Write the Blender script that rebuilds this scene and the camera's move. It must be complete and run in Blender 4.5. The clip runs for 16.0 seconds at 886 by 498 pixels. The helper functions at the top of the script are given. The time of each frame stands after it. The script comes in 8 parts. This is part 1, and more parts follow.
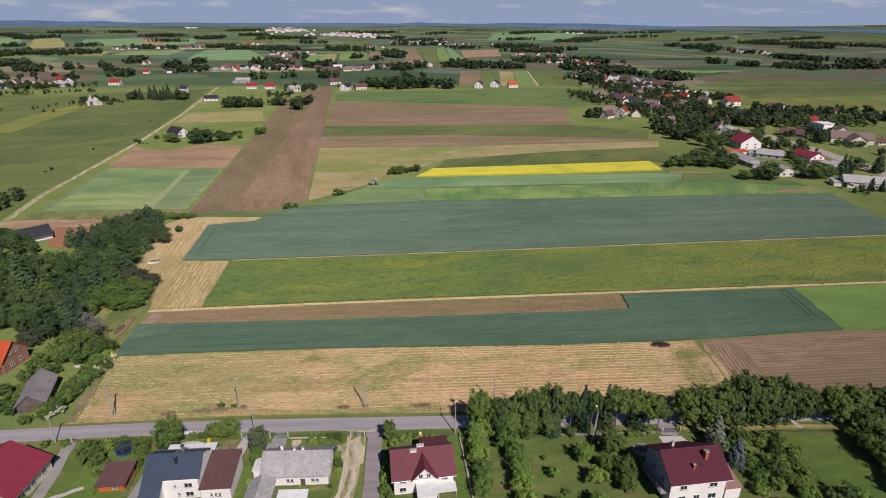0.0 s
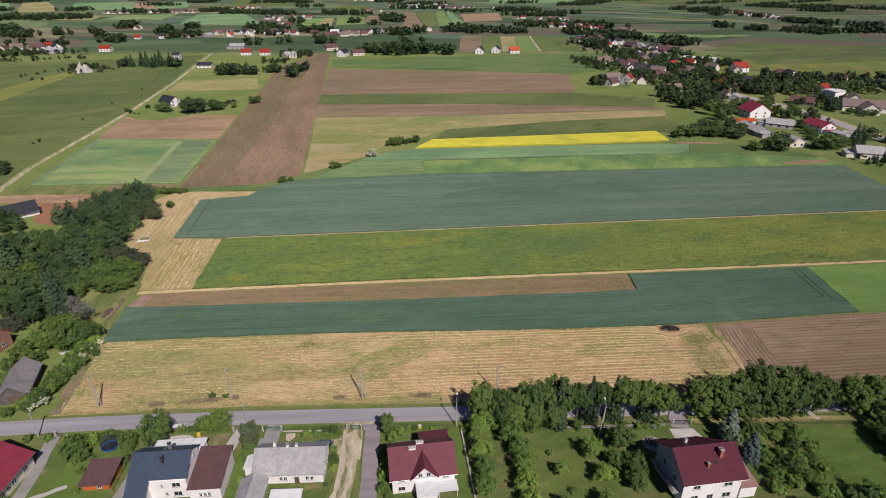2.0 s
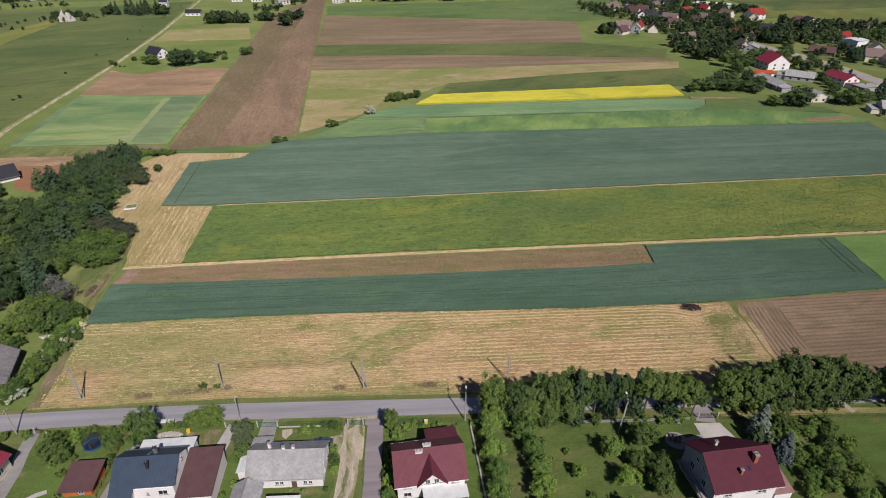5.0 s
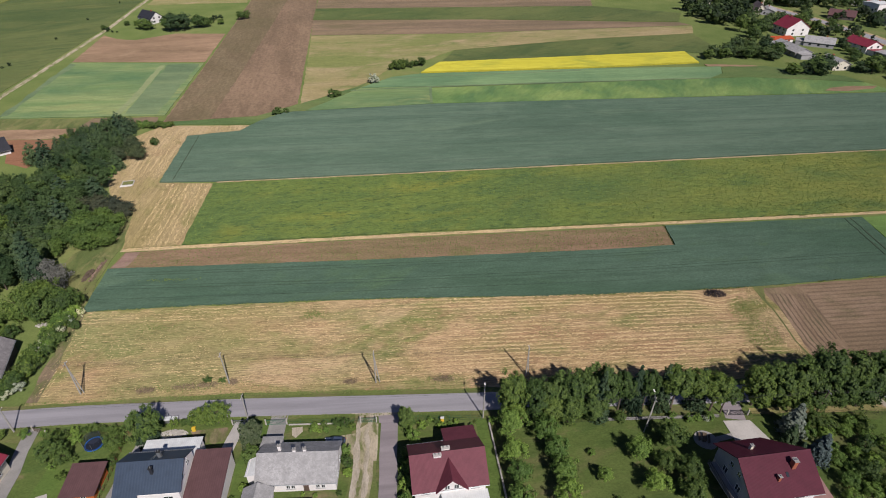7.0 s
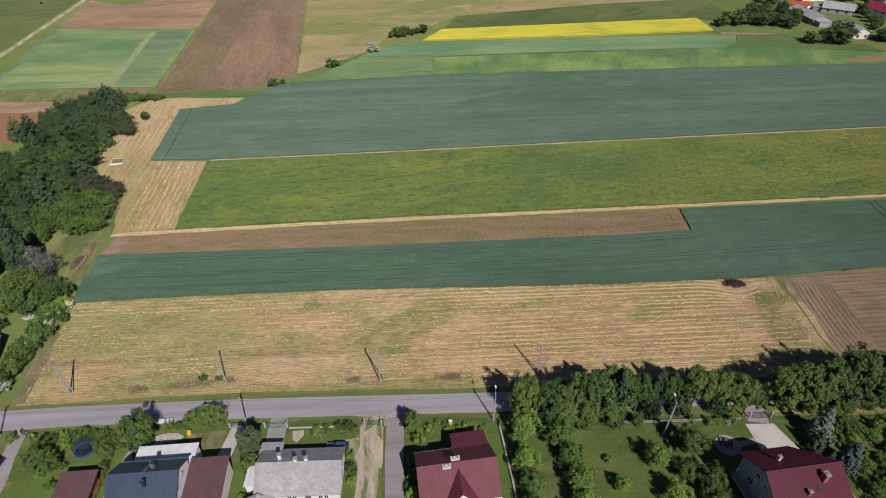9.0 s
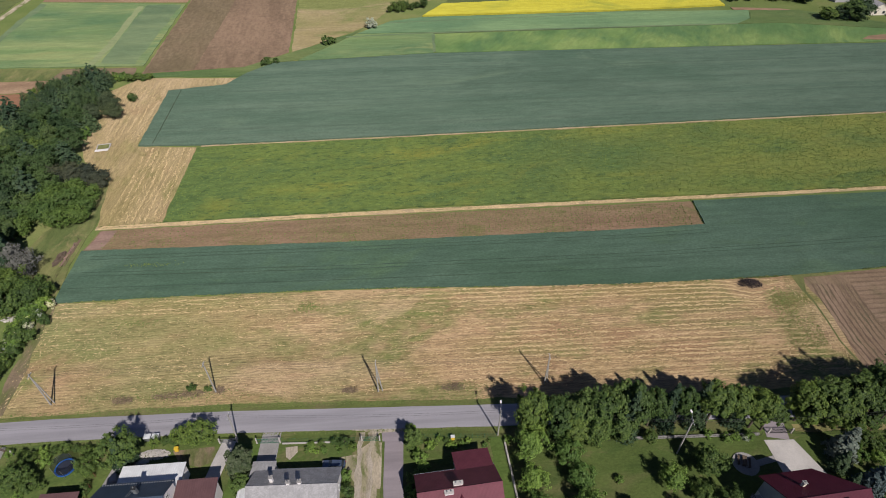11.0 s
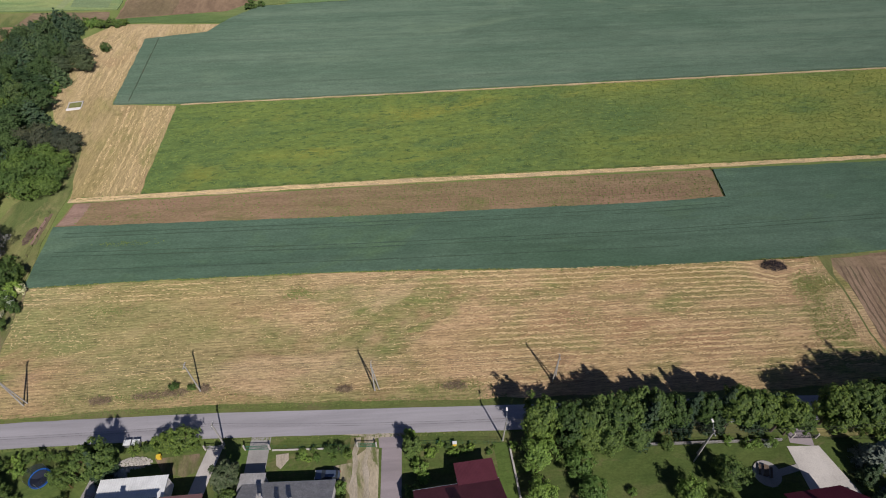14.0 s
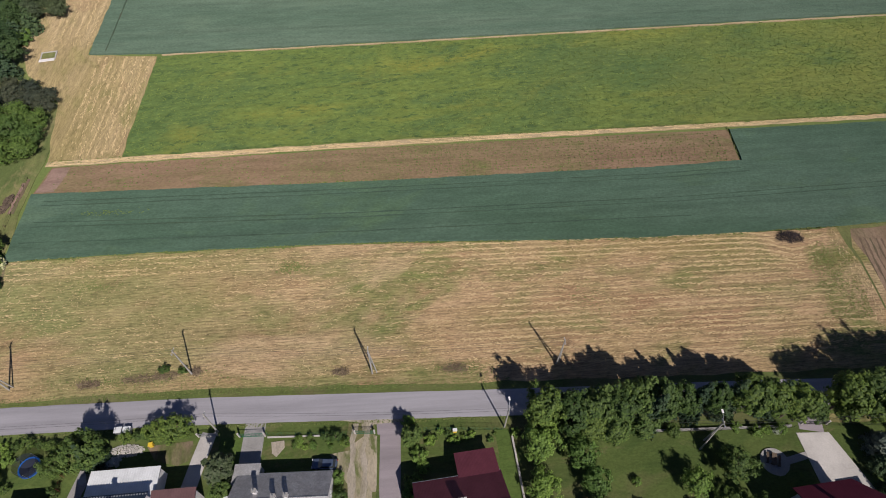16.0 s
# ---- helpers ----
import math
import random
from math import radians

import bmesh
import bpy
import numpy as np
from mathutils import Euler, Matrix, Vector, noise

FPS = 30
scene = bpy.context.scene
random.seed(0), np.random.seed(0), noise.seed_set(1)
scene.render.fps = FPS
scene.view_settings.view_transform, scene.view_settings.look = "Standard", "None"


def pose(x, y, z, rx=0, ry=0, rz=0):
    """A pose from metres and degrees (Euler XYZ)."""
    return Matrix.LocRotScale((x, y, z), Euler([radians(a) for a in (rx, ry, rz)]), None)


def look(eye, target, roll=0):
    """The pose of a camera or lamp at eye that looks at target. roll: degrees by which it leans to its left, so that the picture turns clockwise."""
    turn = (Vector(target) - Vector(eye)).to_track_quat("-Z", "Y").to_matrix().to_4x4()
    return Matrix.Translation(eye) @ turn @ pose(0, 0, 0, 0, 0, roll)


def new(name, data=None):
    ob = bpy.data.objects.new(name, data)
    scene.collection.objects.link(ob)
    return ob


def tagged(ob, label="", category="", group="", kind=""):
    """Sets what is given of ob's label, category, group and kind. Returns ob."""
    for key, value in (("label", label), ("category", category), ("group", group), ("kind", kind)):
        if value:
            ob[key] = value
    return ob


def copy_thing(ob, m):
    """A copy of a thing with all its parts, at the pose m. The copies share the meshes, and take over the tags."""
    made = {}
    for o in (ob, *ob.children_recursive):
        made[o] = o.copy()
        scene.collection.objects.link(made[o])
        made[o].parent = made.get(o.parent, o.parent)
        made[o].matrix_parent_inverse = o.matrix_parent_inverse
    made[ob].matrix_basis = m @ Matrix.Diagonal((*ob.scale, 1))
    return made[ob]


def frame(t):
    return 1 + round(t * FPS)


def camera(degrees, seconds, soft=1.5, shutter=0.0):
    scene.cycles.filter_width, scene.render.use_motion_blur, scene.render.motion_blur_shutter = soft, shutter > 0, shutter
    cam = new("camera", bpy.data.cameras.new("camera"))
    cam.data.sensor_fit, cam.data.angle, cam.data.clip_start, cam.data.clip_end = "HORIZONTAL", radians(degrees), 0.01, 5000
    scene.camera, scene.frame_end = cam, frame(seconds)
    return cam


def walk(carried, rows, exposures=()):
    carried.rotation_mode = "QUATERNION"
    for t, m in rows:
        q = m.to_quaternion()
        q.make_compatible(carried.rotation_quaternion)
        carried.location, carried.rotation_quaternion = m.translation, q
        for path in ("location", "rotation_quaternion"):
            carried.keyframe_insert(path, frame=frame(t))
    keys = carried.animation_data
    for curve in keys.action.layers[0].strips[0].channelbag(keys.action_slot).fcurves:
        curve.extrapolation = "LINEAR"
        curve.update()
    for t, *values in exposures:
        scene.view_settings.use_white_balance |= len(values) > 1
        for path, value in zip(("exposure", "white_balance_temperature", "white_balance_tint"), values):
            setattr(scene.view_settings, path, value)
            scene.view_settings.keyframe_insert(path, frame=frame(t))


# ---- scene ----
cam = camera(76.6, 16.0, soft=1.0)
METRES, EYE, TILT, LEAN, TURN = 78.8, 93.0, -2.2, -1.0, -2.8
ROWS = [
    (0.0, 0.0, 0.0, 0.0, -0.19, -20.39, 0.52),
    (0.5, -0.0001, 0.0292, 0.0013, -0.2, -21.2, 0.54),
    (1.0, -0.0001, 0.0593, 0.0029, -0.21, -22.01, 0.56),
    (1.5, -0.0002, 0.09, 0.0046, -0.21, -22.82, 0.58),
    (2.0, -0.0003, 0.121, 0.0064, -0.22, -23.63, 0.61),
    (2.5, -0.0004, 0.1525, 0.0082, -0.24, -24.45, 0.63),
    (3.0, -0.0016, 0.1837, 0.0094, -0.25, -25.27, 0.65),
    (3.5, -0.0032, 0.2151, 0.0112, -0.26, -26.09, 0.66),
    (4.0, -0.0067, 0.2459, 0.0125, -0.27, -26.88, 0.68),
    (6.5, -0.0533, 0.3954, 0.017, -0.24, -31.06, 0.75),
    (7.0, -0.0653, 0.425, 0.0183, -0.23, -31.9, 0.74),
    (7.5, -0.0742, 0.4551, 0.0195, -0.23, -32.74, 0.71),
    (8.0, -0.0805, 0.4858, 0.0205, -0.22, -33.59, 0.69),
    (8.5, -0.0845, 0.517, 0.0218, -0.23, -34.44, 0.69),
    (9.0, -0.0878, 0.5484, 0.023, -0.23, -35.25, 0.65),
    (11.5, -0.0957, 0.7058, 0.0288, -0.23, -38.53, 0.49),
    (12.0, -0.0971, 0.7364, 0.0295, -0.25, -39.15, 0.46),
    (12.5, -0.0973, 0.7669, 0.0301, -0.25, -39.79, 0.45),
    (13.0, -0.0976, 0.7971, 0.0303, -0.26, -40.89, 0.44),
    (13.5, -0.0987, 0.829, 0.0314, -0.28, -42.45, 0.41),
    (14.0, -0.0995, 0.8607, 0.0322, -0.28, -44.02, 0.39),
    (14.5, -0.1002, 0.8925, 0.0334, -0.3, -45.61, 0.36),
    (15.0, -0.1012, 0.924, 0.035, -0.31, -47.17, 0.32),
    (15.5, -0.1011, 0.9554, 0.0364, -0.32, -48.74, 0.31),
    (16.0, -0.1007, 0.9867, 0.0377, -0.32, -50.27, 0.32),
]
walk(cam, [(t, pose(0, 0, EYE, TILT, LEAN, TURN) @ pose(METRES * x, METRES * y, METRES * z, 90 + pitch, roll, yaw)) for t, x, y, z, yaw, pitch, roll in ROWS], exposures=[(0.0, -0.2, 6560, 14), (1.5, -0.2, 6520, 14), (4.0, -0.22, 6430, 13), (7.0, -0.21, 6370, 12), (13.0, -0.21, 6350, 11), (16.0, -0.17, 6380, 12)])

# ---- sky and sun ----
SUN_EL, SUN_FROM = 44.0, (0.37, -0.929)
world = bpy.data.worlds.new("sky")
scene.world = world
world.use_nodes = True
wt = world.node_tree
wt.nodes.clear()
w_out = wt.nodes.new("ShaderNodeOutputWorld")
w_bg = wt.nodes.new("ShaderNodeBackground")
w_sky = wt.nodes.new("ShaderNodeTexSky")
w_sky.sky_type, w_sky.sun_disc = "NISHITA", False
w_sky.sun_elevation = radians(SUN_EL)
w_sky.sun_rotation = math.atan2(SUN_FROM[0], SUN_FROM[1])
w_sky.air_density, w_sky.dust_density = 1.0, 0.1
w_sky.ozone_density = 3.0
w_co = wt.nodes.new("ShaderNodeTexCoord")
w_map = wt.nodes.new("ShaderNodeMapping")
w_map.inputs["Scale"].default_value = (6.0, 6.0, 34.0)
w_no = wt.nodes.new("ShaderNodeTexNoise")
w_no.inputs["Scale"].default_value, w_no.inputs["Detail"].default_value = 1.6, 6.0
w_ra = wt.nodes.new("ShaderNodeValToRGB")
w_ra.color_ramp.elements[0].position, w_ra.color_ramp.elements[1].position = 0.55, 0.72
w_mx = wt.nodes.new("ShaderNodeMix")
w_mx.data_type = "RGBA"
wt.links.new(w_co.outputs["Generated"], w_map.inputs["Vector"])
wt.links.new(w_map.outputs["Vector"], w_no.inputs["Vector"])
wt.links.new(w_no.outputs["Fac"], w_ra.inputs["Fac"])
wt.links.new(w_ra.outputs["Color"], w_mx.inputs["Factor"])
w_ti = wt.nodes.new("ShaderNodeMix")
w_ti.data_type, w_ti.blend_type = "RGBA", "MULTIPLY"
w_ti.inputs["Factor"].default_value, w_ti.inputs["B"].default_value = 1.0, (0.85, 1.08, 1.6, 1)
wt.links.new(w_sky.outputs["Color"], w_ti.inputs["A"])
w_mx.inputs["B"].default_value = (17.0, 18.0, 20.0, 1)
# pale haze low over the horizon, behind the clouds
w_xyz, w_low, w_hz = wt.nodes.new("ShaderNodeSeparateXYZ"), wt.nodes.new("ShaderNodeValToRGB"), wt.nodes.new("ShaderNodeMix")
wt.links.new(w_co.outputs["Generated"], w_xyz.inputs[0])
wt.links.new(w_xyz.outputs["Z"], w_low.inputs["Fac"])
w_low.color_ramp.interpolation = "EASE"
w_low.color_ramp.elements[0].position, w_low.color_ramp.elements[0].color = 0.0, (1, 1, 1, 1)
w_low.color_ramp.elements[1].position, w_low.color_ramp.elements[1].color = 0.16, (0, 0, 0, 1)
w_hz.data_type = "RGBA"
w_hz.inputs["B"].default_value = (9.9, 12.4, 17.8, 1)
wt.links.new(w_low.outputs["Color"], w_hz.inputs["Factor"])
wt.links.new(w_ti.outputs["Result"], w_hz.inputs["A"])
wt.links.new(w_hz.outputs["Result"], w_mx.inputs["A"])
wt.links.new(w_mx.outputs["Result"], w_bg.inputs["Color"])
w_bg.inputs["Strength"].default_value = 0.031
wt.links.new(w_bg.outputs["Background"], w_out.inputs["Surface"])
sun = new("sun", bpy.data.lights.new("sun", "SUN"))
sun.data.energy, sun.data.angle, sun.data.color = 5.8, radians(0.55), (1.0, 0.945, 0.875)
_c = math.cos(radians(SUN_EL))
sun.matrix_world = look((SUN_FROM[0] * _c * 300, SUN_FROM[1] * _c * 300, math.sin(radians(SUN_EL)) * 300), (0, 0, 0))


# ---- materials ----
class Mat:
    """A small builder of node materials in world metres."""

    def __init__(self, name, rough=0.85, metal=0.0, spec=0.3, shaggy=0.0):
        self.m = bpy.data.materials.new(name)
        self.m.use_nodes = True
        self.t = self.m.node_tree
        self.b = self.t.nodes["Principled BSDF"]
        self.b.inputs["Roughness"].default_value = rough
        self.b.inputs["Metallic"].default_value = metal
        self.b.inputs["Diffuse Roughness"].default_value = shaggy
        self.b.inputs["Specular IOR Level"].default_value = spec
        self.co = self.t.nodes.new("ShaderNodeTexCoord")

    def node(self, kind):
        return self.t.nodes.new("ShaderNode" + kind)

    def link(self, a, b):
        self.t.links.new(a, b)

    def vec(self, angle=0.0, scale=(1, 1, 1)):
        a = self.node("Mapping")
        a.inputs["Rotation"].default_value = (0, 0, radians(-angle))
        self.link(self.co.outputs["Object"], a.inputs["Vector"])
        b = self.node("Mapping")
        b.inputs["Scale"].default_value = scale
        self.link(a.outputs["Vector"], b.inputs["Vector"])
        return b.outputs["Vector"]

    def noise(self, v, scale=1.0, detail=4.0, rough=0.55, warp=0.0):
        n = self.node("TexNoise")
        n.inputs["Scale"].default_value, n.inputs["Detail"].default_value = scale, detail
        n.inputs["Roughness"].default_value, n.inputs["Distortion"].default_value = rough, warp
        self.link(v, n.inputs["Vector"])
        return n.outputs["Fac"]

    def wave(self, v, period, warp=1.0, wscale=1.0):
        n = self.node("TexWave")
        n.wave_type, n.bands_direction = "BANDS", "Y"
        n.inputs["Scale"].default_value = 0.314 / period
        n.inputs["Distortion"].default_value, n.inputs["Detail Scale"].default_value = warp, wscale
        self.link(v, n.inputs["Vector"])
        return n.outputs["Fac"]

    def ramp(self, fac, *stops):
        n = self.node("ValToRGB")
        e = n.color_ramp.elements
        while len(e) < len(stops):
            e.new(0.5)
        for k, (p, c) in zip(e, stops):
            k.position = p
            k.color = (*c, 1) if not isinstance(c, (int, float)) else (c, c, c, 1)
        self.link(fac, n.inputs["Fac"])
        return n.outputs["Color"]

    def mix(self, fac, a, b, blend="MIX"):
        n = self.node("Mix")
        n.data_type, n.blend_type = "RGBA", blend
        for key, v in (("Factor", fac), ("A", a), ("B", b)):
            if isinstance(v, (int, float)):
                n.inputs[key].default_value = v if key == "Factor" else (v, v, v, 1)
            elif isinstance(v, tuple):
                n.inputs[key].default_value = (*v, 1)
            else:
                self.link(v, n.inputs[key])
        return n.outputs["Result"]

    def color(self, c):
        if isinstance(c, tuple):
            self.b.inputs["Base Color"].default_value = (*c, 1)
        else:
            self.link(c, self.b.inputs["Base Color"])
        return self

    def bump(self, h, strength=0.5, dist=0.1):
        n = self.node("Bump")
        n.inputs["Strength"].default_value, n.inputs["Distance"].default_value = strength, dist
        self.link(h, n.inputs["Height"])
        self.link(n.outputs["Normal"], self.b.inputs["Normal"])
        return self


def crop(name, c1, c2, c3, angle=2.0, streak=(0.008, 0.35), patch=0.018, fine=2.2, lines=0.0, line_dark=0.7, bump=0.8, streak_w=(0.35, 0.65), patch_w=(0.45, 0.7), tram=0.0, fibre=0.0, spots=None, side=None):
    """Plants or soil in rows: streaks along the rows, broad patches, fine grain."""
    c1, c2, c3 = (tuple(v * 0.84 for v in c) for c in (c1, c2, c3))
    m = Mat(name, rough=0.9, spec=0.15, shaggy=1.0)
    s = m.ramp(m.noise(m.vec(angle, (streak[0], streak[1], 1)), 1.0, 5, 0.6), (streak_w[0], 0.0), (streak_w[1], 1.0))
    col = m.mix(s, c1, c2)
    p = m.ramp(m.noise(m.vec(angle, (0.5, 1, 1)), patch, 4, 0.6, 0.4), (patch_w[0], 0.0), (patch_w[1], 1.0))
    col = m.mix(p, col, c3)
    for c, sc, lo, hi in spots or ():
        q = m.noise(m.vec(angle + 8, (0.45, 1, 1)), sc, 5, 0.68, 0.6)
        col = m.mix(m.ramp(q, (lo, 0.0), (hi, 1.0)), col, tuple(v * 0.84 for v in c))
    if side:
        tint, x0, x1 = side
        sep, k = m.node("SeparateXYZ"), m.node("MapRange")
        m.link(m.co.outputs["Object"], sep.inputs[0])
        m.link(sep.outputs["X"], k.inputs["Value"])
        k.inputs["From Min"].default_value, k.inputs["From Max"].default_value = x0, x1
        growth = m.mix(1.0, k.outputs["Result"], m.ramp(m.noise(m.vec(angle, (0.5, 1, 1)), 0.06, 4, 0.6), (0.36, 0.0), (0.58, 1.0)), "MULTIPLY")
        col = m.mix(growth, col, tuple(v * 0.84 for v in tint))
    g = m.noise(m.vec(angle, (0.6, 1, 1)), fine, 5, 0.65)
    col = m.mix(1.0, col, m.ramp(g, (0.3, 0.66), (0.72, 1.0)), "MULTIPLY")
    if fibre:
        f = m.noise(m.vec(angle, (0.45, 3.2, 1)), 1.3, 5, 0.7)
        col = m.mix(1.0, col, m.ramp(f, (0.34, 1 - fibre), (0.56, 1.0)), "MULTIPLY")
    mid = m.noise(m.vec(angle, (0.35, 1.6, 1)), 0.35, 4, 0.6)
    col = m.mix(1.0, col, m.ramp(mid, (0.3, 0.78), (0.7, 1.0)), "MULTIPLY")
    if lines:
        w = m.wave(m.vec(angle), lines, 1.2, 0.4)
        col = m.mix(1.0, col, m.ramp(w, (0.0, line_dark), (0.6, 1.0)), "MULTIPLY")
    if tram:
        w = m.wave(m.vec(angle), tram, 0.25, 0.2)
        col = m.mix(1.0, col, m.ramp(w, (0.0, 0.9), (0.03, 1.0)), "MULTIPLY")
    m.color(col).bump(g, bump, 0.25)
    return m.m


def plain(name, c, rough=0.7, metal=0.0, vary=0.25, scale=1.5, bump=0.15, spec=0.4, stain=0.12):
    """Painted, plastered or metal surface with slight stains at two scales."""
    m = Mat(name, rough, metal, spec)
    big, small = m.noise(m.vec(), scale * 0.35, 4, 0.6), m.noise(m.vec(), scale * 9, 4, 0.6)
    dark = tuple(v * (1 - vary) for v in c)
    col = m.mix(m.ramp(big, (0.35, 0.0), (0.7, 1.0)), c, dark)
    col = m.mix(1.0, col, m.ramp(small, (0.3, 1 - stain), (0.65, 1.0)), "MULTIPLY")
    m.color(col).bump(small, bump, 0.02)
    return m.m


def roofing(name, c, period=0.35, rough=0.55, metal=0.0, vary=0.2, spec=0.4, across=True):
    """Ribbed or tiled roof covering, weathered."""
    m = Mat(name, rough, metal, spec)
    big, small = m.noise(m.vec(), 0.6, 5, 0.65), m.noise(m.vec(), 8, 4, 0.6)
    col = m.mix(m.ramp(big, (0.35, 0.0), (0.7, 1.0)), c, tuple(v * (1 - vary) for v in c))
    col = m.mix(1.0, col, m.ramp(small, (0.3, 0.8 if rough < 0.8 else 0.6), (0.7, 1.0)), "MULTIPLY")
    if rough > 0.8:
        old = m.noise(m.vec(0, (1, 1, 1)), 1.6, 5, 0.7)
        col = m.mix(m.ramp(old, (0.5, 0.0), (0.62, 1.0)), col, tuple(v * 0.55 for v in c))
    w = m.wave(m.vec(90 if across else 0), period, 0.0)
    col = m.mix(1.0, col, m.ramp(w, (0.0, 0.93), (0.35, 1.0)), "MULTIPLY")
    m.color(col).bump(w, 0.25, 0.03)
    return m.m


def leafy(name, c1, c2, c3, glow=0.3, clump=0.0):
    """Leaves: every leaf a little different, light passes through."""
    m = Mat(name, rough=0.65, spec=0.25, shaggy=1.0)
    geo, info = m.node("NewGeometry"), m.node("ObjectInfo")
    col = m.ramp(geo.outputs["Random Per Island"], (0.0, c1), (0.55, c2), (1.0, c3))
    col = m.mix(1.0, col, m.ramp(info.outputs["Random"], (0.0, (0.58, 0.66, 0.7)), (0.5, (0.92, 0.94, 0.9)), (1.0, (1.18, 1.14, 0.92))), "MULTIPLY")
    if clump:
        col = m.mix(1.0, col, m.ramp(m.noise(m.vec(), clump, 2, 0.5), (0.36, (0.55, 0.6, 0.65)), (0.5, (0.95, 0.95, 0.95)), (0.66, (1.75, 1.6, 1.2))), "MULTIPLY")
    m.color(col)
    tr, mx, out = m.node("BsdfTranslucent"), m.node("MixShader"), m.t.nodes["Material Output"]
    m.link(col, tr.inputs["Color"])
    mx.inputs[0].default_value = glow
    m.link(m.b.outputs[0], mx.inputs[1])
    m.link(tr.outputs[0], mx.inputs[2])
    m.link(mx.outputs[0], out.inputs["Surface"])
    return m.m


def tufty(name, c1, c2, c3):
    m = Mat(name, rough=0.9, spec=0.1, shaggy=1.0)
    geo = m.node("NewGeometry")
    col = m.ramp(geo.outputs["Random Per Island"], (0.0, c1), (0.5, c2), (1.0, c3))
    p = m.noise(m.vec(), 0.03, 4, 0.6)
    m.color(m.mix(1.0, col, m.ramp(p, (0.3, 0.85), (0.7, 1.0)), "MULTIPLY"))
    return m.m


# crops and soils
M_TEAL = crop("dark_blue_green_cereal", (0.086, 0.145, 0.1), (0.11, 0.175, 0.124), (0.075, 0.134, 0.084), streak=(0.0025, 0.16), tram=18.0, streak_w=(0.36, 0.66), spots=(((0.11, 0.18, 0.094), 0.045, 0.54, 0.72), ((0.13, 0.2, 0.137), 0.03, 0.55, 0.73)))
M_TEAL_F = crop("grey_green_cereal", (0.11, 0.17, 0.118), (0.15, 0.212, 0.15), (0.095, 0.155, 0.104), streak=(0.0022, 0.13), tram=18.0, streak_w=(0.36, 0.64), spots=(((0.092, 0.145, 0.1), 0.02, 0.52, 0.7), ((0.16, 0.225, 0.15), 0.035, 0.58, 0.76)))
M_TEAL_B = crop("pale_blue_green_cereal", (0.168, 0.276, 0.133), (0.226, 0.339, 0.161), (0.121, 0.219, 0.115), streak=(0.004, 0.13), streak_w=(0.38, 0.62), patch=0.02)
M_GRASS = crop("tall_meadow_grass", (0.143, 0.203, 0.055), (0.191, 0.241, 0.058), (0.111, 0.175, 0.058), angle=4.0, streak=(0.02, 0.06), streak_w=(0.38, 0.66), patch=0.025, patch_w=(0.44, 0.66), fine=1.0, bump=1.2, spots=(((0.106, 0.166, 0.058), 0.1, 0.5, 0.68), ((0.244, 0.255, 0.055), 0.045, 0.54, 0.7), ((0.0795, 0.13, 0.045), 0.75, 0.52, 0.64), ((0.212, 0.276, 0.07), 1.1, 0.56, 0.66)), side=((0.235, 0.255, 0.062), 20.0, 180.0))
M_HAY = crop("mown_hay_stubble", (0.63, 0.432, 0.235), (0.759, 0.528, 0.306), (0.49, 0.382, 0.165), streak=(0.012, 0.5), patch=0.035, patch_w=(0.48, 0.66), fine=3.4, bump=1.0, fibre=0.55, lines=0.76, line_dark=0.86, spots=(((0.328, 0.34, 0.121), 0.055, 0.47, 0.62), ((0.568, 0.355, 0.201), 0.12, 0.52, 0.68), ((0.322, 0.325, 0.104), 0.025, 0.57, 0.68), ((0.798, 0.571, 0.349), 0.05, 0.54, 0.7)), side=((0.374, 0.366, 0.152), 0.0, -90.0))
M_HAY_B = crop("mown_hay_patch", (0.543, 0.407, 0.219), (0.639, 0.481, 0.279), (0.426, 0.338, 0.153), angle=94, streak=(0.015, 0.4), streak_w=(0.4, 0.6), fine=3.0, fibre=0.5, lines=2.2, line_dark=0.9, spots=(((0.33, 0.296, 0.114), 0.09, 0.53, 0.7), ((0.447, 0.296, 0.169), 0.06, 0.54, 0.7)))
M_SOIL = crop("bare_brown_soil", (0.27, 0.178, 0.112), (0.324, 0.213, 0.14), (0.216, 0.18, 0.085), streak=(0.006, 0.4), patch_w=(0.4, 0.62), fine=2.0, spots=(((0.173, 0.175, 0.065), 0.13, 0.52, 0.72),))
M_SOIL_P = crop("dry_tan_soil", (0.34, 0.22, 0.142), (0.414, 0.273, 0.176), (0.267, 0.18, 0.112), streak=(0.006, 0.12), streak_w=(0.4, 0.6), fine=1.5, spots=(((0.248, 0.163, 0.103), 0.05, 0.52, 0.68), ((0.442, 0.308, 0.198), 0.04, 0.55, 0.7)))
M_SOIL_R = crop("furrowed_soil", (0.289, 0.2, 0.131), (0.359, 0.251, 0.167), (0.254, 0.184, 0.117), lines=1.6, line_dark=0.76, fine=2.5, spots=(((0.393, 0.273, 0.194), 0.06, 0.54, 0.7), ((0.219, 0.175, 0.1), 0.1, 0.55, 0.7)))
M_SOIL_T = crop("turned_soil", (0.289, 0.2, 0.131), (0.359, 0.251, 0.167), (0.254, 0.184, 0.117), angle=92, streak=(0.02, 0.6), fine=2.5, spots=(((0.393, 0.273, 0.194), 0.06, 0.54, 0.7), ((0.219, 0.175, 0.1), 0.1, 0.55, 0.7)))
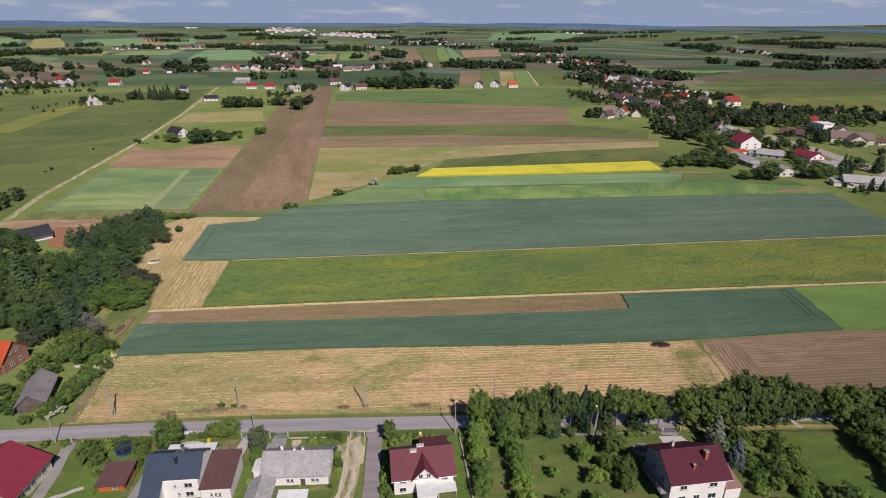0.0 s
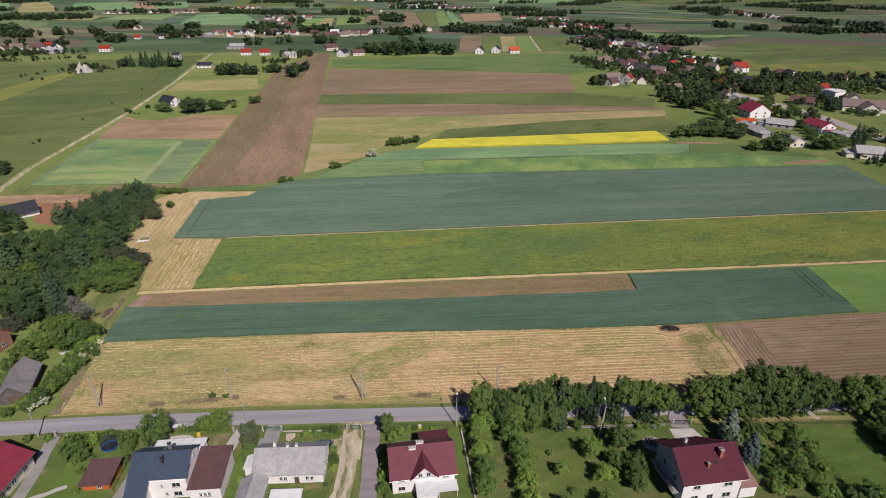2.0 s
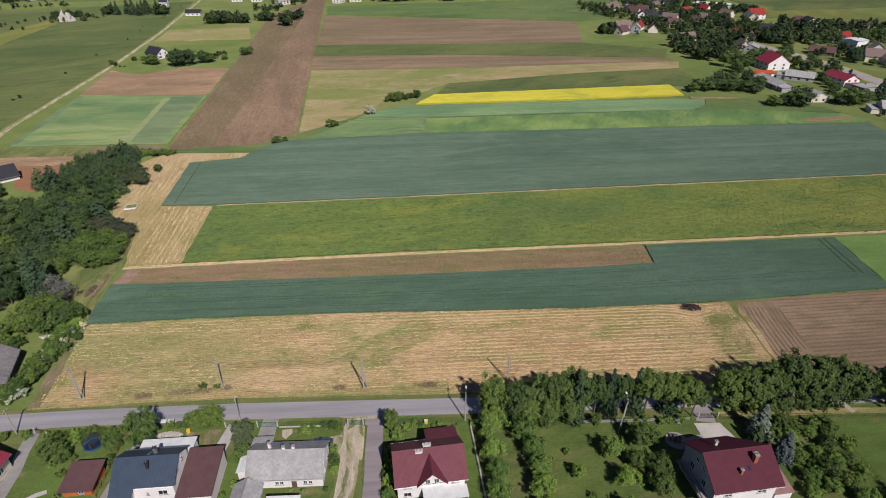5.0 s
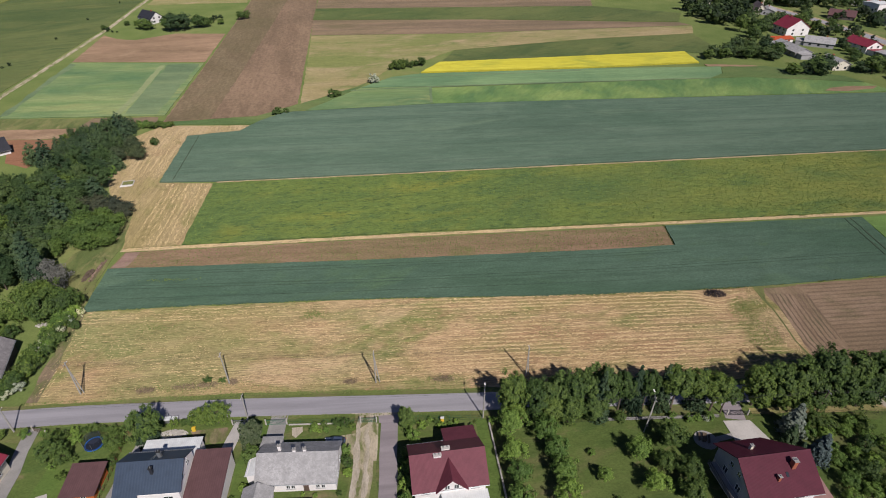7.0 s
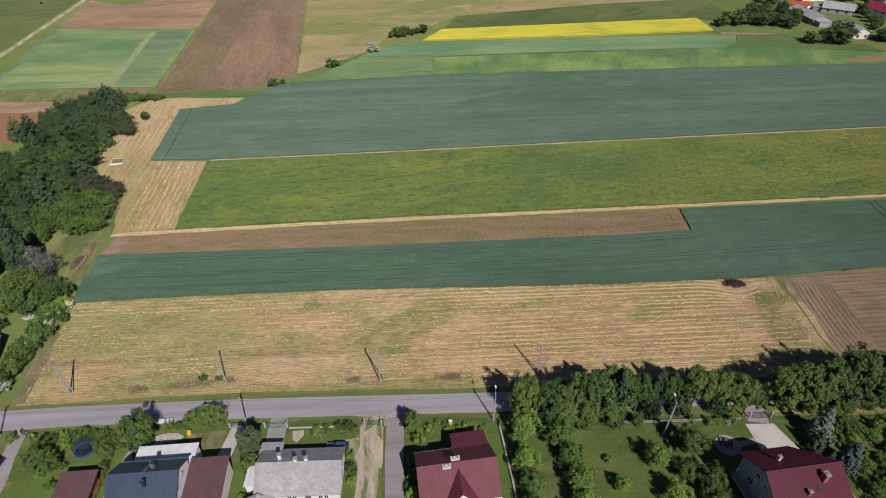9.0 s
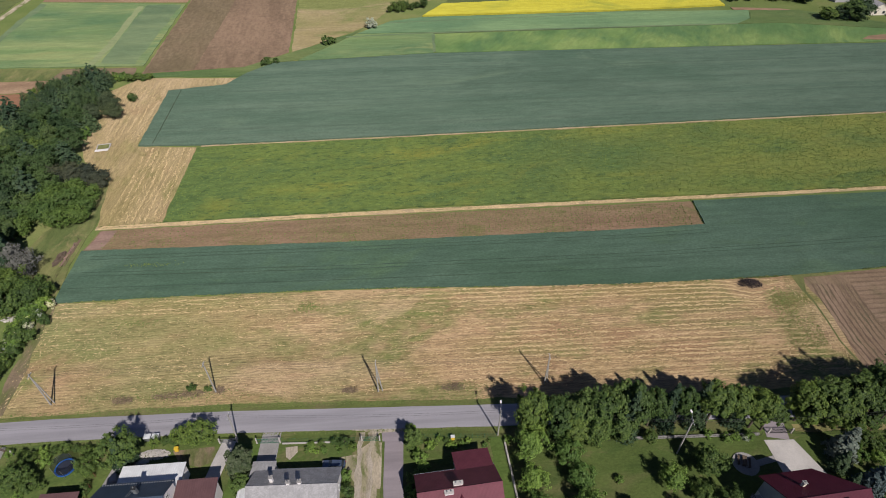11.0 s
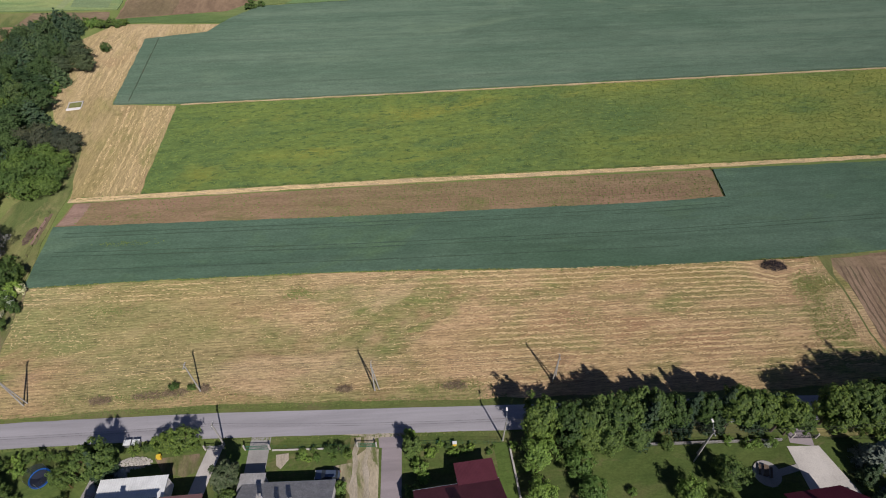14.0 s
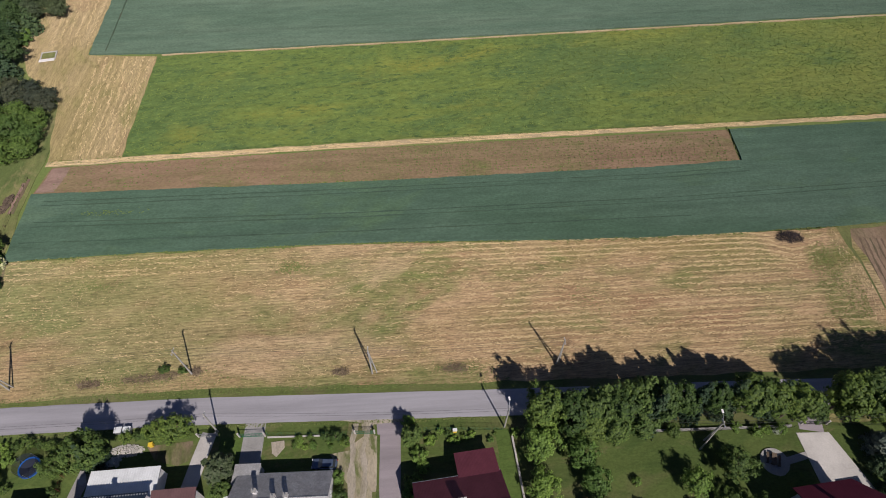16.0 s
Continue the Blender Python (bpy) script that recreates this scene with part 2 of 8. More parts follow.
M_SOIL_F = crop("tan_tilled_soil", (0.229, 0.165, 0.11), (0.308, 0.217, 0.142), (0.176, 0.139, 0.086), streak=(0.0015, 0.09), streak_w=(0.4, 0.6), patch=0.01, fine=1.0, spots=(((0.176, 0.148, 0.0774), 0.015, 0.54, 0.7),))
M_PLOW = crop("ploughed_soil", (0.225, 0.152, 0.1), (0.285, 0.195, 0.128), (0.19, 0.135, 0.088), angle=98, streak=(0.002, 0.09), streak_w=(0.4, 0.6), patch=0.012, patch_w=(0.42, 0.66), fine=0.6, bump=0.4, spots=(((0.3, 0.2, 0.135), 0.02, 0.52, 0.68),))
M_PLOW_W = crop("greyish_ploughed_soil", (0.193, 0.141, 0.0877), (0.248, 0.178, 0.112), (0.165, 0.135, 0.0734), angle=98, streak=(0.002, 0.07), streak_w=(0.4, 0.6), patch=0.014, patch_w=(0.42, 0.66), fine=0.6, bump=0.4, spots=(((0.22, 0.168, 0.102), 0.03, 0.52, 0.68),))
M_LIGHT = crop("young_green_cereal", (0.197, 0.285, 0.111), (0.284, 0.343, 0.146), (0.124, 0.212, 0.0969), streak=(0.010, 0.1), patch=0.028, patch_w=(0.42, 0.66), streak_w=(0.4, 0.6), spots=(((0.338, 0.362, 0.149), 0.035, 0.56, 0.72),))
M_TEAL_P = crop("rank_blue_green_cereal", (0.173, 0.238, 0.124), (0.23, 0.291, 0.147), (0.135, 0.197, 0.105), streak=(0.006, 0.1), patch=0.04, patch_w=(0.42, 0.66))
M_FRESH = crop("fresh_grass", (0.163, 0.27, 0.0735), (0.202, 0.312, 0.0861), (0.13, 0.222, 0.0651), streak=(0.006, 0.1), patch=0.03)
M_LIGHT_P = crop("pale_driven_cereal", (0.265, 0.315, 0.154), (0.306, 0.343, 0.174), (0.224, 0.286, 0.135))
M_LIGHT_B = crop("bright_green_grass", (0.117, 0.18, 0.0589), (0.158, 0.211, 0.0741), (0.09, 0.154, 0.057), streak=(0.004, 0.12), spots=(((0.189, 0.224, 0.0855), 0.02, 0.52, 0.68), ((0.081, 0.136, 0.0475), 0.03, 0.55, 0.7)))
M_MOTTLE = crop("mottled_green_cereal", (0.207, 0.312, 0.0966), (0.26, 0.35, 0.116), (0.122, 0.219, 0.0769), angle=60, streak=(0.006, 0.07), patch=0.025, patch_w=(0.48, 0.66), streak_w=(0.4, 0.6), spots=(((0.117, 0.21, 0.0822), 0.03, 0.52, 0.66),))
M_RAPE = crop("flowering_rapeseed", (0.6, 0.54, 0.055), (0.68, 0.6, 0.07), (0.34, 0.38, 0.06), streak=(0.004, 0.3), patch=0.06, patch_w=(0.5, 0.78))
M_DRY = crop("dry_grass_fallow", (0.34, 0.276, 0.133), (0.414, 0.327, 0.176), (0.23, 0.248, 0.0855), streak=(0.01, 0.07), patch=0.016, patch_w=(0.4, 0.62), fine=1.2, spots=(((0.423, 0.331, 0.19), 0.05, 0.52, 0.68), ((0.184, 0.216, 0.0712), 0.09, 0.55, 0.7)))
M_OLIVE = crop("olive_pasture", (0.128, 0.16, 0.0553), (0.168, 0.188, 0.068), (0.092, 0.132, 0.0442), angle=25, streak=(0.006, 0.03), patch=0.01, spots=(((0.084, 0.12, 0.0425), 0.012, 0.5, 0.66), ((0.2, 0.2, 0.0723), 0.02, 0.55, 0.72), ((0.08, 0.12, 0.0425), 0.08, 0.56, 0.7)))
M_STRAW = crop("straw_balk", (0.47, 0.36, 0.21), (0.57, 0.44, 0.27), (0.3, 0.28, 0.11), streak=(0.05, 1.2), patch=0.08, patch_w=(0.52, 0.75), fine=3)
M_LAWN = crop("garden_lawn", (0.111, 0.159, 0.041), (0.147, 0.19, 0.0534), (0.224, 0.19, 0.093), streak=(0.1, 0.15), patch=0.09, patch_w=(0.5, 0.74), fine=3.0, bump=0.5, spots=(((0.266, 0.206, 0.116), 0.2, 0.57, 0.72), ((0.0908, 0.138, 0.037), 0.15, 0.52, 0.68)))
M_LAWN_G = crop("fresh_mown_lawn", (0.112, 0.177, 0.0408), (0.144, 0.206, 0.0508), (0.0975, 0.152, 0.0353), streak=(0.1, 0.15), patch=0.09, fine=3.0, bump=0.5, spots=(((0.184, 0.186, 0.0662), 0.15, 0.57, 0.74),))
M_VERGE = crop("verge_grass", (0.14, 0.185, 0.055), (0.179, 0.207, 0.066), (0.246, 0.213, 0.105), streak=(0.1, 0.4), patch=0.12, fine=3.0)
M_MUSTARD = crop("yellow_flowering_pasture", (0.2, 0.212, 0.0594), (0.242, 0.242, 0.0675), (0.145, 0.178, 0.054), angle=70, streak=(0.01, 0.06), streak_w=(0.42, 0.58), patch=0.03)
M_STRIP_G = crop("fresh_strip_crop", (0.17, 0.255, 0.081), (0.212, 0.289, 0.099), (0.136, 0.212, 0.072), angle=84)
M_STRIP_O = crop("olive_strip_crop", (0.13, 0.175, 0.06), (0.17, 0.205, 0.07), (0.1, 0.15, 0.05), angle=84)
M_WEEDY = crop("weedy_stubble", (0.32, 0.285, 0.115), (0.4, 0.33, 0.15), (0.2, 0.225, 0.075), streak=(0.05, 0.5), patch=0.12, patch_w=(0.44, 0.6), fine=3.0, spots=(((0.46, 0.35, 0.19), 0.25, 0.54, 0.66),))
M_MARGIN = crop("olive_margin_grass", (0.194, 0.207, 0.0765), (0.239, 0.23, 0.0945), (0.126, 0.161, 0.054), angle=94, streak=(0.06, 0.4), patch=0.1, patch_w=(0.42, 0.62), fine=3.0, spots=(((0.324, 0.267, 0.135), 0.2, 0.56, 0.7),))
M_TROD = crop("trodden_cereal", (0.055, 0.085, 0.055), (0.07, 0.1, 0.065), (0.1, 0.1, 0.065), angle=94, streak=(0.1, 0.6), patch=0.2)
M_TRODF = crop("driven_cereal", (0.062, 0.105, 0.072), (0.075, 0.12, 0.085), (0.07, 0.11, 0.07), streak=(0.05, 0.6), patch=0.2)
M_PINKS = crop("pinkish_soil", (0.31, 0.2, 0.165), (0.37, 0.245, 0.2), (0.26, 0.19, 0.14), streak=(0.05, 0.4), patch=0.1)
# darker soil colour for the flat furrow and trench strips
M_FURROW = crop("dark_furrow_soil", (0.188, 0.131, 0.0938), (0.237, 0.163, 0.112), (0.15, 0.138, 0.075), angle=90, streak=(0.1, 0.6), patch=0.2, fine=3.0)
M_ORANGE = crop("orange_earth", (0.297, 0.144, 0.084), (0.34, 0.168, 0.1), (0.255, 0.152, 0.092))


def ground_material():
    """Grass near by; beyond the known fields a patchwork of narrow strips."""
    m = Mat("open_land", rough=0.92, spec=0.1, shaggy=1.0)
    p = m.noise(m.vec(), 0.035, 5, 0.6)
    g = m.noise(m.vec(), 1.8, 5, 0.65)
    near = m.ramp(p, (0.3, (0.10, 0.138, 0.04)), (0.55, (0.14, 0.17, 0.055)), (0.75, (0.2, 0.19, 0.08)))
    v = m.node("TexVoronoi")
    v.feature = "F1"
    v.inputs["Randomness"].default_value, v.inputs["Scale"].default_value = 0.8, 1.0
    m.link(m.vec(22, (0.0024, 0.0058, 1)), v.inputs["Vector"])
    sep = m.node("SeparateColor")
    m.link(v.outputs["Color"], sep.inputs[0])
    far = m.ramp(sep.outputs[0], (0.0, (0.055, 0.085, 0.045)), (0.3, (0.085, 0.125, 0.065)), (0.42, (0.11, 0.148, 0.066)), (0.5, (0.065, 0.098, 0.05)), (0.58, (0.14, 0.18, 0.09)), (0.66, (0.19, 0.175, 0.11)), (0.72, (0.085, 0.13, 0.09)), (0.86, (0.12, 0.105, 0.075)))
    far.node.color_ramp.interpolation = "CONSTANT"
    grain = m.noise(m.vec(22, (0.15, 1, 1)), 0.05, 4, 0.6)
    far = m.mix(1.0, far, m.ramp(grain, (0.3, 0.75), (0.7, 1.0)), "MULTIPLY")
    wood = m.ramp(m.noise(m.vec(0, (0.6, 1.5, 1)), 0.0022, 5, 0.6), (0.60, 0.0), (0.62, 1.0))
    far = m.mix(wood, far, (0.022, 0.04, 0.022))
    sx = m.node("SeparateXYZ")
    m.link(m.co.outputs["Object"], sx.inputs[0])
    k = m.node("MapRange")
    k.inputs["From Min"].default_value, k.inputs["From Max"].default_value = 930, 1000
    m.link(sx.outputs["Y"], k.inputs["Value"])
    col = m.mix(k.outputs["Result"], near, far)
    col = m.mix(1.0, col, m.ramp(g, (0.3, 0.7), (0.7, 1.0)), "MULTIPLY")
    m.color(col).bump(g, 0.6, 0.2)
    return m.m


def asphalt(name, c=(0.3, 0.275, 0.29)):
    m = Mat(name, rough=0.85, spec=0.3)
    big, small = m.noise(m.vec(1, (0.06, 0.9, 1)), 0.7, 5, 0.6), m.noise(m.vec(), 9, 5, 0.7)
    col = m.mix(m.ramp(big, (0.35, 0.0), (0.68, 1.0)), c, tuple(v * 0.76 for v in c))
    cr = m.node("TexVoronoi")
    cr.feature = "DISTANCE_TO_EDGE"
    cr.inputs["Scale"].default_value = 1.0
    m.link(m.vec(12, (0.22, 0.4, 1)), cr.inputs["Vector"])
    col = m.mix(1.0, col, m.ramp(cr.outputs["Distance"], (0.0, 0.9), (0.008, 1.0)), "MULTIPLY")
    col = m.mix(1.0, col, m.ramp(small, (0.3, 0.8), (0.7, 1.0)), "MULTIPLY")
    m.color(col).bump(small, 0.3, 0.02)
    return m.m


M_GROUND = ground_material()
M_ROAD = asphalt("worn_asphalt", (0.347, 0.326, 0.347))
M_DRIVE = asphalt("old_drive_asphalt", (0.301, 0.256, 0.267))
M_DIRT = crop("dirt_track", (0.49, 0.406, 0.298), (0.592, 0.503, 0.38), (0.258, 0.258, 0.114), angle=90, streak=(0.05, 0.8), patch=0.2, fine=3, patch_w=(0.44, 0.64), spots=(((0.19, 0.21, 0.08), 0.45, 0.5, 0.62), ((0.33, 0.28, 0.21), 0.8, 0.54, 0.66)))
M_SAND = crop("pale_sandy_gravel", (0.506, 0.437, 0.356), (0.598, 0.517, 0.425), (0.345, 0.299, 0.196), angle=92, streak=(0.08, 0.9), patch=0.3, fine=4, patch_w=(0.5, 0.72))
M_EARTH = crop("weedy_brown_earth", (0.24, 0.18, 0.12), (0.3, 0.225, 0.15), (0.15, 0.17, 0.06), angle=94, streak=(0.05, 0.6), patch=0.2, patch_w=(0.45, 0.62), fine=3)
M_CONC = plain("concrete", (0.33, 0.31, 0.295), 0.9, scale=0.8, stain=0.3)
M_CONC_L = plain("pale_paving", (0.494, 0.454, 0.425), 0.9, scale=0.6, stain=0.2)
# buildings
M_WHITE = plain("white_render", (0.78, 0.735, 0.72), 0.8, scale=0.7, vary=0.14)
M_CREAM = plain("cream_render", (0.66, 0.6, 0.5), 0.8, scale=0.7, vary=0.15)
M_GREYW = plain("grey_render", (0.36, 0.35, 0.36), 0.8, scale=0.7)
M_BRICKW = plain("brick_wall", (0.34, 0.17, 0.12), 0.85, scale=1.2)
M_ORWALL = plain("orange_boards", (0.5, 0.13, 0.03), 0.7, scale=1.2)
M_WOODW = plain("grey_weathered_boards", (0.13, 0.11, 0.1), 0.9, scale=1.5, vary=0.4)
M_MAROON = roofing("maroon_metal_tile", (0.155, 0.042, 0.058), 0.22, spec=0.14)
M_MAGENTA = roofing("wine_red_metal_tile", (0.088, 0.016, 0.03), 0.22, spec=0.12)
M_RED = roofing("red_roof_tile", (0.30, 0.035, 0.025), 0.3, spec=0.25)
M_CRIMSON = roofing("crimson_metal_tile", (0.247, 0.034, 0.056), 0.25, spec=0.25)
M_ORED = roofing("orange_red_roof_tile", (0.48, 0.085, 0.03), 0.3, spec=0.25)
M_BLUE = roofing("blue_grey_standing_seam", (0.0467, 0.0674, 0.106), 0.5, rough=0.5, metal=0.1, spec=0.3)
M_BROWN = roofing("brown_metal_sheet", (0.131, 0.0689, 0.0702), 0.4, spec=0.25)
M_GREYR = roofing("grey_fibre_cement_sheet", (0.451, 0.434, 0.434), 0.18, rough=0.9, vary=0.35)
M_OLDR = roofing("weathered_grey_sheet", (0.33, 0.3, 0.3), 0.18, rough=0.9, vary=0.35)
M_DARKR = roofing("dark_grey_roof", (0.036, 0.037, 0.046), 0.3, spec=0.25)
M_TAUPE = roofing("grey_brown_roof_tile", (0.2, 0.145, 0.125), 0.3)
M_PINK = roofing("faded_brown_sheet", (0.3, 0.17, 0.15), 0.3)
M_WHITER = roofing("white_sheet_roof", (0.7, 0.7, 0.7), 0.4)
M_GLASS = plain("window_glass", (0.03, 0.035, 0.04), 0.08, spec=0.8, bump=0.0, vary=0.1)
M_FRAME = plain("white_plastic_frame", (0.78, 0.78, 0.76), 0.5)
M_BRICKC = plain("chimney_brick", (0.33, 0.105, 0.06), 0.85, scale=2)
M_METAL = plain("galvanised_metal", (0.42, 0.43, 0.44), 0.45, 0.7)
M_DARK = plain("dark_iron", (0.03, 0.03, 0.032), 0.6)
M_GREENP = plain("green_fence_paint", (0.03, 0.14, 0.08), 0.6)
M_POLE = plain("grey_concrete_pole", (0.36, 0.34, 0.31), 0.85, scale=2)
M_WOODP = plain("creosoted_wood", (0.12, 0.085, 0.06), 0.85, scale=2)
M_REDW = plain("red_brown_stained_boards", (0.2, 0.07, 0.045), 0.8, scale=2)
M_CARB = plain("dark_blue_car_paint", (0.11, 0.145, 0.22), 0.25, 0.5, spec=0.6, bump=0.0)
M_TYRE = plain("black_rubber", (0.02, 0.02, 0.02), 0.85)
M_NET = plain("dark_safety_net", (0.02, 0.025, 0.045), 0.9)
M_MESH = plain("see_through_net", (0.015, 0.02, 0.035), 0.9)
_t, _m, _o = M_MESH.node_tree.nodes.new("ShaderNodeBsdfTransparent"), M_MESH.node_tree.nodes.new("ShaderNodeMixShader"), M_MESH.node_tree.nodes["Material Output"]
_m.inputs[0].default_value = 0.55
M_MESH.node_tree.links.new(_t.outputs[0], _m.inputs[1])
M_MESH.node_tree.links.new(M_MESH.node_tree.nodes["Principled BSDF"].outputs[0], _m.inputs[2])
M_MESH.node_tree.links.new(_m.outputs[0], _o.inputs["Surface"])
M_BLUEP = plain("blue_plastic", (0.02, 0.13, 0.5), 0.5)
M_YELP = plain("yellow_plastic", (0.75, 0.5, 0.05), 0.5)
M_RUBBLE = plain("pale_stone", (0.5, 0.46, 0.42), 0.9, scale=3)
M_BARK = plain("grey_brown_bark", (0.13, 0.1, 0.075), 0.95, scale=3, vary=0.5)
# leaves
M_LEAF = leafy("deep_green_leaves", (0.0581, 0.0998, 0.0267), (0.103, 0.156, 0.0406), (0.161, 0.223, 0.0559))
M_LEAF_L = leafy("fresh_green_leaves", (0.113, 0.189, 0.0396), (0.169, 0.259, 0.0561), (0.242, 0.342, 0.0825))
M_LEAF_D = leafy("dark_wood_leaves", (0.0574, 0.0928, 0.0386), (0.0789, 0.122, 0.0464), (0.114, 0.161, 0.0618), 0.3)
M_NEEDLE = leafy("dark_spruce_needles", (0.0432, 0.0749, 0.0403), (0.0662, 0.105, 0.0517), (0.101, 0.142, 0.0661), 0.15)
M_BLUES = leafy("blue_spruce_needles", (0.101, 0.133, 0.126), (0.149, 0.179, 0.169), (0.209, 0.24, 0.227), 0.1)
M_GREYT = leafy("grey_half_bare_twigs", (0.0828, 0.0856, 0.0882), (0.125, 0.126, 0.133), (0.179, 0.176, 0.186), 0.1)
M_BLOSSOM = leafy("cream_blossom", (0.5, 0.5, 0.38), (0.62, 0.6, 0.45), (0.1, 0.16, 0.05), 0.15)
M_GREYG = leafy("dull_green_leaves", (0.06, 0.08, 0.04), (0.085, 0.11, 0.055), (0.12, 0.145, 0.075))
M_PURPLE = leafy("dark_purplish_leaves", (0.04, 0.05, 0.034), (0.06, 0.068, 0.045), (0.09, 0.095, 0.062), 0.2)
M_LIME = leafy("mid_green_leaves", (0.07, 0.118, 0.03), (0.1, 0.16, 0.042), (0.145, 0.21, 0.058))
M_SOFT = leafy("soft_grey_green_leaves", (0.0522, 0.0897, 0.0332), (0.0736, 0.121, 0.0446), (0.104, 0.16, 0.0629), 0.35)
# brightened copy of the deep green leaves, sunlight put into the colour
M_ROWL = leafy("sun_painted_light_leaves", (0.0672, 0.108, 0.031), (0.112, 0.167, 0.046), (0.17, 0.233, 0.0644))
M_TUFT = tufty("meadow_tufts", (0.1, 0.15, 0.044), (0.136, 0.188, 0.0517), (0.171, 0.211, 0.055))
M_TUFT_D = tufty("weeds", (0.1, 0.14, 0.04), (0.135, 0.175, 0.05), (0.2, 0.19, 0.08))
M_SWATH = tufty("hay_swath", (0.432, 0.322, 0.177), (0.512, 0.381, 0.212), (0.603, 0.46, 0.266))
M_TUFT_H = tufty("green_regrowth_tufts", (0.16, 0.215, 0.065), (0.22, 0.262, 0.085), (0.31, 0.3, 0.125))
M_TWIG = tufty("dead_brush", (0.1, 0.075, 0.05), (0.18, 0.13, 0.09), (0.26, 0.2, 0.13))
M_ASH = tufty("burnt_brush", (0.018, 0.0165, 0.0165), (0.045, 0.0375, 0.0375), (0.105, 0.075, 0.0675))


# ---- land ----
def H(x, y):
    """Height of the land at (x, y)."""
    if y > 200:
        z = -8.4 - 7.6 * (1 - math.exp(-(y - 200) * 0.042 / 7.6))
    elif y < 0:
        z = 6.0 * (1 - math.exp(y * 0.042 / 6.0))
    else:
        z = -0.042 * y
    r = math.hypot(x, y)
    z += 0.0062 * max(-250.0, min(250.0, x))
    if r > 900:
        k = min(1.0, (r - 900) / 1500)
        z += k * 5.0 * (math.sin(x * 0.0031 + 1.3 + y * 0.0011) + math.sin(y * 0.0057 + x * 0.0013))
    if r > 2600:
        z += 26.0 * ((r - 2600) / 2200) ** 1.6
    return z


def thing(name, x, y, rot=0.0, label="", category="", group="", kind="", z=None, s=1.0):
    """An empty at the thing's base, on the land."""
    e = new(name)
    e.empty_display_size = 0.2
    e.matrix_basis = pose(x, y, H(x, y) if z is None else z, 0, 0, rot) @ Matrix.Scale(s, 4)
    return tagged(e, label, category, group, kind)


def part(name, bm, material, parent, label=""):
    """Links a bmesh, or a mesh, as one object under its thing or part."""
    me = bm
    if isinstance(bm, bmesh.types.BMesh):
        me = bpy.data.meshes.new(name)
        bm.to_mesh(me)
        bm.free()
    if material is not None and not me.materials:
        me.materials.append(material)
    ob = new(name, me)
    ob.parent = parent
    return tagged(ob, label)


def raw_mesh(name, verts, faces, *materials):
    me = bpy.data.meshes.new(name)
    me.from_pydata([tuple(v) for v in verts], [], [tuple(f) for f in faces])
    for k in materials:
        me.materials.append(k)
    return me


def quads_mesh(name, q, *materials, slots=None):
    """A mesh from an array of loose quads, shape (n, 4, 3)."""
    q = np.asarray(q, dtype=np.float32)
    n = len(q)
    me = bpy.data.meshes.new(name)
    me.vertices.add(n * 4)
    me.vertices.foreach_set("co", q.reshape(-1))
    me.loops.add(n * 4)
    me.loops.foreach_set("vertex_index", np.arange(n * 4, dtype=np.int32))
    me.polygons.add(n)
    me.polygons.foreach_set("loop_start", np.arange(0, n * 4, 4, dtype=np.int32))
    for k in materials:
        me.materials.append(k)
    if slots is not None:
        me.polygons.foreach_set("material_index", np.asarray(slots, dtype=np.int32))
    me.update(calc_edges=True)
    return me


def box(bm, x0, x1, y0, y1, z0, z1):
    v = [bm.verts.new(p) for p in ((x0, y0, z0), (x1, y0, z0), (x1, y1, z0), (x0, y1, z0), (x0, y0, z1), (x1, y0, z1), (x1, y1, z1), (x0, y1, z1))]
    for f in ((3, 2, 1, 0), (4, 5, 6, 7), (0, 1, 5, 4), (1, 2, 6, 5), (2, 3, 7, 6), (3, 0, 4, 7)):
        bm.faces.new([v[i] for i in f])
    return v


def solid(bm, outline, axis, a, b):
    """A prism: an outline of (u, v) drawn along an axis from a to b."""
    place = {"x": lambda u, v, t: (t, u, v), "y": lambda u, v, t: (u, t, v), "z": lambda u, v, t: (u, v, t)}[axis]
    r0, r1 = ([bm.verts.new(place(u, v, t)) for u, v in outline] for t in (a, b))
    n = len(outline)
    bm.faces.new(r0)
    bm.faces.new(r1[::-1])
    for i in range(n):
        bm.faces.new((r0[i], r1[i], r1[(i + 1) % n], r0[(i + 1) % n]))
    bmesh.ops.recalc_face_normals(bm, faces=bm.faces)


def rod(bm, a, b, ra, rb=None, n=8):
    """A tapered round rod from a to b."""
    a, b = Vector(a), Vector(b)
    rb = ra if rb is None else rb
    w = (b - a).normalized()
    u = w.orthogonal().normalized()
    v = w.cross(u)
    rings = [[bm.verts.new(c + (u * math.cos(k * math.tau / n) + v * math.sin(k * math.tau / n)) * r) for k in range(n)] for c, r in ((a, ra), (b, rb))]
    for k in range(n):
        bm.faces.new((rings[0][k], rings[0][(k + 1) % n], rings[1][(k + 1) % n], rings[1][k]))
    bm.faces.new(rings[0][::-1])
    bm.faces.new(rings[1])


def axis_steps(lo, hi, first, grow, centre=0.0):
    out, s, v = [centre], first, centre
    while v < hi:
        v += s
        s = s * grow if abs(v - centre) > 350 else s
        out.append(min(v, hi))
    s, v = first, centre
    while v > lo:
        v -= s
        s = s * grow if abs(v - centre) > 350 else s
        out.insert(0, max(v, lo))
    return out


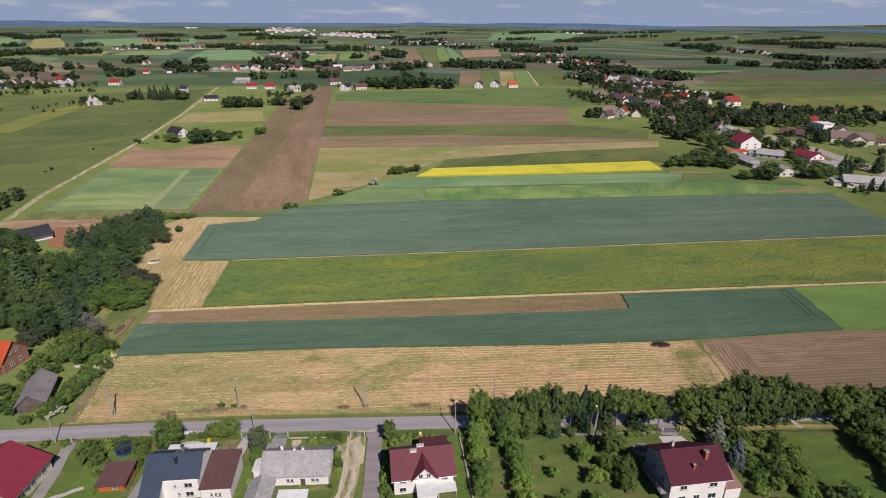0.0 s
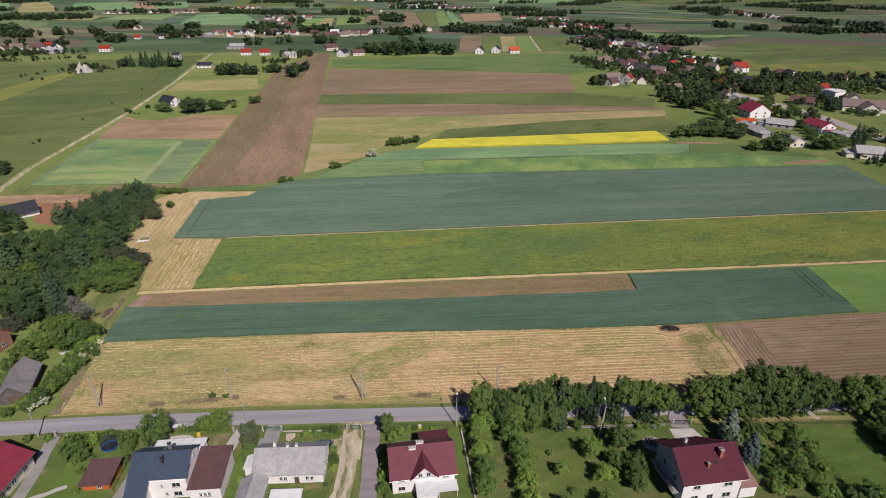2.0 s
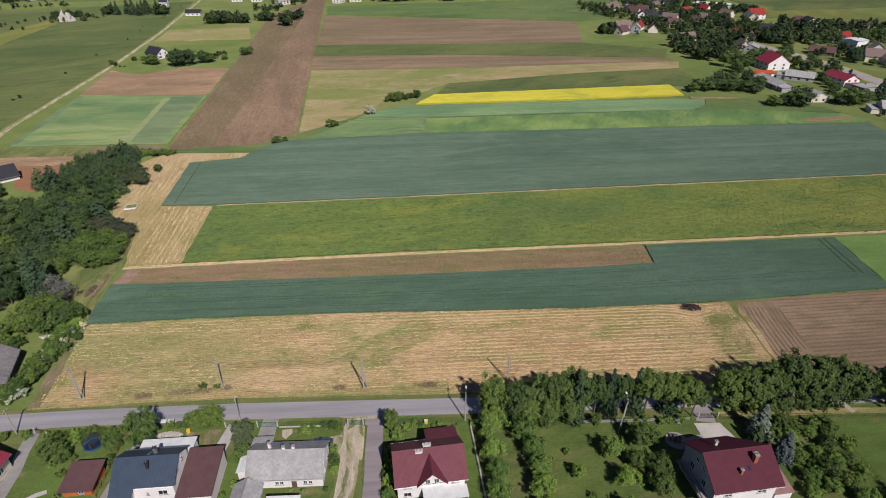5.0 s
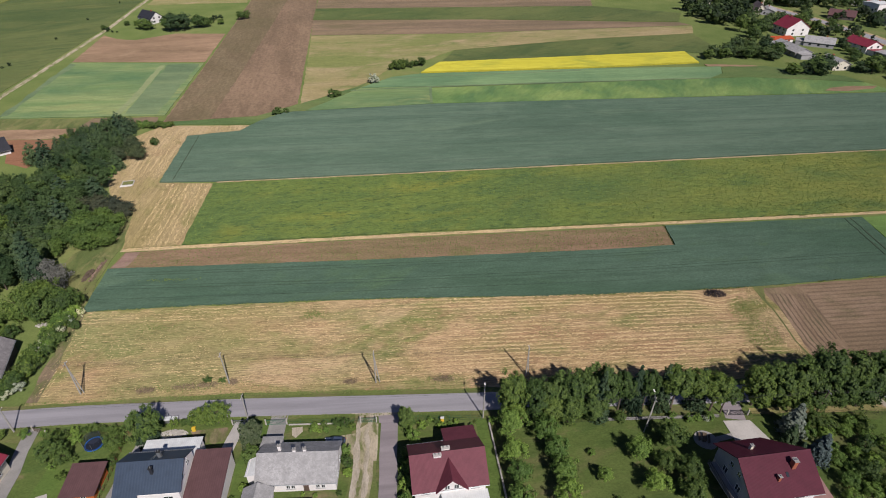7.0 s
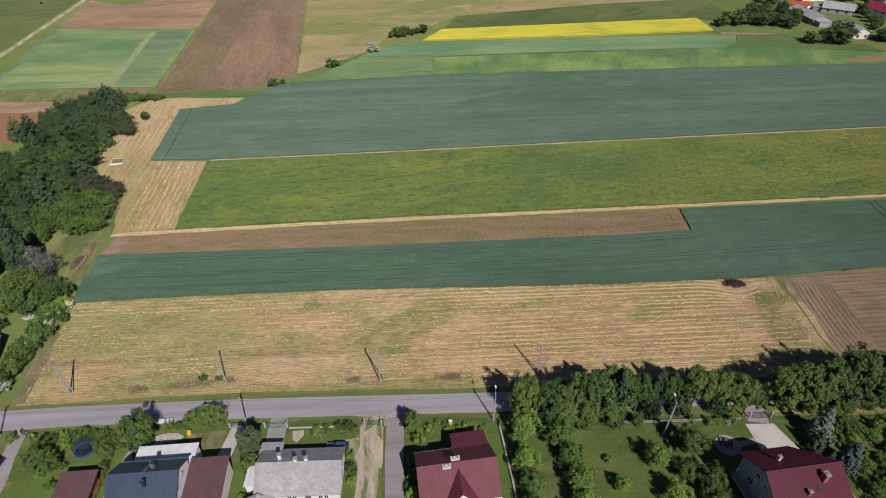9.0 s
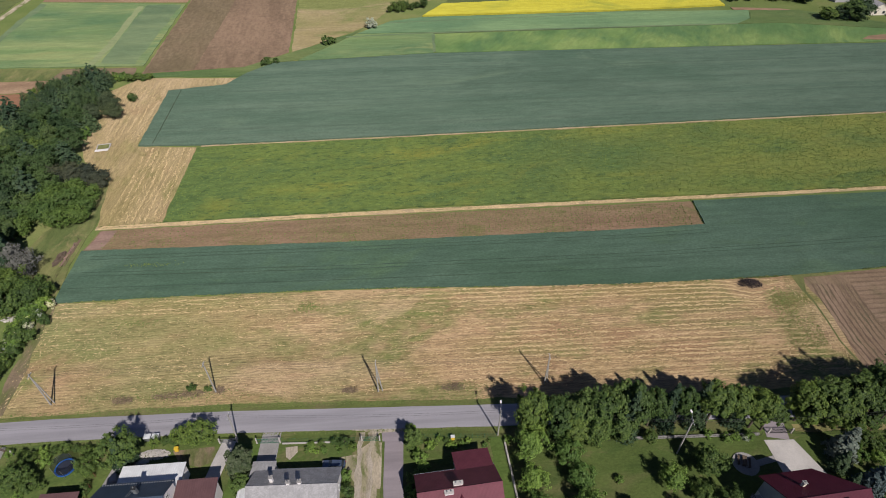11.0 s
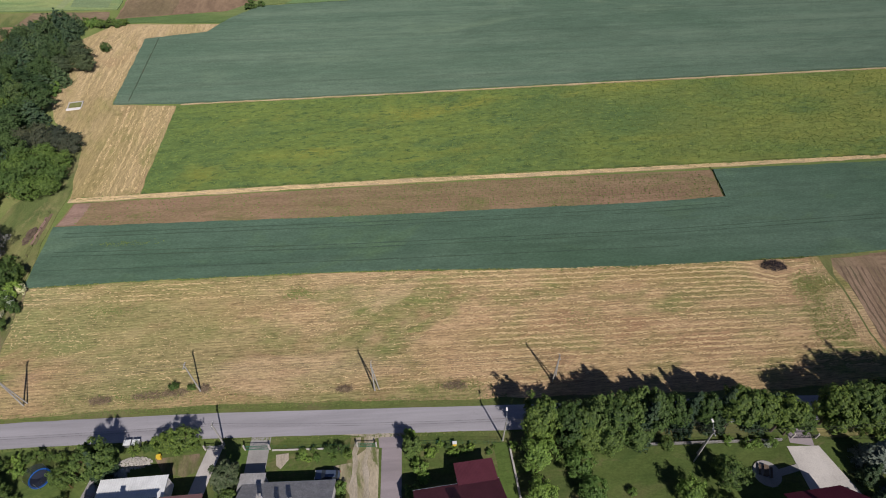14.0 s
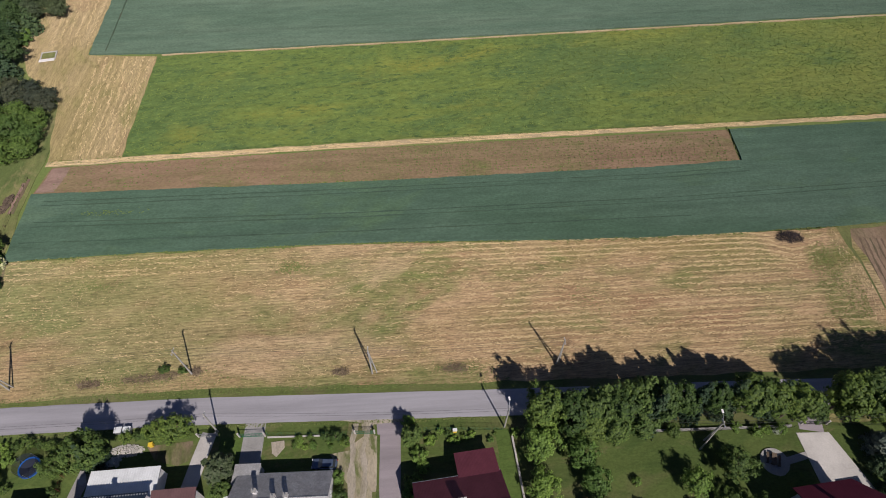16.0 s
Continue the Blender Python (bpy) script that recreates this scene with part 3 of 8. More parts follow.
def build_ground():
    xs, ys = axis_steps(-5200, 5200, 18, 1.09), axis_steps(-900, 4930, 18, 1.06, 200)
    verts = [(x, y, H(x, y)) for y in ys for x in xs]
    n = len(xs)
    faces = [(j * n + i, j * n + i + 1, (j + 1) * n + i + 1, (j + 1) * n + i) for j in range(len(ys) - 1) for i in range(n - 1)]
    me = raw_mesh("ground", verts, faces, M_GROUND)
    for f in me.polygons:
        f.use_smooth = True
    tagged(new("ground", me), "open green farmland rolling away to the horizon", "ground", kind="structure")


build_ground()


def build_ridge(skyline, radius=4820.0):
    """Wooded hills on the horizon, haze painted in blue: bearing in degrees and height of the crest."""
    b, h = [k[0] for k in skyline], [k[1] for k in skyline]
    verts, faces = [], []
    n = 400
    for i in range(n + 1):
        az = -42.0 + 86.0 * i / n
        top = float(np.interp(az, b, h)) + 0.8 * noise.noise(Vector((az * 3.0, 0, 0))) + 0.5 * noise.noise(Vector((az * 11.0, 4, 0)))
        ca, sa = math.cos(radians(az)), math.sin(radians(az))
        verts += [(sa * radius, ca * radius, top), (sa * (radius - 160), ca * (radius - 160), -60.0)]
        if i:
            faces.append((2 * i - 2, 2 * i - 1, 2 * i + 1, 2 * i))
    # distance haze put into the blue colour, with a faint glow
    m = Mat("haze_painted_hills", rough=1.0, spec=0.0)
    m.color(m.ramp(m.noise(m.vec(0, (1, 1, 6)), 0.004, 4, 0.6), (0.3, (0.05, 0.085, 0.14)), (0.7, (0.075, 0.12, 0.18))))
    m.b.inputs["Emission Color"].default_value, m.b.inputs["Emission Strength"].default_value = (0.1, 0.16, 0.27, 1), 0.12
    tagged(new("backdrop", raw_mesh("backdrop", verts, faces, m.m)), "wooded hills painted hazy blue along the far horizon", "hills", kind="structure")


build_ridge([(-39.5, 39.2), (-33.2, 40.1), (-31.0, 42.2), (-28.8, 34.2), (-26.4, 38.2), (-23.9, 28.0), (-20.0, 23.4), (-15.8, 30.4), (-10.8, 30.4), (-4.6, 35.6), (-1.5, 31.4), (0.7, 42.9), (3.3, 36.6), (7.1, 37.3), (9.5, 47.3), (12.4, 43.6), (16.5, 47.2), (19.0, 41.7), (21.9, 36.9), (24.3, 31.9), (26.6, 36.5), (27.5, 28.2), (30.1, 28.0), (32.2, 27.3), (33.4, 34.4), (35.8, 30.9), (39.4, 34.8), (43.7, 38.8)])


def sheet(name, poly, material, lift, label, category="field", cell=12.0, ragged=0.25, seed=1, kind="structure"):
    """A piece of land cover with its own height: an outline laid on the land, with ragged edges."""
    r = random.Random(seed)
    pts = []
    for i, a in enumerate(poly):
        b = poly[(i + 1) % len(poly)]
        d = math.dist(a, b)
        k = max(1, int(d / max(3.0, ragged * 10)))
        nx, ny = -(b[1] - a[1]) / d, (b[0] - a[0]) / d
        for j in range(k):
            o = r.uniform(-ragged, ragged) if j else 0.0
            f = j / k
            pts.append((a[0] + (b[0] - a[0]) * f + nx * o, a[1] + (b[1] - a[1]) * f + ny * o))
    bm = bmesh.new()
    bm.faces.new([bm.verts.new((x, y, 0)) for x, y in pts])
    for ax in (0, 1):
        lo, hi = min(p[ax] for p in pts), max(p[ax] for p in pts)
        v = lo + cell
        while v < hi:
            geom = bm.verts[:] + bm.edges[:] + bm.faces[:]
            no = (1, 0, 0) if ax == 0 else (0, 1, 0)
            bmesh.ops.bisect_plane(bm, geom=geom, plane_co=(v, v, 0), plane_no=no)
            v += cell
    bmesh.ops.recalc_face_normals(bm, faces=bm.faces)
    if bm.faces[:] and sum(f.normal.z for f in bm.faces) < 0:
        bmesh.ops.reverse_faces(bm, faces=bm.faces)
    rim = [e for e in bm.edges if e.is_boundary]
    for v in bm.verts:
        v.co.z = H(v.co.x, v.co.y) + lift
    made = bmesh.ops.extrude_edge_only(bm, edges=rim)["geom"]
    for v in made:
        if isinstance(v, bmesh.types.BMVert):
            v.co.z -= lift + 0.3
    me = bpy.data.meshes.new(name)
    bm.to_mesh(me)
    bm.free()
    me.materials.append(material)
    return tagged(new(name, me), label, category, kind=kind)


def ribbon(name, pts, width, material, lift, label, category="road", step=4.0, ragged=0.15, seed=3):
    """A road or path of even width along a line."""
    r = random.Random(seed)
    line = []
    for a, b in zip(pts, pts[1:]):
        k = max(1, int(math.dist(a, b) / step))
        line += [(a[0] + (b[0] - a[0]) * j / k, a[1] + (b[1] - a[1]) * j / k) for j in range(k)]
    line.append(pts[-1])
    verts, faces = [], []
    for i, (x, y) in enumerate(line):
        a, b = line[max(0, i - 1)], line[min(len(line) - 1, i + 1)]
        d = math.dist(a, b)
        nx, ny = -(b[1] - a[1]) / d, (b[0] - a[0]) / d
        for s in (-1, 1):
            w = s * (width / 2 + r.uniform(-ragged, ragged))
            px, py = x + nx * w, y + ny * w
            verts += [(px, py, H(px, py) - 0.3), (px, py, H(px, py) + lift)]
        if i:
            p, q = 4 * i - 4, 4 * i
            faces += [(p + 3, p + 1, q + 1, q + 3), (p + 1, p, q, q + 1), (p + 2, p + 3, q + 3, q + 2)]
    return tagged(new(name, raw_mesh(name, verts, faces, material)), label, category, kind="structure")


ROAD = [(-330, 112.5), (-180, 115.5), (-104, 117.6), (-78, 118.5), (-46, 118.6), (-30, 118.3), (-8, 117.8), (10, 117.4), (60, 116.6), (140, 114.8), (330, 109)]
ribbon("road", ROAD, 5.1, M_ROAD, 0.13, "grey worn asphalt village road", ragged=0.05)
ribbon("farm_track", [(-190, 190), (-222, 296), (-235, 355), (-251, 531), (-270, 680), (-314, 957)], 3.4, M_DIRT, 0.09, "pale dirt farm track between the fields", ragged=0.25)
ribbon("main_road", [(341, 232), (347, 384), (351, 470), (347, 522), (330, 600)], 9.0, M_ROAD, 0.12, "wide grey asphalt main road through the village")
ribbon("road_shoulder", [(341, 232), (347, 384), (352, 470), (348, 522), (331, 600)], 15.0, M_STRAW, 0.08, "dry grassy shoulder of the main road", "verge", ragged=0.6)
sheet("field_edge", [(-96, 121.8), (-60, 123.0), (-46, 123.1), (-8, 122.2), (14, 121.6), (90, 120.6), (150, 118.9), (150, 116.8), (90, 118.0), (10, 119.3), (-46, 120.9), (-100, 119.3)], M_VERGE, 0.1, "green grassy verge beside the road", "verge", ragged=0.35)

sheet("field_margin", [(-88.6, 122.4), (-91.2, 122.4), (-96.0, 155.4), (-93.8, 155.4), (-91.6, 143), (-89.6, 131)], M_EARTH, 0.17, "weedy brown earth margin of the hay field", "verge", ragged=0.4)
sheet("hay_field", [(-91, 121.8), (-94.5, 155.0), (-72, 156.0), (-47, 156.4), (-28, 156.6), (-9, 156.5), (10, 155.8), (29, 155.1), (48, 154.9), (68, 155.2), (82, 155.7), (94.2, 156.0), (94.8, 147), (93.6, 137), (92.0, 128), (92.4, 120.4), (14, 121.4), (-8, 122.0), (-46, 122.9)], M_HAY, 0.14, "pale mown hay field in dry stripes", ragged=0.3)
sheet("weedy_balk", [(92.4, 156.5), (97.0, 156.8), (106.0, 156.9), (105.4, 156.1), (95.4, 155.4), (93.0, 150), (93.0, 146), (92.3, 139.6), (91.4, 133), (91.6, 121.4), (90.9, 121.2), (91.0, 133), (91.9, 139.6), (92.5, 146), (92.1, 150.6)], M_MARGIN, 0.155, "rough green balk beside the furrowed field", "verge", ragged=0.4)
sheet("cereal_field", [(-94.6, 155.5), (-97, 176.2), (-23, 176.6), (55, 178.2), (79.6, 179.7), (81.2, 192.2), (152, 194.2), (147, 160.6), (94.4, 156.3), (82, 156.0), (68, 155.5), (48, 155.2), (29, 155.4), (10, 156.1), (-9, 156.8), (-28, 156.9), (-47, 156.7), (-72, 156.3)], M_TEAL, 0.5, "dense blue-green young cereal field", ragged=0.15)
sheet("bright_grass_field", [(152.4, 194.4), (230, 198), (215, 158), (147.4, 160.4)], M_FRESH, 0.35, "bright green grass field")
sheet("soil_strip", [(-97, 176.4), (-96, 186), (-7, 190), (80.9, 192.4), (79.3, 179.9), (55, 178.4), (-23, 176.8)], M_SOIL, 0.1, "brown soil strip with sparse seedlings", ragged=0.12)
sheet("straw_balk", [(-97.9, 186.4), (-98, 188), (-79.5, 189.2), (-7.3, 192.6), (81.7, 195.2), (240, 200.9), (240, 199.6), (81.7, 193.6), (-7.2, 190.6)], M_STRAW, 0.16, "narrow straw-coloured balk between two fields", ragged=0.2)
sheet("meadow", [(-79.5, 189.4), (-83, 236.2), (-8.6, 240), (72.4, 244.6), (240, 254), (330, 259), (330, 204), (240, 201.4), (81.7, 195.8), (-7.3, 193.2)], M_GRASS, 0.45, "tall olive-green meadow with rough tufts", ragged=0.3)
sheet("hay_strip", [(-98, 188.2), (-105, 214), (-119, 228), (-128, 245), (-131, 262), (-135, 290), (-127, 304), (-84, 302), (-88, 294.4), (-110.4, 289), (-105, 238.4), (-83.4, 236.6), (-79.8, 189.4)], M_HAY_B, 0.12, "mown straw-coloured hay strip beside the wood", ragged=0.35)
sheet("wood_margin", [(-95.6, 158), (-98.0, 176.2), (-98.6, 188), (-99.6, 196), (-103, 214), (-112, 213), (-107, 196), (-112, 186), (-112, 172), (-106, 166), (-101, 160)], M_MARGIN, 0.11, "dry grassy margin between the wood and the fields", "verge", ragged=0.5)
sheet("far_balk", [(-82, 237.0), (-8.6, 240.8), (72.4, 245.4), (240, 254.8), (330, 259.8), (330, 260.6), (240, 255.5), (72.4, 246.1), (-8.6, 241.3), (-82, 237.5)], M_STRAW, 0.3, "thin straw-coloured balk beside the meadow", ragged=0.25)
sheet("cereal_field_far", [(-104.6, 238.6), (-110, 288.6), (-87, 294.2), (-80.8, 307), (-70.5, 319.6), (6.4, 328.2), (94.5, 330), (268, 332.4), (261, 280), (261, 257.4), (72.4, 246.8), (-8.6, 242), (-82, 238)], M_TEAL_F, 0.55, "wide blue-green cereal field with faint tramlines", ragged=0.2)
sheet("headland", [(-104.2, 239), (-109.6, 288.2), (-103.4, 289.6), (-98.4, 239)], M_TEAL_F, 0.565, "darker cereal headland along the field edge", ragged=0.3)
sheet("grass_band", [(-127, 305.2), (-84, 303.2), (-78, 311), (-69.5, 321), (-59.5, 323.5), (-34.6, 360), (-30.4, 371), (-37, 361), (-65.4, 332.4), (-84, 315), (-128, 308.6)], M_LIGHT_B, 0.2, "rough bright green grass balk between the fields", "verge", ragged=0.5)
sheet("green_wedge", [(-59.8, 322), (-34, 359), (7, 359.8), (6.4, 329.2)], M_LIGHT, 0.4, "pale green wedge of young cereal", ragged=0.2)
sheet("mottled_field", [(7.2, 329.4), (7.4, 357), (203, 366.6), (266, 352), (271.6, 335), (94.5, 331)], M_MOTTLE, 0.35, "light green mottled cereal strip", ragged=0.2)
sheet("teal_strip", [(-33.6, 359.8), (-16.1, 380), (2, 386.5), (111, 391), (196, 390.5), (190, 376), (178, 366.4), (7, 360.4)], M_TEAL_B, 0.45, "pale blue-green cereal strip", ragged=0.2)
sheet("corner_grass", [(196.4, 390.5), (226, 390), (262, 366), (266, 353), (203, 367.2), (178.6, 366.4), (190.4, 376)], M_LIGHT_B, 0.3, "bright mown grass corner beside the village")
sheet("bare_path", [(188, 396.5), (216, 393), (222, 390), (212, 389.5), (188, 392.5)], M_SOIL_P, 0.34, "bare tan path beside the hedge", "path", ragged=0.4)
sheet("bare_plot", [(232, 338), (246, 336.6), (262, 340), (268, 345), (252, 345), (238, 342.5)], M_SOIL_P, 0.5, "bare brown plot with logs at the field corner", "soil", ragged=0.6)
sheet("rapeseed_field", [(2, 388), (15, 411), (187.5, 427.7), (186, 400), (111, 393)], M_RAPE, 0.9, "bright yellow flowering rapeseed strip", ragged=0.3)
sheet("green_fallow", [(16, 412.5), (27, 443), (131, 470), (217, 482), (215, 440), (200, 424), (187, 429)], M_OLIVE, 0.3, "olive green fallow strip")
sheet("dry_fallow", [(-64.4, 332.5), (-81, 493), (35, 493), (229, 510), (218, 483.5), (131, 471), (27, 444), (-3, 408), (-17, 402), (-29.3, 372)], M_DRY, 0.2, "dry straw-coloured fallow with greenish patches", ragged=0.4)
sheet("brown_strip", [(-81.5, 495), (-88, 551), (55, 545), (224, 523), (229, 512), (35, 495)], M_SOIL_F, 0.1, "narrow brown tilled strip")
sheet("green_strip", [(-88, 552), (-92, 600), (169, 596), (240, 560), (224, 525), (55, 546)], M_OLIVE, 0.3, "dull green grass strip")
sheet("brown_field", [(-92, 602), (-107, 790), (196, 727), (170, 598)], M_SOIL_F, 0.1, "wide brown tilled field", cell=30)
sheet("bright_strip", [(-106, 801), (-116, 882), (120, 915), (309, 945), (250, 751), (196, 731)], M_LIGHT_B, 0.3, "bright green crop strip before the far houses", cell=30)
sheet("ploughed_field", [(-129, 309.5), (-83, 316), (-66, 334), (-82, 493), (-92, 600), (-128, 955), (-152, 955), (-177, 793)], M_PLOW, 0.12, "long dark ploughed field", cell=30, ragged=0.3)
sheet("ploughed_field_west", [(-128.4, 310.2), (-106.5, 313.4), (-113, 420), (-121, 560), (-133, 760), (-146, 950), (-151.4, 950), (-176.4, 793)], M_PLOW_W, 0.14, "greyish brown western half of the ploughed field", cell=30, ragged=0.3)
sheet("pale_cereal", [(-214, 319), (-230, 426), (-141.5, 419), (-131.5, 319)], M_LIGHT, 0.4, "pale green cereal field beside the track", cell=20)
sheet("brown_patch", [(-231, 428), (-244, 505), (-228, 492), (-213, 488), (-190, 508), (-150, 505), (-142, 423)], M_SOIL_P, 0.12, "reddish brown tilled patch")
sheet("soil_margin", [(-168, 304), (-166, 317), (-134, 317), (-131, 306)], M_SOIL_F, 0.12, "thin bare soil margin beside the wood")
sheet("rough_margin", [(-222, 302.4), (-216.5, 318.4), (-166, 317), (-168, 303.4)], M_MARGIN, 0.12, "rough olive-brown margin beside the cereal field", "verge", ragged=0.5)
sheet("tan_plot", [(-219, 289.6), (-166, 289.6), (-167.6, 303), (-221, 302)], M_SOIL_P, 0.11, "tan tilled plot behind the low house", ragged=0.4)
sheet("tan_strip", [(-257, 628), (-267, 698), (-184, 713), (-163, 636)], M_DRY, 0.12, "tan mown strip beside the farmstead")
sheet("orange_plot", [(-194, 288.8), (-186, 276), (-178, 262), (-166, 256), (-161, 270), (-166, 289)], M_ORANGE, 0.1, "bare orange earth plot beside a house", ragged=0.6)
sheet("pasture", [(-226, 300), (-239, 356), (-254.5, 531), (-274, 680), (-318, 940), (-400, 900), (-700, 820), (-620, 500), (-430, 300)], M_OLIVE, 0.15, "broad smooth green pasture", cell=30)
sheet("mustard_strip", [(-392, 572), (-402, 660), (-410, 742), (-430, 770), (-436, 700), (-430, 620), (-420, 560)], M_MUSTARD, 0.3, "yellowish flowering strip across the pasture", ragged=1.0)
sheet("furrowed_field", [(95.2, 155.8), (147, 159.6), (215, 157), (208, 119), (91.6, 121.6), (91.4, 133), (92.2, 139.6), (92.9, 146), (92.9, 150)], M_SOIL_R, 0.1, "brown furrowed field beside the trees")
sheet("cereal_panel", [(-152.6, 322.5), (-136.0, 321.0), (-139.4, 360), (-143.6, 417.4), (-164.0, 417.0), (-157.6, 361), (-154.6, 338)], M_TEAL_P, 0.42, "darker blue-green panel of the cereal field", ragged=0.6)
sheet("cereal_panel", [(-215.6, 322), (-212, 322), (-219.6, 373), (-225.0, 421), (-230, 424), (-223.0, 373)], M_TEAL_P, 0.42, "darker blue-green panel of the cereal field", ragged=0.8)
ribbon("crop_path", [(-156.6, 321), (-158.6, 349.4), (-162.4, 380), (-167.0, 415)], 3.6, M_LIGHT_P, 0.43, "paler driven strip through the cereal", "field path", ragged=0.4)
for pts in ([(-39.1, 354.6), (2.5, 358.9), (45.2, 361.4), (97.4, 363.4), (178, 366.2)], [(-17.8, 376.4), (17.5, 380), (103.4, 387.0)], [(6.6, 330.3), (6.8, 357.2)]):
    ribbon("crop_edge", pts, 1.5, M_TEAL_P, 0.46, "dark rank edge between two crops", "field edge", ragged=0.3)
for k, (a, b, c, d, m, lab) in enumerate(((78, 116, 102, 146, M_SOIL_F, "brown tilled strip behind the houses"), (117, 148, 147, 182, M_STRIP_O, "olive crop strip behind the houses"), (149, 176, 183, 212, M_DRY, "tan stubble strip behind the houses"), (177, 208, 213, 240, M_STRIP_G, "fresh green crop strip behind the houses"), (209, 214, 241, 246, M_DIRT, "pale dirt path between narrow strips"), (215, 252, 247, 280, M_STRIP_O, "olive crop strip behind the houses"), (253, 290, 281, 314, M_OLIVE, "dull green strip behind the houses"))):
    sheet("strip_field", [(a, 966), (b, 966), (d, 1225), (c, 1225)], m, 0.35, lab, cell=40, ragged=0.4, seed=k)
FAR_FIELDS = (
    ([(-1207, 2196), (-1394, 2635), (-1162, 2672), (-1010, 2288)], M_TEAL_B, "pale blue-green"),
    ([(-1335, 2136), (-1621, 2663), (-1549, 2723), (-1218, 2198)], M_DRY, "dry tan"),
    ([(-811, 1642), (-850, 1860), (-740, 1999), (-658, 1650)], M_LIGHT, "pale green"),
    ([(-556, 1493), (-657, 1927), (-546, 2029), (-349, 1476)], M_TEAL_B, "pale green"),
    ([(-791, 2267), (-763, 2509), (-629, 2386), (-675, 2211)], M_OLIVE, "olive"),
    ([(-692, 2267), (-797, 2986), (-522, 3333), (-482, 2481)], M_OLIVE, "olive"),
    ([(-224, 1490), (-254, 1812), (-226, 1819), (-189, 1455)], M_DRY, "tan"),
    ([(-272, 1485), (-287, 1727), (-255, 1811), (-225, 1490)], M_MOTTLE, "fresh green"),
    ([(-182, 1492), (-226, 1895), (-142, 1915), (-115, 1540)], M_STRIP_G, "green"),
    ([(-17, 1430), (-25, 2181), (16, 2184), (32, 1432)], M_SOIL_F, "brown"),
    ([(-122, 1639), (-138, 1986), (-91, 1994), (-73, 1593)], M_SOIL_F, "brown"),
    ([(19, 2011), (40, 1433), (65, 1435), (87, 2188), (35, 2186)], M_OLIVE, "olive"),
    ([(68, 1435), (91, 2189), (123, 2247), (107, 1437)], M_STRIP_G, "green"),
    ([(110, 1438), (128, 2247), (149, 2308), (147, 1480)], M_TEAL_B, "pale"),
    ([(152, 1695), (172, 2081), (310, 2138), (274, 1789)], M_SOIL_P, "tan"),
    ([(-273, 2267), (-285, 2575), (-159, 2687), (-168, 2282)], M_OLIVE, "olive"),
    ([(-1575, 2371), (-1808, 2734), (-1722, 2735), (-1525, 2426)], M_TEAL_B, "pale green"),
    ([(-1012, 1645), (-997, 1902), (-891, 1818), (-822, 1619)], M_DRY, "tan"),
    ([(-1036, 2349), (-1127, 2594), (-1056, 2586), (-923, 2277)], M_SOIL_P, "tan"),
    ([(-923, 2277), (-1048, 2586), (-931, 2665), (-826, 2325)], M_TEAL_B, "pale green"),
    ([(918, 2886), (1197, 3364), (2630, 3192), (2355, 2849), (1472, 2915)], M_OLIVE, "pale olive"),
    ([(373, 2983), (532, 3701), (1085, 3649), (756, 2909)], M_TEAL_B, "pale green"),
    ([(483, 928), (826, 971), (740, 865), (488, 804)], M_OLIVE, "olive"),
    ([(395, 767), (462, 869), (666, 775), (596, 689), (512, 726)], M_MUSTARD, "yellowish green"),
    # bright streak of sun put into this strip's crop colour
    ([(396, 1216), (515, 1277), (712, 1260), (620, 1203)], M_MOTTLE, "sun-painted green"),
    ([(487, 977), (632, 1113), (882, 1039), (840, 987)], M_OLIVE, "olive"),
    ([(-1265, 3214), (-1188, 3369), (-884, 3318), (-867, 2856)], M_OLIVE, "olive"),
    ([(-1665, 3157), (-1784, 3506), (-1579, 3536), (-1392, 3049)], M_OLIVE, "olive"),
)
for k, (poly, m, tint) in enumerate(FAR_FIELDS):
    sheet("far_field", poly, m, 0.5, tint + " field far off between woods and hamlets", cell=60, ragged=1.0, seed=k)
for a, b in (((147.4, 193.4), (144.4, 169)), ((145.2, 193.3), (142.4, 170)), ((-99.9, 240), (-104.6, 288.6))):
    ribbon("tramline", [a, b], 0.4, M_TROD, 0.575, "bare wheel line through the cereal", "wheel line", step=2.0, ragged=0.12)
for pts in ([(-93, 173.4), (-23, 174.0), (55, 175.6), (78, 177)], [(-93, 172.0), (-23, 172.6), (55, 174.2), (80, 175.6)], [(-92.6, 166.6), (-22, 166.0), (60, 167.4), (146, 172)], [(-92.6, 165.2), (-22, 164.6), (60, 166.0), (146, 170.4)], [(-93.4, 160.4), (-20, 160.2), (60, 161.2)]):
    ribbon("tramline", pts, 0.32, M_TRODF, 0.505, "faint wheel line through the cereal", "wheel line", step=2.0, ragged=0.1)
sheet("soil_end", [(-96.6, 177.0), (-95.8, 185.6), (-91.4, 185.9), (-92.2, 177.0)], M_PINKS, 0.11, "bare pinkish soil at the strip's end", "soil", ragged=0.4)
# end furrows of the brown field, turned along its edge
sheet("field_end", [(95.6, 155.2), (106.6, 155.6), (105.4, 147), (104.4, 139.6), (103.6, 133), (101.6, 122), (91.8, 121.8), (91.6, 133), (92.4, 139.6), (93.1, 146), (93.1, 150)], M_SOIL_T, 0.11, "brown field end turned by the plough", "soil", ragged=0.2)
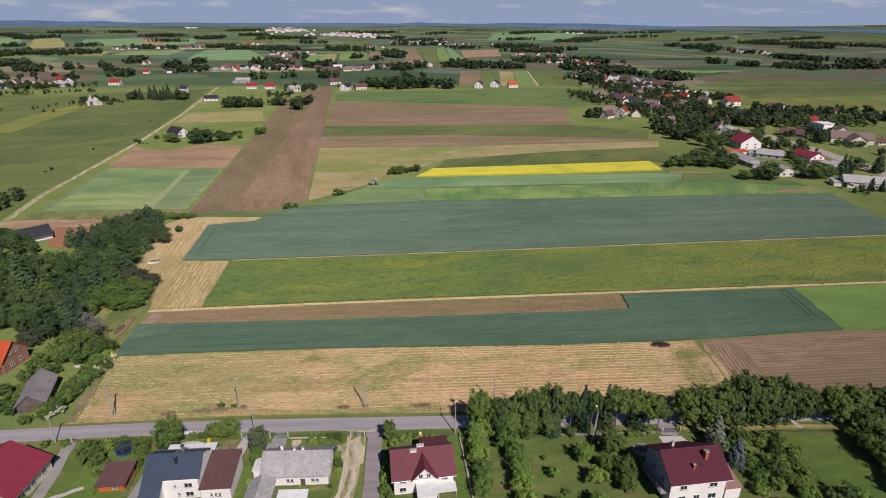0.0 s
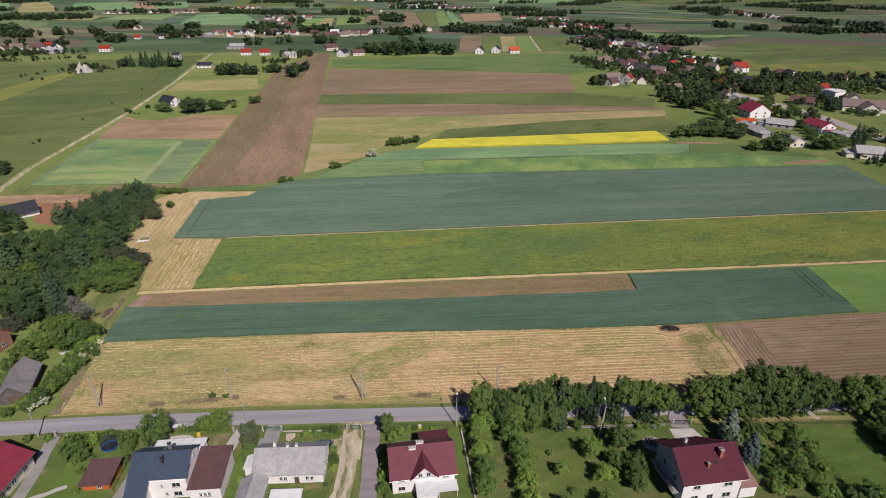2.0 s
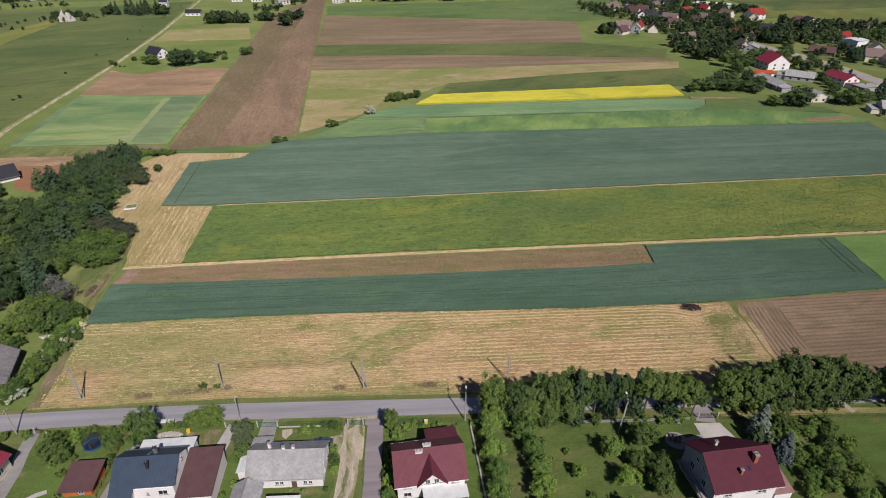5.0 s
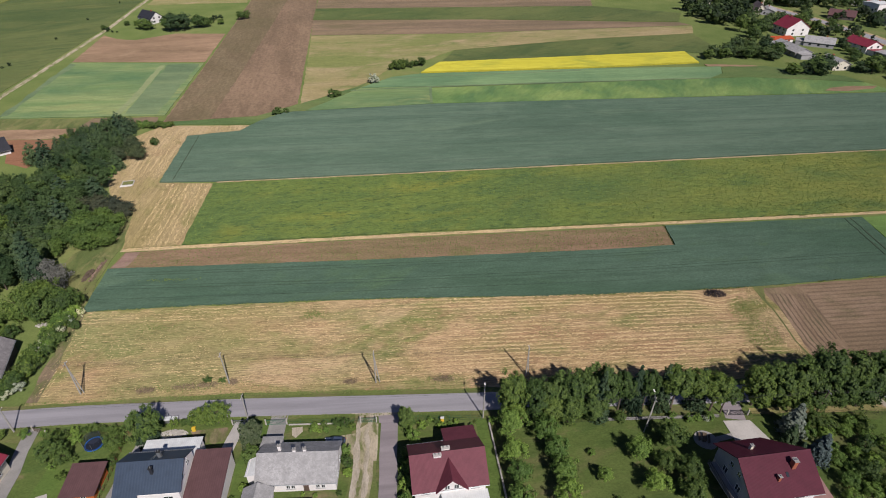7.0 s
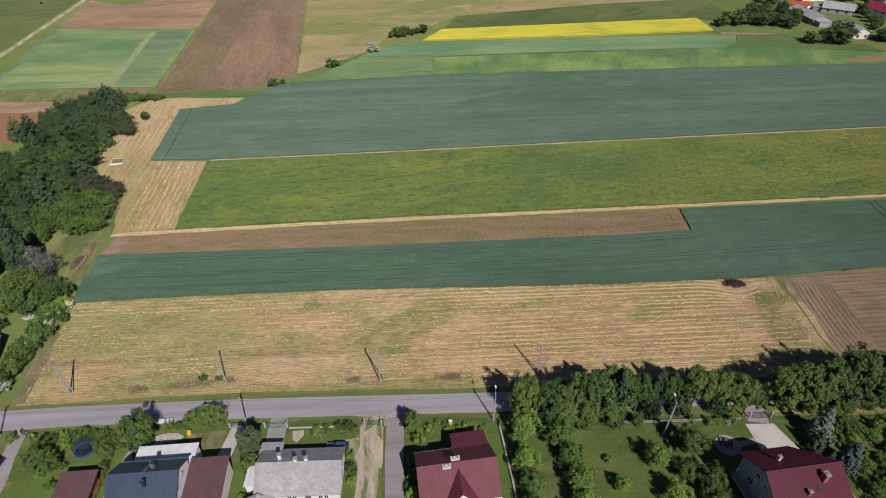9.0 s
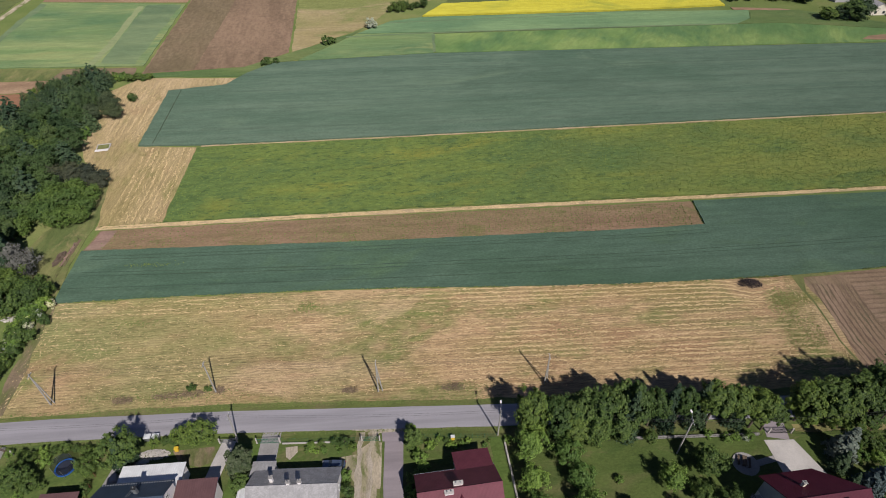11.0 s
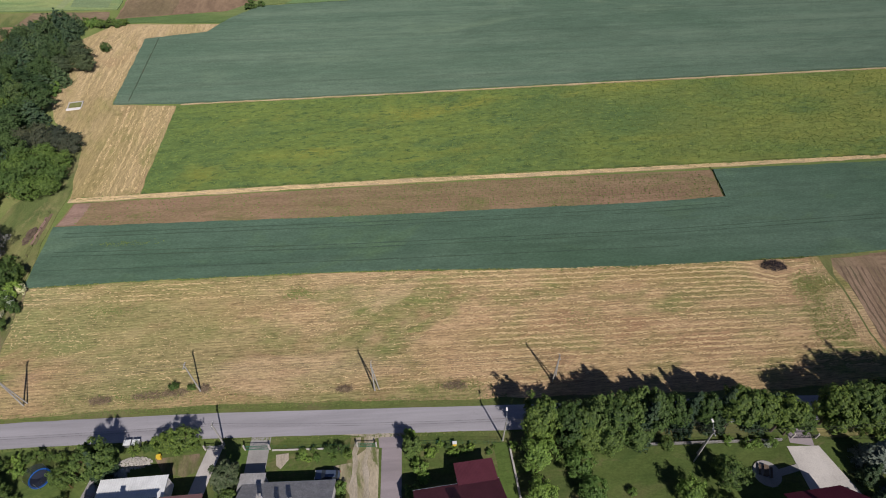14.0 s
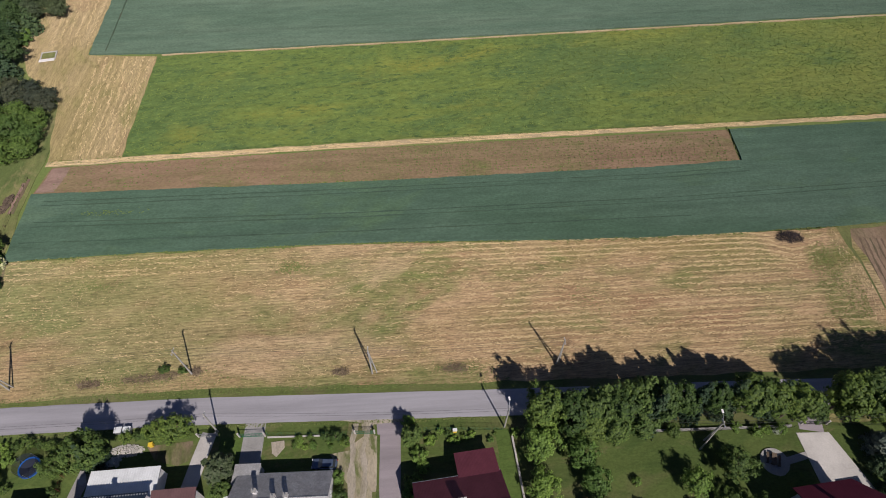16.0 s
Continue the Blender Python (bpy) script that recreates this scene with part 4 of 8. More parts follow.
for k in range(9):
    o = 1.0 + 1.25 * k
    ribbon("furrow", [(95.0 + o, 152.6 - 0.1 * k), (93.8 + o, 146), (92.9 + o, 139.6), (92.1 + o, 133), (92.0 + o, 124)][: 5 if k < 6 else 4], 0.42, M_FURROW, 0.12, "dark turned furrow along the field end", "furrow", step=1.5, ragged=0.14, seed=40 + k)
# gardens south of the road
sheet("garden_lawn", [(-120, 114), (-103, 114.6), (-46, 116.1), (-8, 115.2), (12, 114.4), (60, 113.6), (140, 111.6), (140, 40), (-120, 40)], M_LAWN, 0.05, "mown garden grass round the houses", "lawn")
ribbon("lane", [(-10.3, 115.6), (-10.3, 108), (-10.2, 100), (-9.9, 84), (-9.5, 60)], 3.6, M_DRIVE, 0.09, "grey asphalt side lane between two gardens", ragged=0.12)
DRIVE = [(-15.4, 114.8), (-15.8, 110), (-15.4, 104), (-15.6, 96), (-17.4, 86), (-19.5, 70)]
ribbon("drive_grass", DRIVE, 4.8, M_VERGE, 0.09, "scruffy grass strip of the dirt drive", ragged=0.35)
ribbon("wheel_track", [(x - 1.05, y) for x, y in DRIVE], 1.1, M_SAND, 0.13, "pale sandy wheel track", ragged=0.35, step=1.6)
ribbon("wheel_track", [(x + 0.95, y) for x, y in DRIVE], 1.0, M_SAND, 0.13, "pale sandy wheel track", ragged=0.35, step=1.6, seed=9)
sheet("gravel_patch", [(-20.5, 109.6), (-15, 110.4), (-14.6, 106.2), (-17.4, 104.6), (-18.6, 106.4)], M_DIRT, 0.11, "pale gravel patch beside the parked car", "gravel", ragged=0.4)
sheet("gravel_drive", [(-16.6, 111.2), (-14.4, 112.8), (-12.6, 112.4), (-12.5, 108.7), (-12.5, 104), (-13.2, 98), (-13.9, 92), (-17.4, 92), (-16.6, 99), (-16.5, 104), (-17.6, 107.2)], M_DIRT, 0.1, "trodden gravel with weeds on the dirt drive", "gravel", ragged=0.7)
sheet("drive_verge", [(-13.2, 103), (-12.6, 103), (-11.9, 92), (-13.4, 92)], M_VERGE, 0.14, "green verge between drive and lane", "verge", ragged=0.3)
sheet("road_shoulder", [(-19, 115.5), (-14, 115.7), (-7.4, 115.4), (-8.2, 114.7), (-13.2, 114.5), (-14.0, 113.2), (-15.2, 113.4), (-15.4, 114.9)], M_SAND, 0.125, "pale gravel shoulder along the road's edge", "verge", ragged=0.15)
sheet("gravel_edge", [(-12.8, 115.4), (-7.8, 115.1), (-8.4, 112.6), (-12.5, 112.6)], M_DRIVE, 0.105, "pale gravel at the lane's mouth", "gravel", ragged=0.4)
ribbon("concrete_drive", [(-34.0, 115.8), (-34.0, 107.6)], 3.6, M_CONC, 0.1, "grey concrete drive behind a green gate", ragged=0.05)
ribbon("garage_drive", [(-41.8, 114.4), (-42.6, 110), (-43.4, 104.5)], 2.6, M_CONC_L, 0.1, "pale concrete drive beside the brown roof", ragged=0.05)
ribbon("west_drive", [(-85.4, 115.0), (-85.0, 112), (-84.4, 109), (-83.4, 104), (-82.4, 97), (-81.6, 84)], 2.8, M_CONC, 0.1, "grey gravelled drive beside the red roof", ragged=0.2)
ribbon("shed_path", [(-80.8, 94.8), (-78.7, 96.1), (-73.9, 98.7)], 1.2, M_CONC_L, 0.11, "pale trodden path across the lawn", "path", step=1.5, ragged=0.2)
ribbon("lawn_path", [(98.0, 113.6), (98.4, 111.8), (98.9, 110.2)], 1.3, M_SAND, 0.14, "pale sandy path through the roadside trees", "path", step=1.2, ragged=0.2)
ribbon("twin_track", [(-60.6, 112), (-61.6, 104), (-62.2, 84)], 2.2, M_CONC, 0.09, "narrow paved strip beside the blue roof", ragged=0.2)
sheet("dry_strip", [(68, 112.2), (84, 111.8), (100, 111.6), (118, 110.2), (118, 108.6), (100, 109.8), (84, 110), (68, 110.6)], M_WEEDY, 0.09, "dry grassy strip under the roadside trees", "verge", ragged=0.4)
sheet("bright_lawn", [(90.5, 107.8), (106.2, 107.0), (105.4, 98), (104, 86), (91, 86), (90.2, 98)], M_LAWN_G, 0.08, "bright green mown lawn beside the thicket", "lawn", ragged=0.6)
sheet("bright_lawn", [(-77, 104.6), (-65.2, 104.6), (-64.4, 94), (-64.4, 88), (-76.5, 88)], M_LAWN_G, 0.08, "bright green lawn round the shed", "lawn", ragged=0.6)
sheet("bare_ground", [(-52, 112.6), (-44.4, 113.2), (-43.4, 110.2), (-46, 109), (-50, 110)], M_EARTH, 0.09, "bare trodden earth behind the house", "soil", ragged=0.5)
sheet("bright_lawn", [(7.9, 112.6), (10.6, 112.4), (11.4, 100), (12.0, 86), (8.6, 86)], M_LAWN_G, 0.08, "bright green lawn beside the white house", "lawn", ragged=0.4)
sheet("bright_lawn", [(-39.6, 113.4), (-35.6, 113.4), (-35.4, 106), (-35, 90), (-39.4, 90), (-40.2, 104)], M_LAWN_G, 0.08, "bright green grass between two houses", "lawn", ragged=0.4)
sheet("paved_yard", [(60.8, 109), (66.6, 108.8), (69.6, 99), (61.0, 99)], M_CONC_L, 0.12, "pale paved forecourt before the wine-red roof", "yard", ragged=0.0)
ribbon("yard_entry", [(63.8, 109.2), (65.0, 115)], 4.2, M_DRIVE, 0.1, "grey asphalt yard entry under the trees", ragged=0.1)


# ---- trees and plants ----
def leaf_quads(rng, centres, radii, per, size, outward=0.55, squash=0.85, loose=0.45):
    """Loose leaves round clump centres; each clump is a small ragged ball."""
    out = []
    mid = centres.mean(axis=0)
    for c, r in zip(centres, radii):
        d = rng.normal(size=(per, 3))
        d /= np.linalg.norm(d, axis=1)[:, None]
        p = c + d * (r * rng.uniform(0.45, 1.08, (per, 1))) * (1, 1, squash)
        away = p - mid
        away /= np.linalg.norm(away, axis=1)[:, None] + 1e-6
        nrm = d * outward + away * 0.85 + rng.normal(size=(per, 3)) * loose + (0, 0, 0.25)
        nrm /= np.linalg.norm(nrm, axis=1)[:, None]
        t = np.cross(nrm, rng.normal(size=(per, 3)))
        t /= np.linalg.norm(t, axis=1)[:, None] + 1e-6
        b = np.cross(nrm, t)
        s = size * rng.uniform(0.55, 1.35, (per, 1))
        w = s * rng.uniform(0.45, 0.8, (per, 1))
        droop = nrm * (s * 0.18)
        out.append(np.stack([p - t * s, p - b * w - droop, p + t * s, p + b * w - droop], axis=1))
    return np.concatenate(out)


def crown_shape(rng, n, rx, rz, zc, kind):
    """Clump centres of a crown and their radii."""
    u = rng.normal(size=(n, 3))
    u /= np.linalg.norm(u, axis=1)[:, None]
    k = rng.uniform(0.35, 0.88 if n > 150 else 1.0 if n > 58 else 0.92, (n, 1)) ** 0.7
    lump = 1 + 0.22 * np.sin(u[:, :1] * 3 + rng.uniform(0, 6)) * np.cos(u[:, 1:2] * 4 + rng.uniform(0, 6))
    c = u * k * lump * (rx, rx, rz)
    if kind == "tall":
        c[:, :2] *= (1 - 0.35 * np.clip(c[:, 2:] / rz, -0.3, 1))
    c[:, 2] += zc
    return c, rx * rng.uniform(0.22, 0.36, n) * (0.56 if n > 150 else 0.7 if n > 90 else 0.82 if n > 58 else 1.0)


def trunk_mesh(rng, h, r, zc, rx, limbs=5):
    bm = bmesh.new()
    pts = [Vector((0, 0, -0.3))]
    for k in range(1, 4):
        pts.append(Vector((rng.uniform(-0.15, 0.15) * k, rng.uniform(-0.15, 0.15) * k, zc * k / 3)))
    for k in range(3):
        rod(bm, pts[k], pts[k + 1], r * (1.25 - 0.3 * k), r * (1.25 - 0.3 * (k + 1)), 7)
    for k in range(limbs):
        a = math.tau * k / limbs + rng.uniform(-0.4, 0.4)
        z0 = zc * rng.uniform(0.45, 0.9)
        base = pts[1].lerp(pts[3], z0 / zc)
        tip = base + Vector((math.cos(a) * rx * 0.7, math.sin(a) * rx * 0.7, h * 0.22))
        rod(bm, base, tip, r * 0.42, r * 0.12, 5)
    me = bpy.data.meshes.new("trunk")
    bm.to_mesh(me)
    bm.free()
    me.materials.append(M_BARK)
    return me


def broadleaf(seed, h, rx, clumps, per, leaf, material, kind="round", low=0.18, loose=0.34):
    """Meshes of one broad-leaved tree: trunk with limbs, and a crown of leaf clumps."""
    rng = np.random.default_rng(seed)
    rz = h * (1 - low) / 2
    zc = h - rz
    c, r = crown_shape(rng, clumps, rx, rz * 0.86, zc, kind)
    return trunk_mesh(rng, h, 0.05 + h * 0.014, zc, rx), quads_mesh("crown", leaf_quads(rng, c, r, per, leaf, loose=loose), material)


def conifer(seed, h, rx, rows, material, leaf=0.3, per=16, taper=0.85):
    """A spruce: whorls of drooping boughs in a ragged cone."""
    rng = np.random.default_rng(seed)
    cs, rs = [], []
    for k in range(rows):
        f = k / (rows - 1)
        ring = rx * (1 - f) ** taper + 0.12
        n = max(2, int(9 * (1 - f)) + 2)
        for j in range(n):
            a = math.tau * (j + rng.uniform(-0.3, 0.3)) / n + k
            for q in (0.45, 0.85):
                rr = ring * q * rng.uniform(0.85, 1.12)
                cs.append((math.cos(a) * rr, math.sin(a) * rr, h * (0.06 + 0.92 * f) - 0.25 * rr))
                rs.append(0.16 + 0.22 * ring * q)
    cs, rs = np.array(cs), np.array(rs)
    q = leaf_quads(rng, cs, rs, per, leaf, 0.2, 0.5)
    bm = bmesh.new()
    rod(bm, (0, 0, -0.3), (0, 0, h * 0.97), 0.05 + h * 0.012, 0.02, 7)
    me = bpy.data.meshes.new("trunk")
    bm.to_mesh(me)
    bm.free()
    me.materials.append(M_BARK)
    return me, quads_mesh("crown", q, material)


def plant_tree(name, meshes, x, y, s, rot, label, category="tree", group="", stretch=1.0, dz=0.0):
    e = thing(name, x, y, 0, label, category, group)
    e.matrix_basis = pose(x, y, H(x, y) + dz, 0, 0, rot) @ Matrix.Diagonal((s, s, s * stretch, 1))
    for n, me in zip(("trunk", "crown"), meshes):
        part(n, me, None, e)
    return e


RT, RB0 = random.Random(11), random.Random(29)
ROWT = [broadleaf(20 + k, 9.5, 3.5, 175, 36, 0.235, M_LEAF, "round", 0.02, 0.28) for k in range(5)]
ROWL = [broadleaf(30 + k, 9.5, 3.3, 170, 36, 0.225, M_ROWL, "round", 0.02, 0.34) for k in range(3)]
ROWH = [broadleaf(26 + k, 9.5, 3.0, 160, 40, 0.22, M_LEAF, "round", 0.36, 0.28) for k in range(2)]
ROUND = [broadleaf(40 + k, 7.0, 2.95, 100, 38, 0.21, M_LEAF, "round", 0.12) for k in range(3)]
FRUIT = [broadleaf(60 + k, 4.2, 2.1, 64, 38, 0.17, M_LEAF_L, "round", 0.16) for k in range(4)]
WOOD = [broadleaf(80 + k, 11.0, 4.5, 88, 24, 0.38, M_LEAF_D, "round", 0.04, 0.24) for k in range(5)]
WOODL = [broadleaf(90 + k, 10.0, 4.4, 84, 24, 0.38, M_LEAF, "round", 0.04, 0.24) for k in range(3)]
LIME = [broadleaf(95 + k, 9.0, 4.3, 88, 24, 0.33, M_LIME, "round", 0.04, 0.3) for k in range(2)]
SOFT = [broadleaf(160 + k, 11.0, 4.2, 100, 25, 0.32, M_SOFT, "tall", 0.03, 0.5) for k in range(4)]
PURPLE = [broadleaf(98 + k, 9.0, 4.3, 84, 24, 0.35, M_PURPLE, "tall", 0.04, 0.26) for k in range(2)]
GREYG = [broadleaf(170 + k, 9.5, 4.6, 84, 24, 0.36, M_GREYG, "round", 0.03, 0.26) for k in range(2)]
BROAD = [broadleaf(175 + k, 7.2, 4.4, 100, 36, 0.26, M_LEAF, "round", 0.02, 0.26) for k in range(2)]
SPRUCE = [conifer(100 + k, 11.0, 2.9, 22, M_NEEDLE) for k in range(3)]
WSPRUCE = [conifer(105 + k, 11.0, 3.0, 18, M_NEEDLE, 0.42, 8) for k in range(3)]
FIR = [conifer(115 + k, 9.0, 3.7, 15, M_NEEDLE, 0.4, 9, 0.5) for k in range(3)]
BLUE_SPRUCE = [conifer(110 + k, 8.0, 2.6, 17, M_BLUES) for k in range(2)]
GREY_TREE = broadleaf(120, 10.5, 4.3, 84, 56, 0.2, M_GREYT, "tall", 0.02, 0.55)
BUSH = [broadleaf(130 + k, 2.2, 1.35, 22, 40, 0.15, M_LEAF, "round", 0.0) for k in range(3)]
BUSHL = [broadleaf(135 + k, 2.0, 1.3, 22, 40, 0.15, M_LEAF_L, "round", 0.0) for k in range(2)]
ELDER = [broadleaf(140 + k, 2.8, 1.6, 26, 40, 0.17, M_BLOSSOM, "round", 0.0) for k in range(2)]

# the row along the road: x, y, height, spread
def tree_row(spots, high=False, sun_painted=False):
    """Roadside trees: x, y, height, spread."""
    for x, y, h, w in spots:
        plant_tree("roadside_tree", ROWH[RT.randrange(2)] if high else (ROWL + ROWT[:1])[RT.randrange(4)] if sun_painted else ROWT[RT.randrange(5)], x, y, w, RT.uniform(0, 360), "tall leafy green hedgerow tree beside the road", group="roadside tree row", stretch=h / 9.5 / w)


# by the orchard, in the leaves with sunlight painted into their colour
tree_row(sun_painted=True, spots=(
    (15.8, 113.4, 14.2, 1.0), (21.0, 112.8, 11.6, 1.0), (25.2, 113.2, 12.8, 1.1), (29.0, 112.6, 13.8, 1.1), (32.0, 114.2, 14.6, 1.05), (35.2, 113.0, 14.6, 1.0),
    (24.0, 110.6, 8.0, 0.9), (27.6, 110.6, 9.4, 0.95), (32.6, 111.0, 9.6, 0.95),
))
# before the yard entry, with bare lower trunks
tree_row(high=True, spots=(
    (39.4, 113.4, 11.4, 0.95), (44.8, 113.4, 12.0, 0.85), (51.0, 113.2, 12.8, 1.25), (55.0, 112.8, 11.6, 1.1), (59.2, 112.0, 11.4, 1.15), (61.2, 111.2, 9.4, 0.9),
))
# east of the yard
tree_row((
    (69.0, 113.0, 12.4, 1.1), (73.4, 113.4, 13.2, 1.15), (78.2, 113.8, 13.8, 1.2), (83.8, 114.4, 16.8, 1.25), (89.2, 114.2, 15.8, 1.25), (94.4, 113.6, 15.0, 1.2),
    (75.6, 111.2, 10.6, 1.0), (80.8, 111.4, 11.4, 1.05), (86.6, 111.6, 12.2, 1.1), (91.6, 111.4, 11.4, 1.05), (99.2, 113.2, 12.4, 1.15), (108.0, 112.6, 11.8, 1.2),
    (113.4, 112.4, 12.0, 1.2), (119.0, 112.2, 11.8, 1.2), (125.0, 112.0, 12.0, 1.25), (131.0, 111.8, 12.2, 1.25), (137.5, 111.6, 12.4, 1.25),
))
for k, (x, y, h) in enumerate(((42.4, 113.4, 13.4), (48.4, 113.6, 13.2), (56.2, 113.4, 11.8), (34.2, 111.6, 14.0))):
    plant_tree("spruce", SPRUCE[k % 3], x, y, 0.85, 30 * k, "slim dark spruce in the roadside row", stretch=h / 11 / 0.85)
# orchard
for x, y, s in ((15.2, 108.6, 1.2), (14.6, 102.0, 1.0), (14.9, 97.2, 0.95), (22.0, 106.6, 1.05), (23.2, 102.1, 1.05), (23.6, 97.0, 1.1), (23.1, 92.6, 1.05), (39.2, 101.2, 1.15), (40.2, 93.8, 1.15),
                (31.2, 96.3, 0.75), (16.4, 112.0, 1.0), (30.4, 86, 1.0), (14.6, 91.8, 1.0), (38.4, 86.5, 1.1), (23.0, 87.0, 1.0)):
    plant_tree("fruit_tree", FRUIT[RT.randrange(4)], x, y, s * (1.2 if x < 26 else 1.0), RT.uniform(0, 360), "small light green fruit tree on mown grass", group="orchard trees", stretch=RT.uniform(0.95, 1.15))
plant_tree("sapling", BUSHL[0], 30.4, 102.3, 0.7, 10, "little light green sapling on mown grass")
plant_tree("sapling", BUSHL[1], 32.6, 91.4, 0.7, 70, "little light green sapling on mown grass")
for x, y, s in ((46.6, 103.4, 1.02), (47.2, 96.0, 0.85), (43.4, 98.2, 0.7), (46.0, 91.5, 0.85), (38.6, 110.2, 0.45)):
    plant_tree("garden_tree", ROUND[RT.randrange(3)], x, y, s, RT.uniform(0, 360), "round dark green garden tree beside the orchard")
for x, y, s in ((53.6, 109.6, 0.9), (55.4, 109.6, 0.75), (58.0, 109.8, 0.9), (50.2, 110.6, 0.8)):
    plant_tree("garden_bush", BUSHL[RT.randrange(2)], x, y, s, RT.uniform(0, 360), "light green clipped garden bush", "bush")
plant_tree("elder_bush", ELDER[0], 57.2, 109.4, 0.5, 20, "pale variegated garden bush beside the yard", "bush")
# conifers and thicket by the wine-red roof
for x, y, s in ((73.2, 105.4, 1.08), (74.6, 98.6, 0.95)):
    plant_tree("blue_spruce", BLUE_SPRUCE[0 if s > 1 else 1], x, y, s, 0, "silver-blue spruce beside the house")
plant_tree("spruce", SPRUCE[2], 71.2, 102.6, 0.62, 0, "squat dark green spruce beside the yard", stretch=0.85)
plant_tree("spruce", SPRUCE[1], 70.6, 98.6, 0.5, 50, "squat dark green spruce beside the yard")
for x, y, s in ((79.2, 103.4, 0.72), (83.6, 104.0, 0.66), (78.0, 97.6, 0.7), (76.8, 92.6, 0.75), (87.6, 102.6, 0.62), (79.4, 107.2, 0.6), (82.4, 99.2, 0.6), (81.4, 94.2, 0.66), (87.0, 96.6, 0.5), (86.2, 91.8, 0.55), (83.6, 87.5, 0.7), (108.6, 105.0, 0.9), (112.6, 106.0, 1.0), (108.2, 100.6, 0.95), (112.8, 101.2, 1.05), (108.4, 96.0, 1.0), (113.4, 96.4, 1.0), (107.6, 91.4, 1.0), (112.4, 91.0, 1.05), (106.4, 86.6, 0.95), (118.0, 103.0, 1.0), (118.4, 97.0, 1.0), (118.2, 91.0, 1.0), (111.4, 85.4, 1.0), (78.4, 84.0, 0.8)):
    plant_tree("garden_tree", (ROUND + FRUIT)[RT.randrange(7)], x, y, s * 1.1, RT.uniform(0, 360), "leafy green tree in a dense garden thicket", group="garden thicket", stretch=RT.uniform(0.8, 1.0))
for x, y, s in ((76.4, 104.4, 1.3), (78.0, 100.8, 1.4), (81.6, 105.6, 1.4), (85.4, 100.4, 1.5), (84.6, 96.6, 1.4), (79.4, 95.0, 1.4), (88.8, 104.8, 1.3), (90.2, 100.8, 1.3), (75.2, 89.0, 1.5), (80.0, 90.4, 1.5), (86.6, 106.6, 1.2), (89.4, 107.0, 1.1), (88.6, 94.0, 1.2), (83.4, 91.4, 1.4), (92.0, 86.4, 1.9), (89.4, 86.2, 1.7), (94.8, 86.0, 1.8), (85.0, 87.2, 1.6)):
    plant_tree("garden_bush", (BUSH + BUSHL)[RT.randrange(5)], x, y, s, RT.uniform(0, 360), "leafy green shrub in a dense garden thicket", "bush", group="garden thicket", stretch=RT.uniform(0.9, 1.2))
# gardens along the road
for x, y, s, st, k in ((-77.2, 107.4, 0.95, 0.85, 0), (-74.6, 106.4, 0.6, 0.9, 1), (-66.0, 109.4, 0.66, 0.9, 1)):
    plant_tree("garden_tree", ROUND[k], x, y, s, RT.uniform(0, 360), "bushy dark green garden tree", stretch=st)
for x, y, s in ((-74.6, 111.2, 1.1), (-77.6, 112.4, 0.9), (-66.2, 112.4, 1.0), (-68.0, 113.4, 0.9), (-72.2, 113.8, 0.9), (-79.6, 112.8, 0.8), (-76.0, 113.6, 0.8), (-74.0, 113.4, 0.7), (-70.2, 113.6, 0.7), (-72.6, 106.4, 0.6), (-65.4, 109.2, 1.1), (-64.8, 105.4, 0.9), (-76.0, 104.8, 0.7), (-59.8, 113.8, 1.0), (-64.4, 113.8, 0.9), (-82.2, 113.4, 0.7), (-73.0, 102.4, 0.8), (-71.0, 96.8, 0.6), (-86.0, 97.0, 1.1), (-85.4, 94.6, 1.2), (-86.0, 113.2, 0.9), (-90.5, 113.0, 0.9)):
    plant_tree("garden_bush", (BUSH + BUSHL)[RT.randrange(5)], x, y, s, RT.uniform(0, 360), "green leafy garden shrub", "bush")
plant_tree("thuja", SPRUCE[0], -59.4, 110.2, 0.8, 0, "broad green conifer beside the road", stretch=1.0)
plant_tree("thuja", SPRUCE[1], -60.8, 111.6, 0.6, 40, "broad green conifer beside the road", stretch=0.95)
plant_tree("garden_tree", ROUND[2], -59.2, 110.6, 1.12, 15, "broad green tree beside the road", stretch=1.3)
for x, y, s in ((-49.8, 114.4, 0.7), (-46.6, 114.6, 0.9), (-53.6, 114.2, 0.3)):
    plant_tree("roadside_shrub", ROUND[RT.randrange(3)], x, y, s, RT.uniform(0, 360), "dense dark green shrub along the garden edge", "bush")
for x, y, s in ((-55.6, 114.2, 0.9), (-52.0, 114.6, 1.0), (-45.4, 114.6, 0.9)):
    plant_tree("garden_bush", BUSH[RT.randrange(3)], x, y, s, RT.uniform(0, 360), "clipped green hedge bush", "bush")
plant_tree("grey_poplar", broadleaf(150, 8.2, 1.75, 56, 52, 0.2, leafy("grey_green_leaves", (0.05, 0.075, 0.035), (0.085, 0.11, 0.055), (0.13, 0.15, 0.085)), "tall", 0.02), -37.0, 106.4, 1.35, 0, "tall narrow grey-green garden tree", stretch=1.0)
plant_tree("grey_poplar", ROWT[2], -36.8, 103.8, 0.55, 0, "narrow green garden tree beside the grey roof", stretch=1.1)
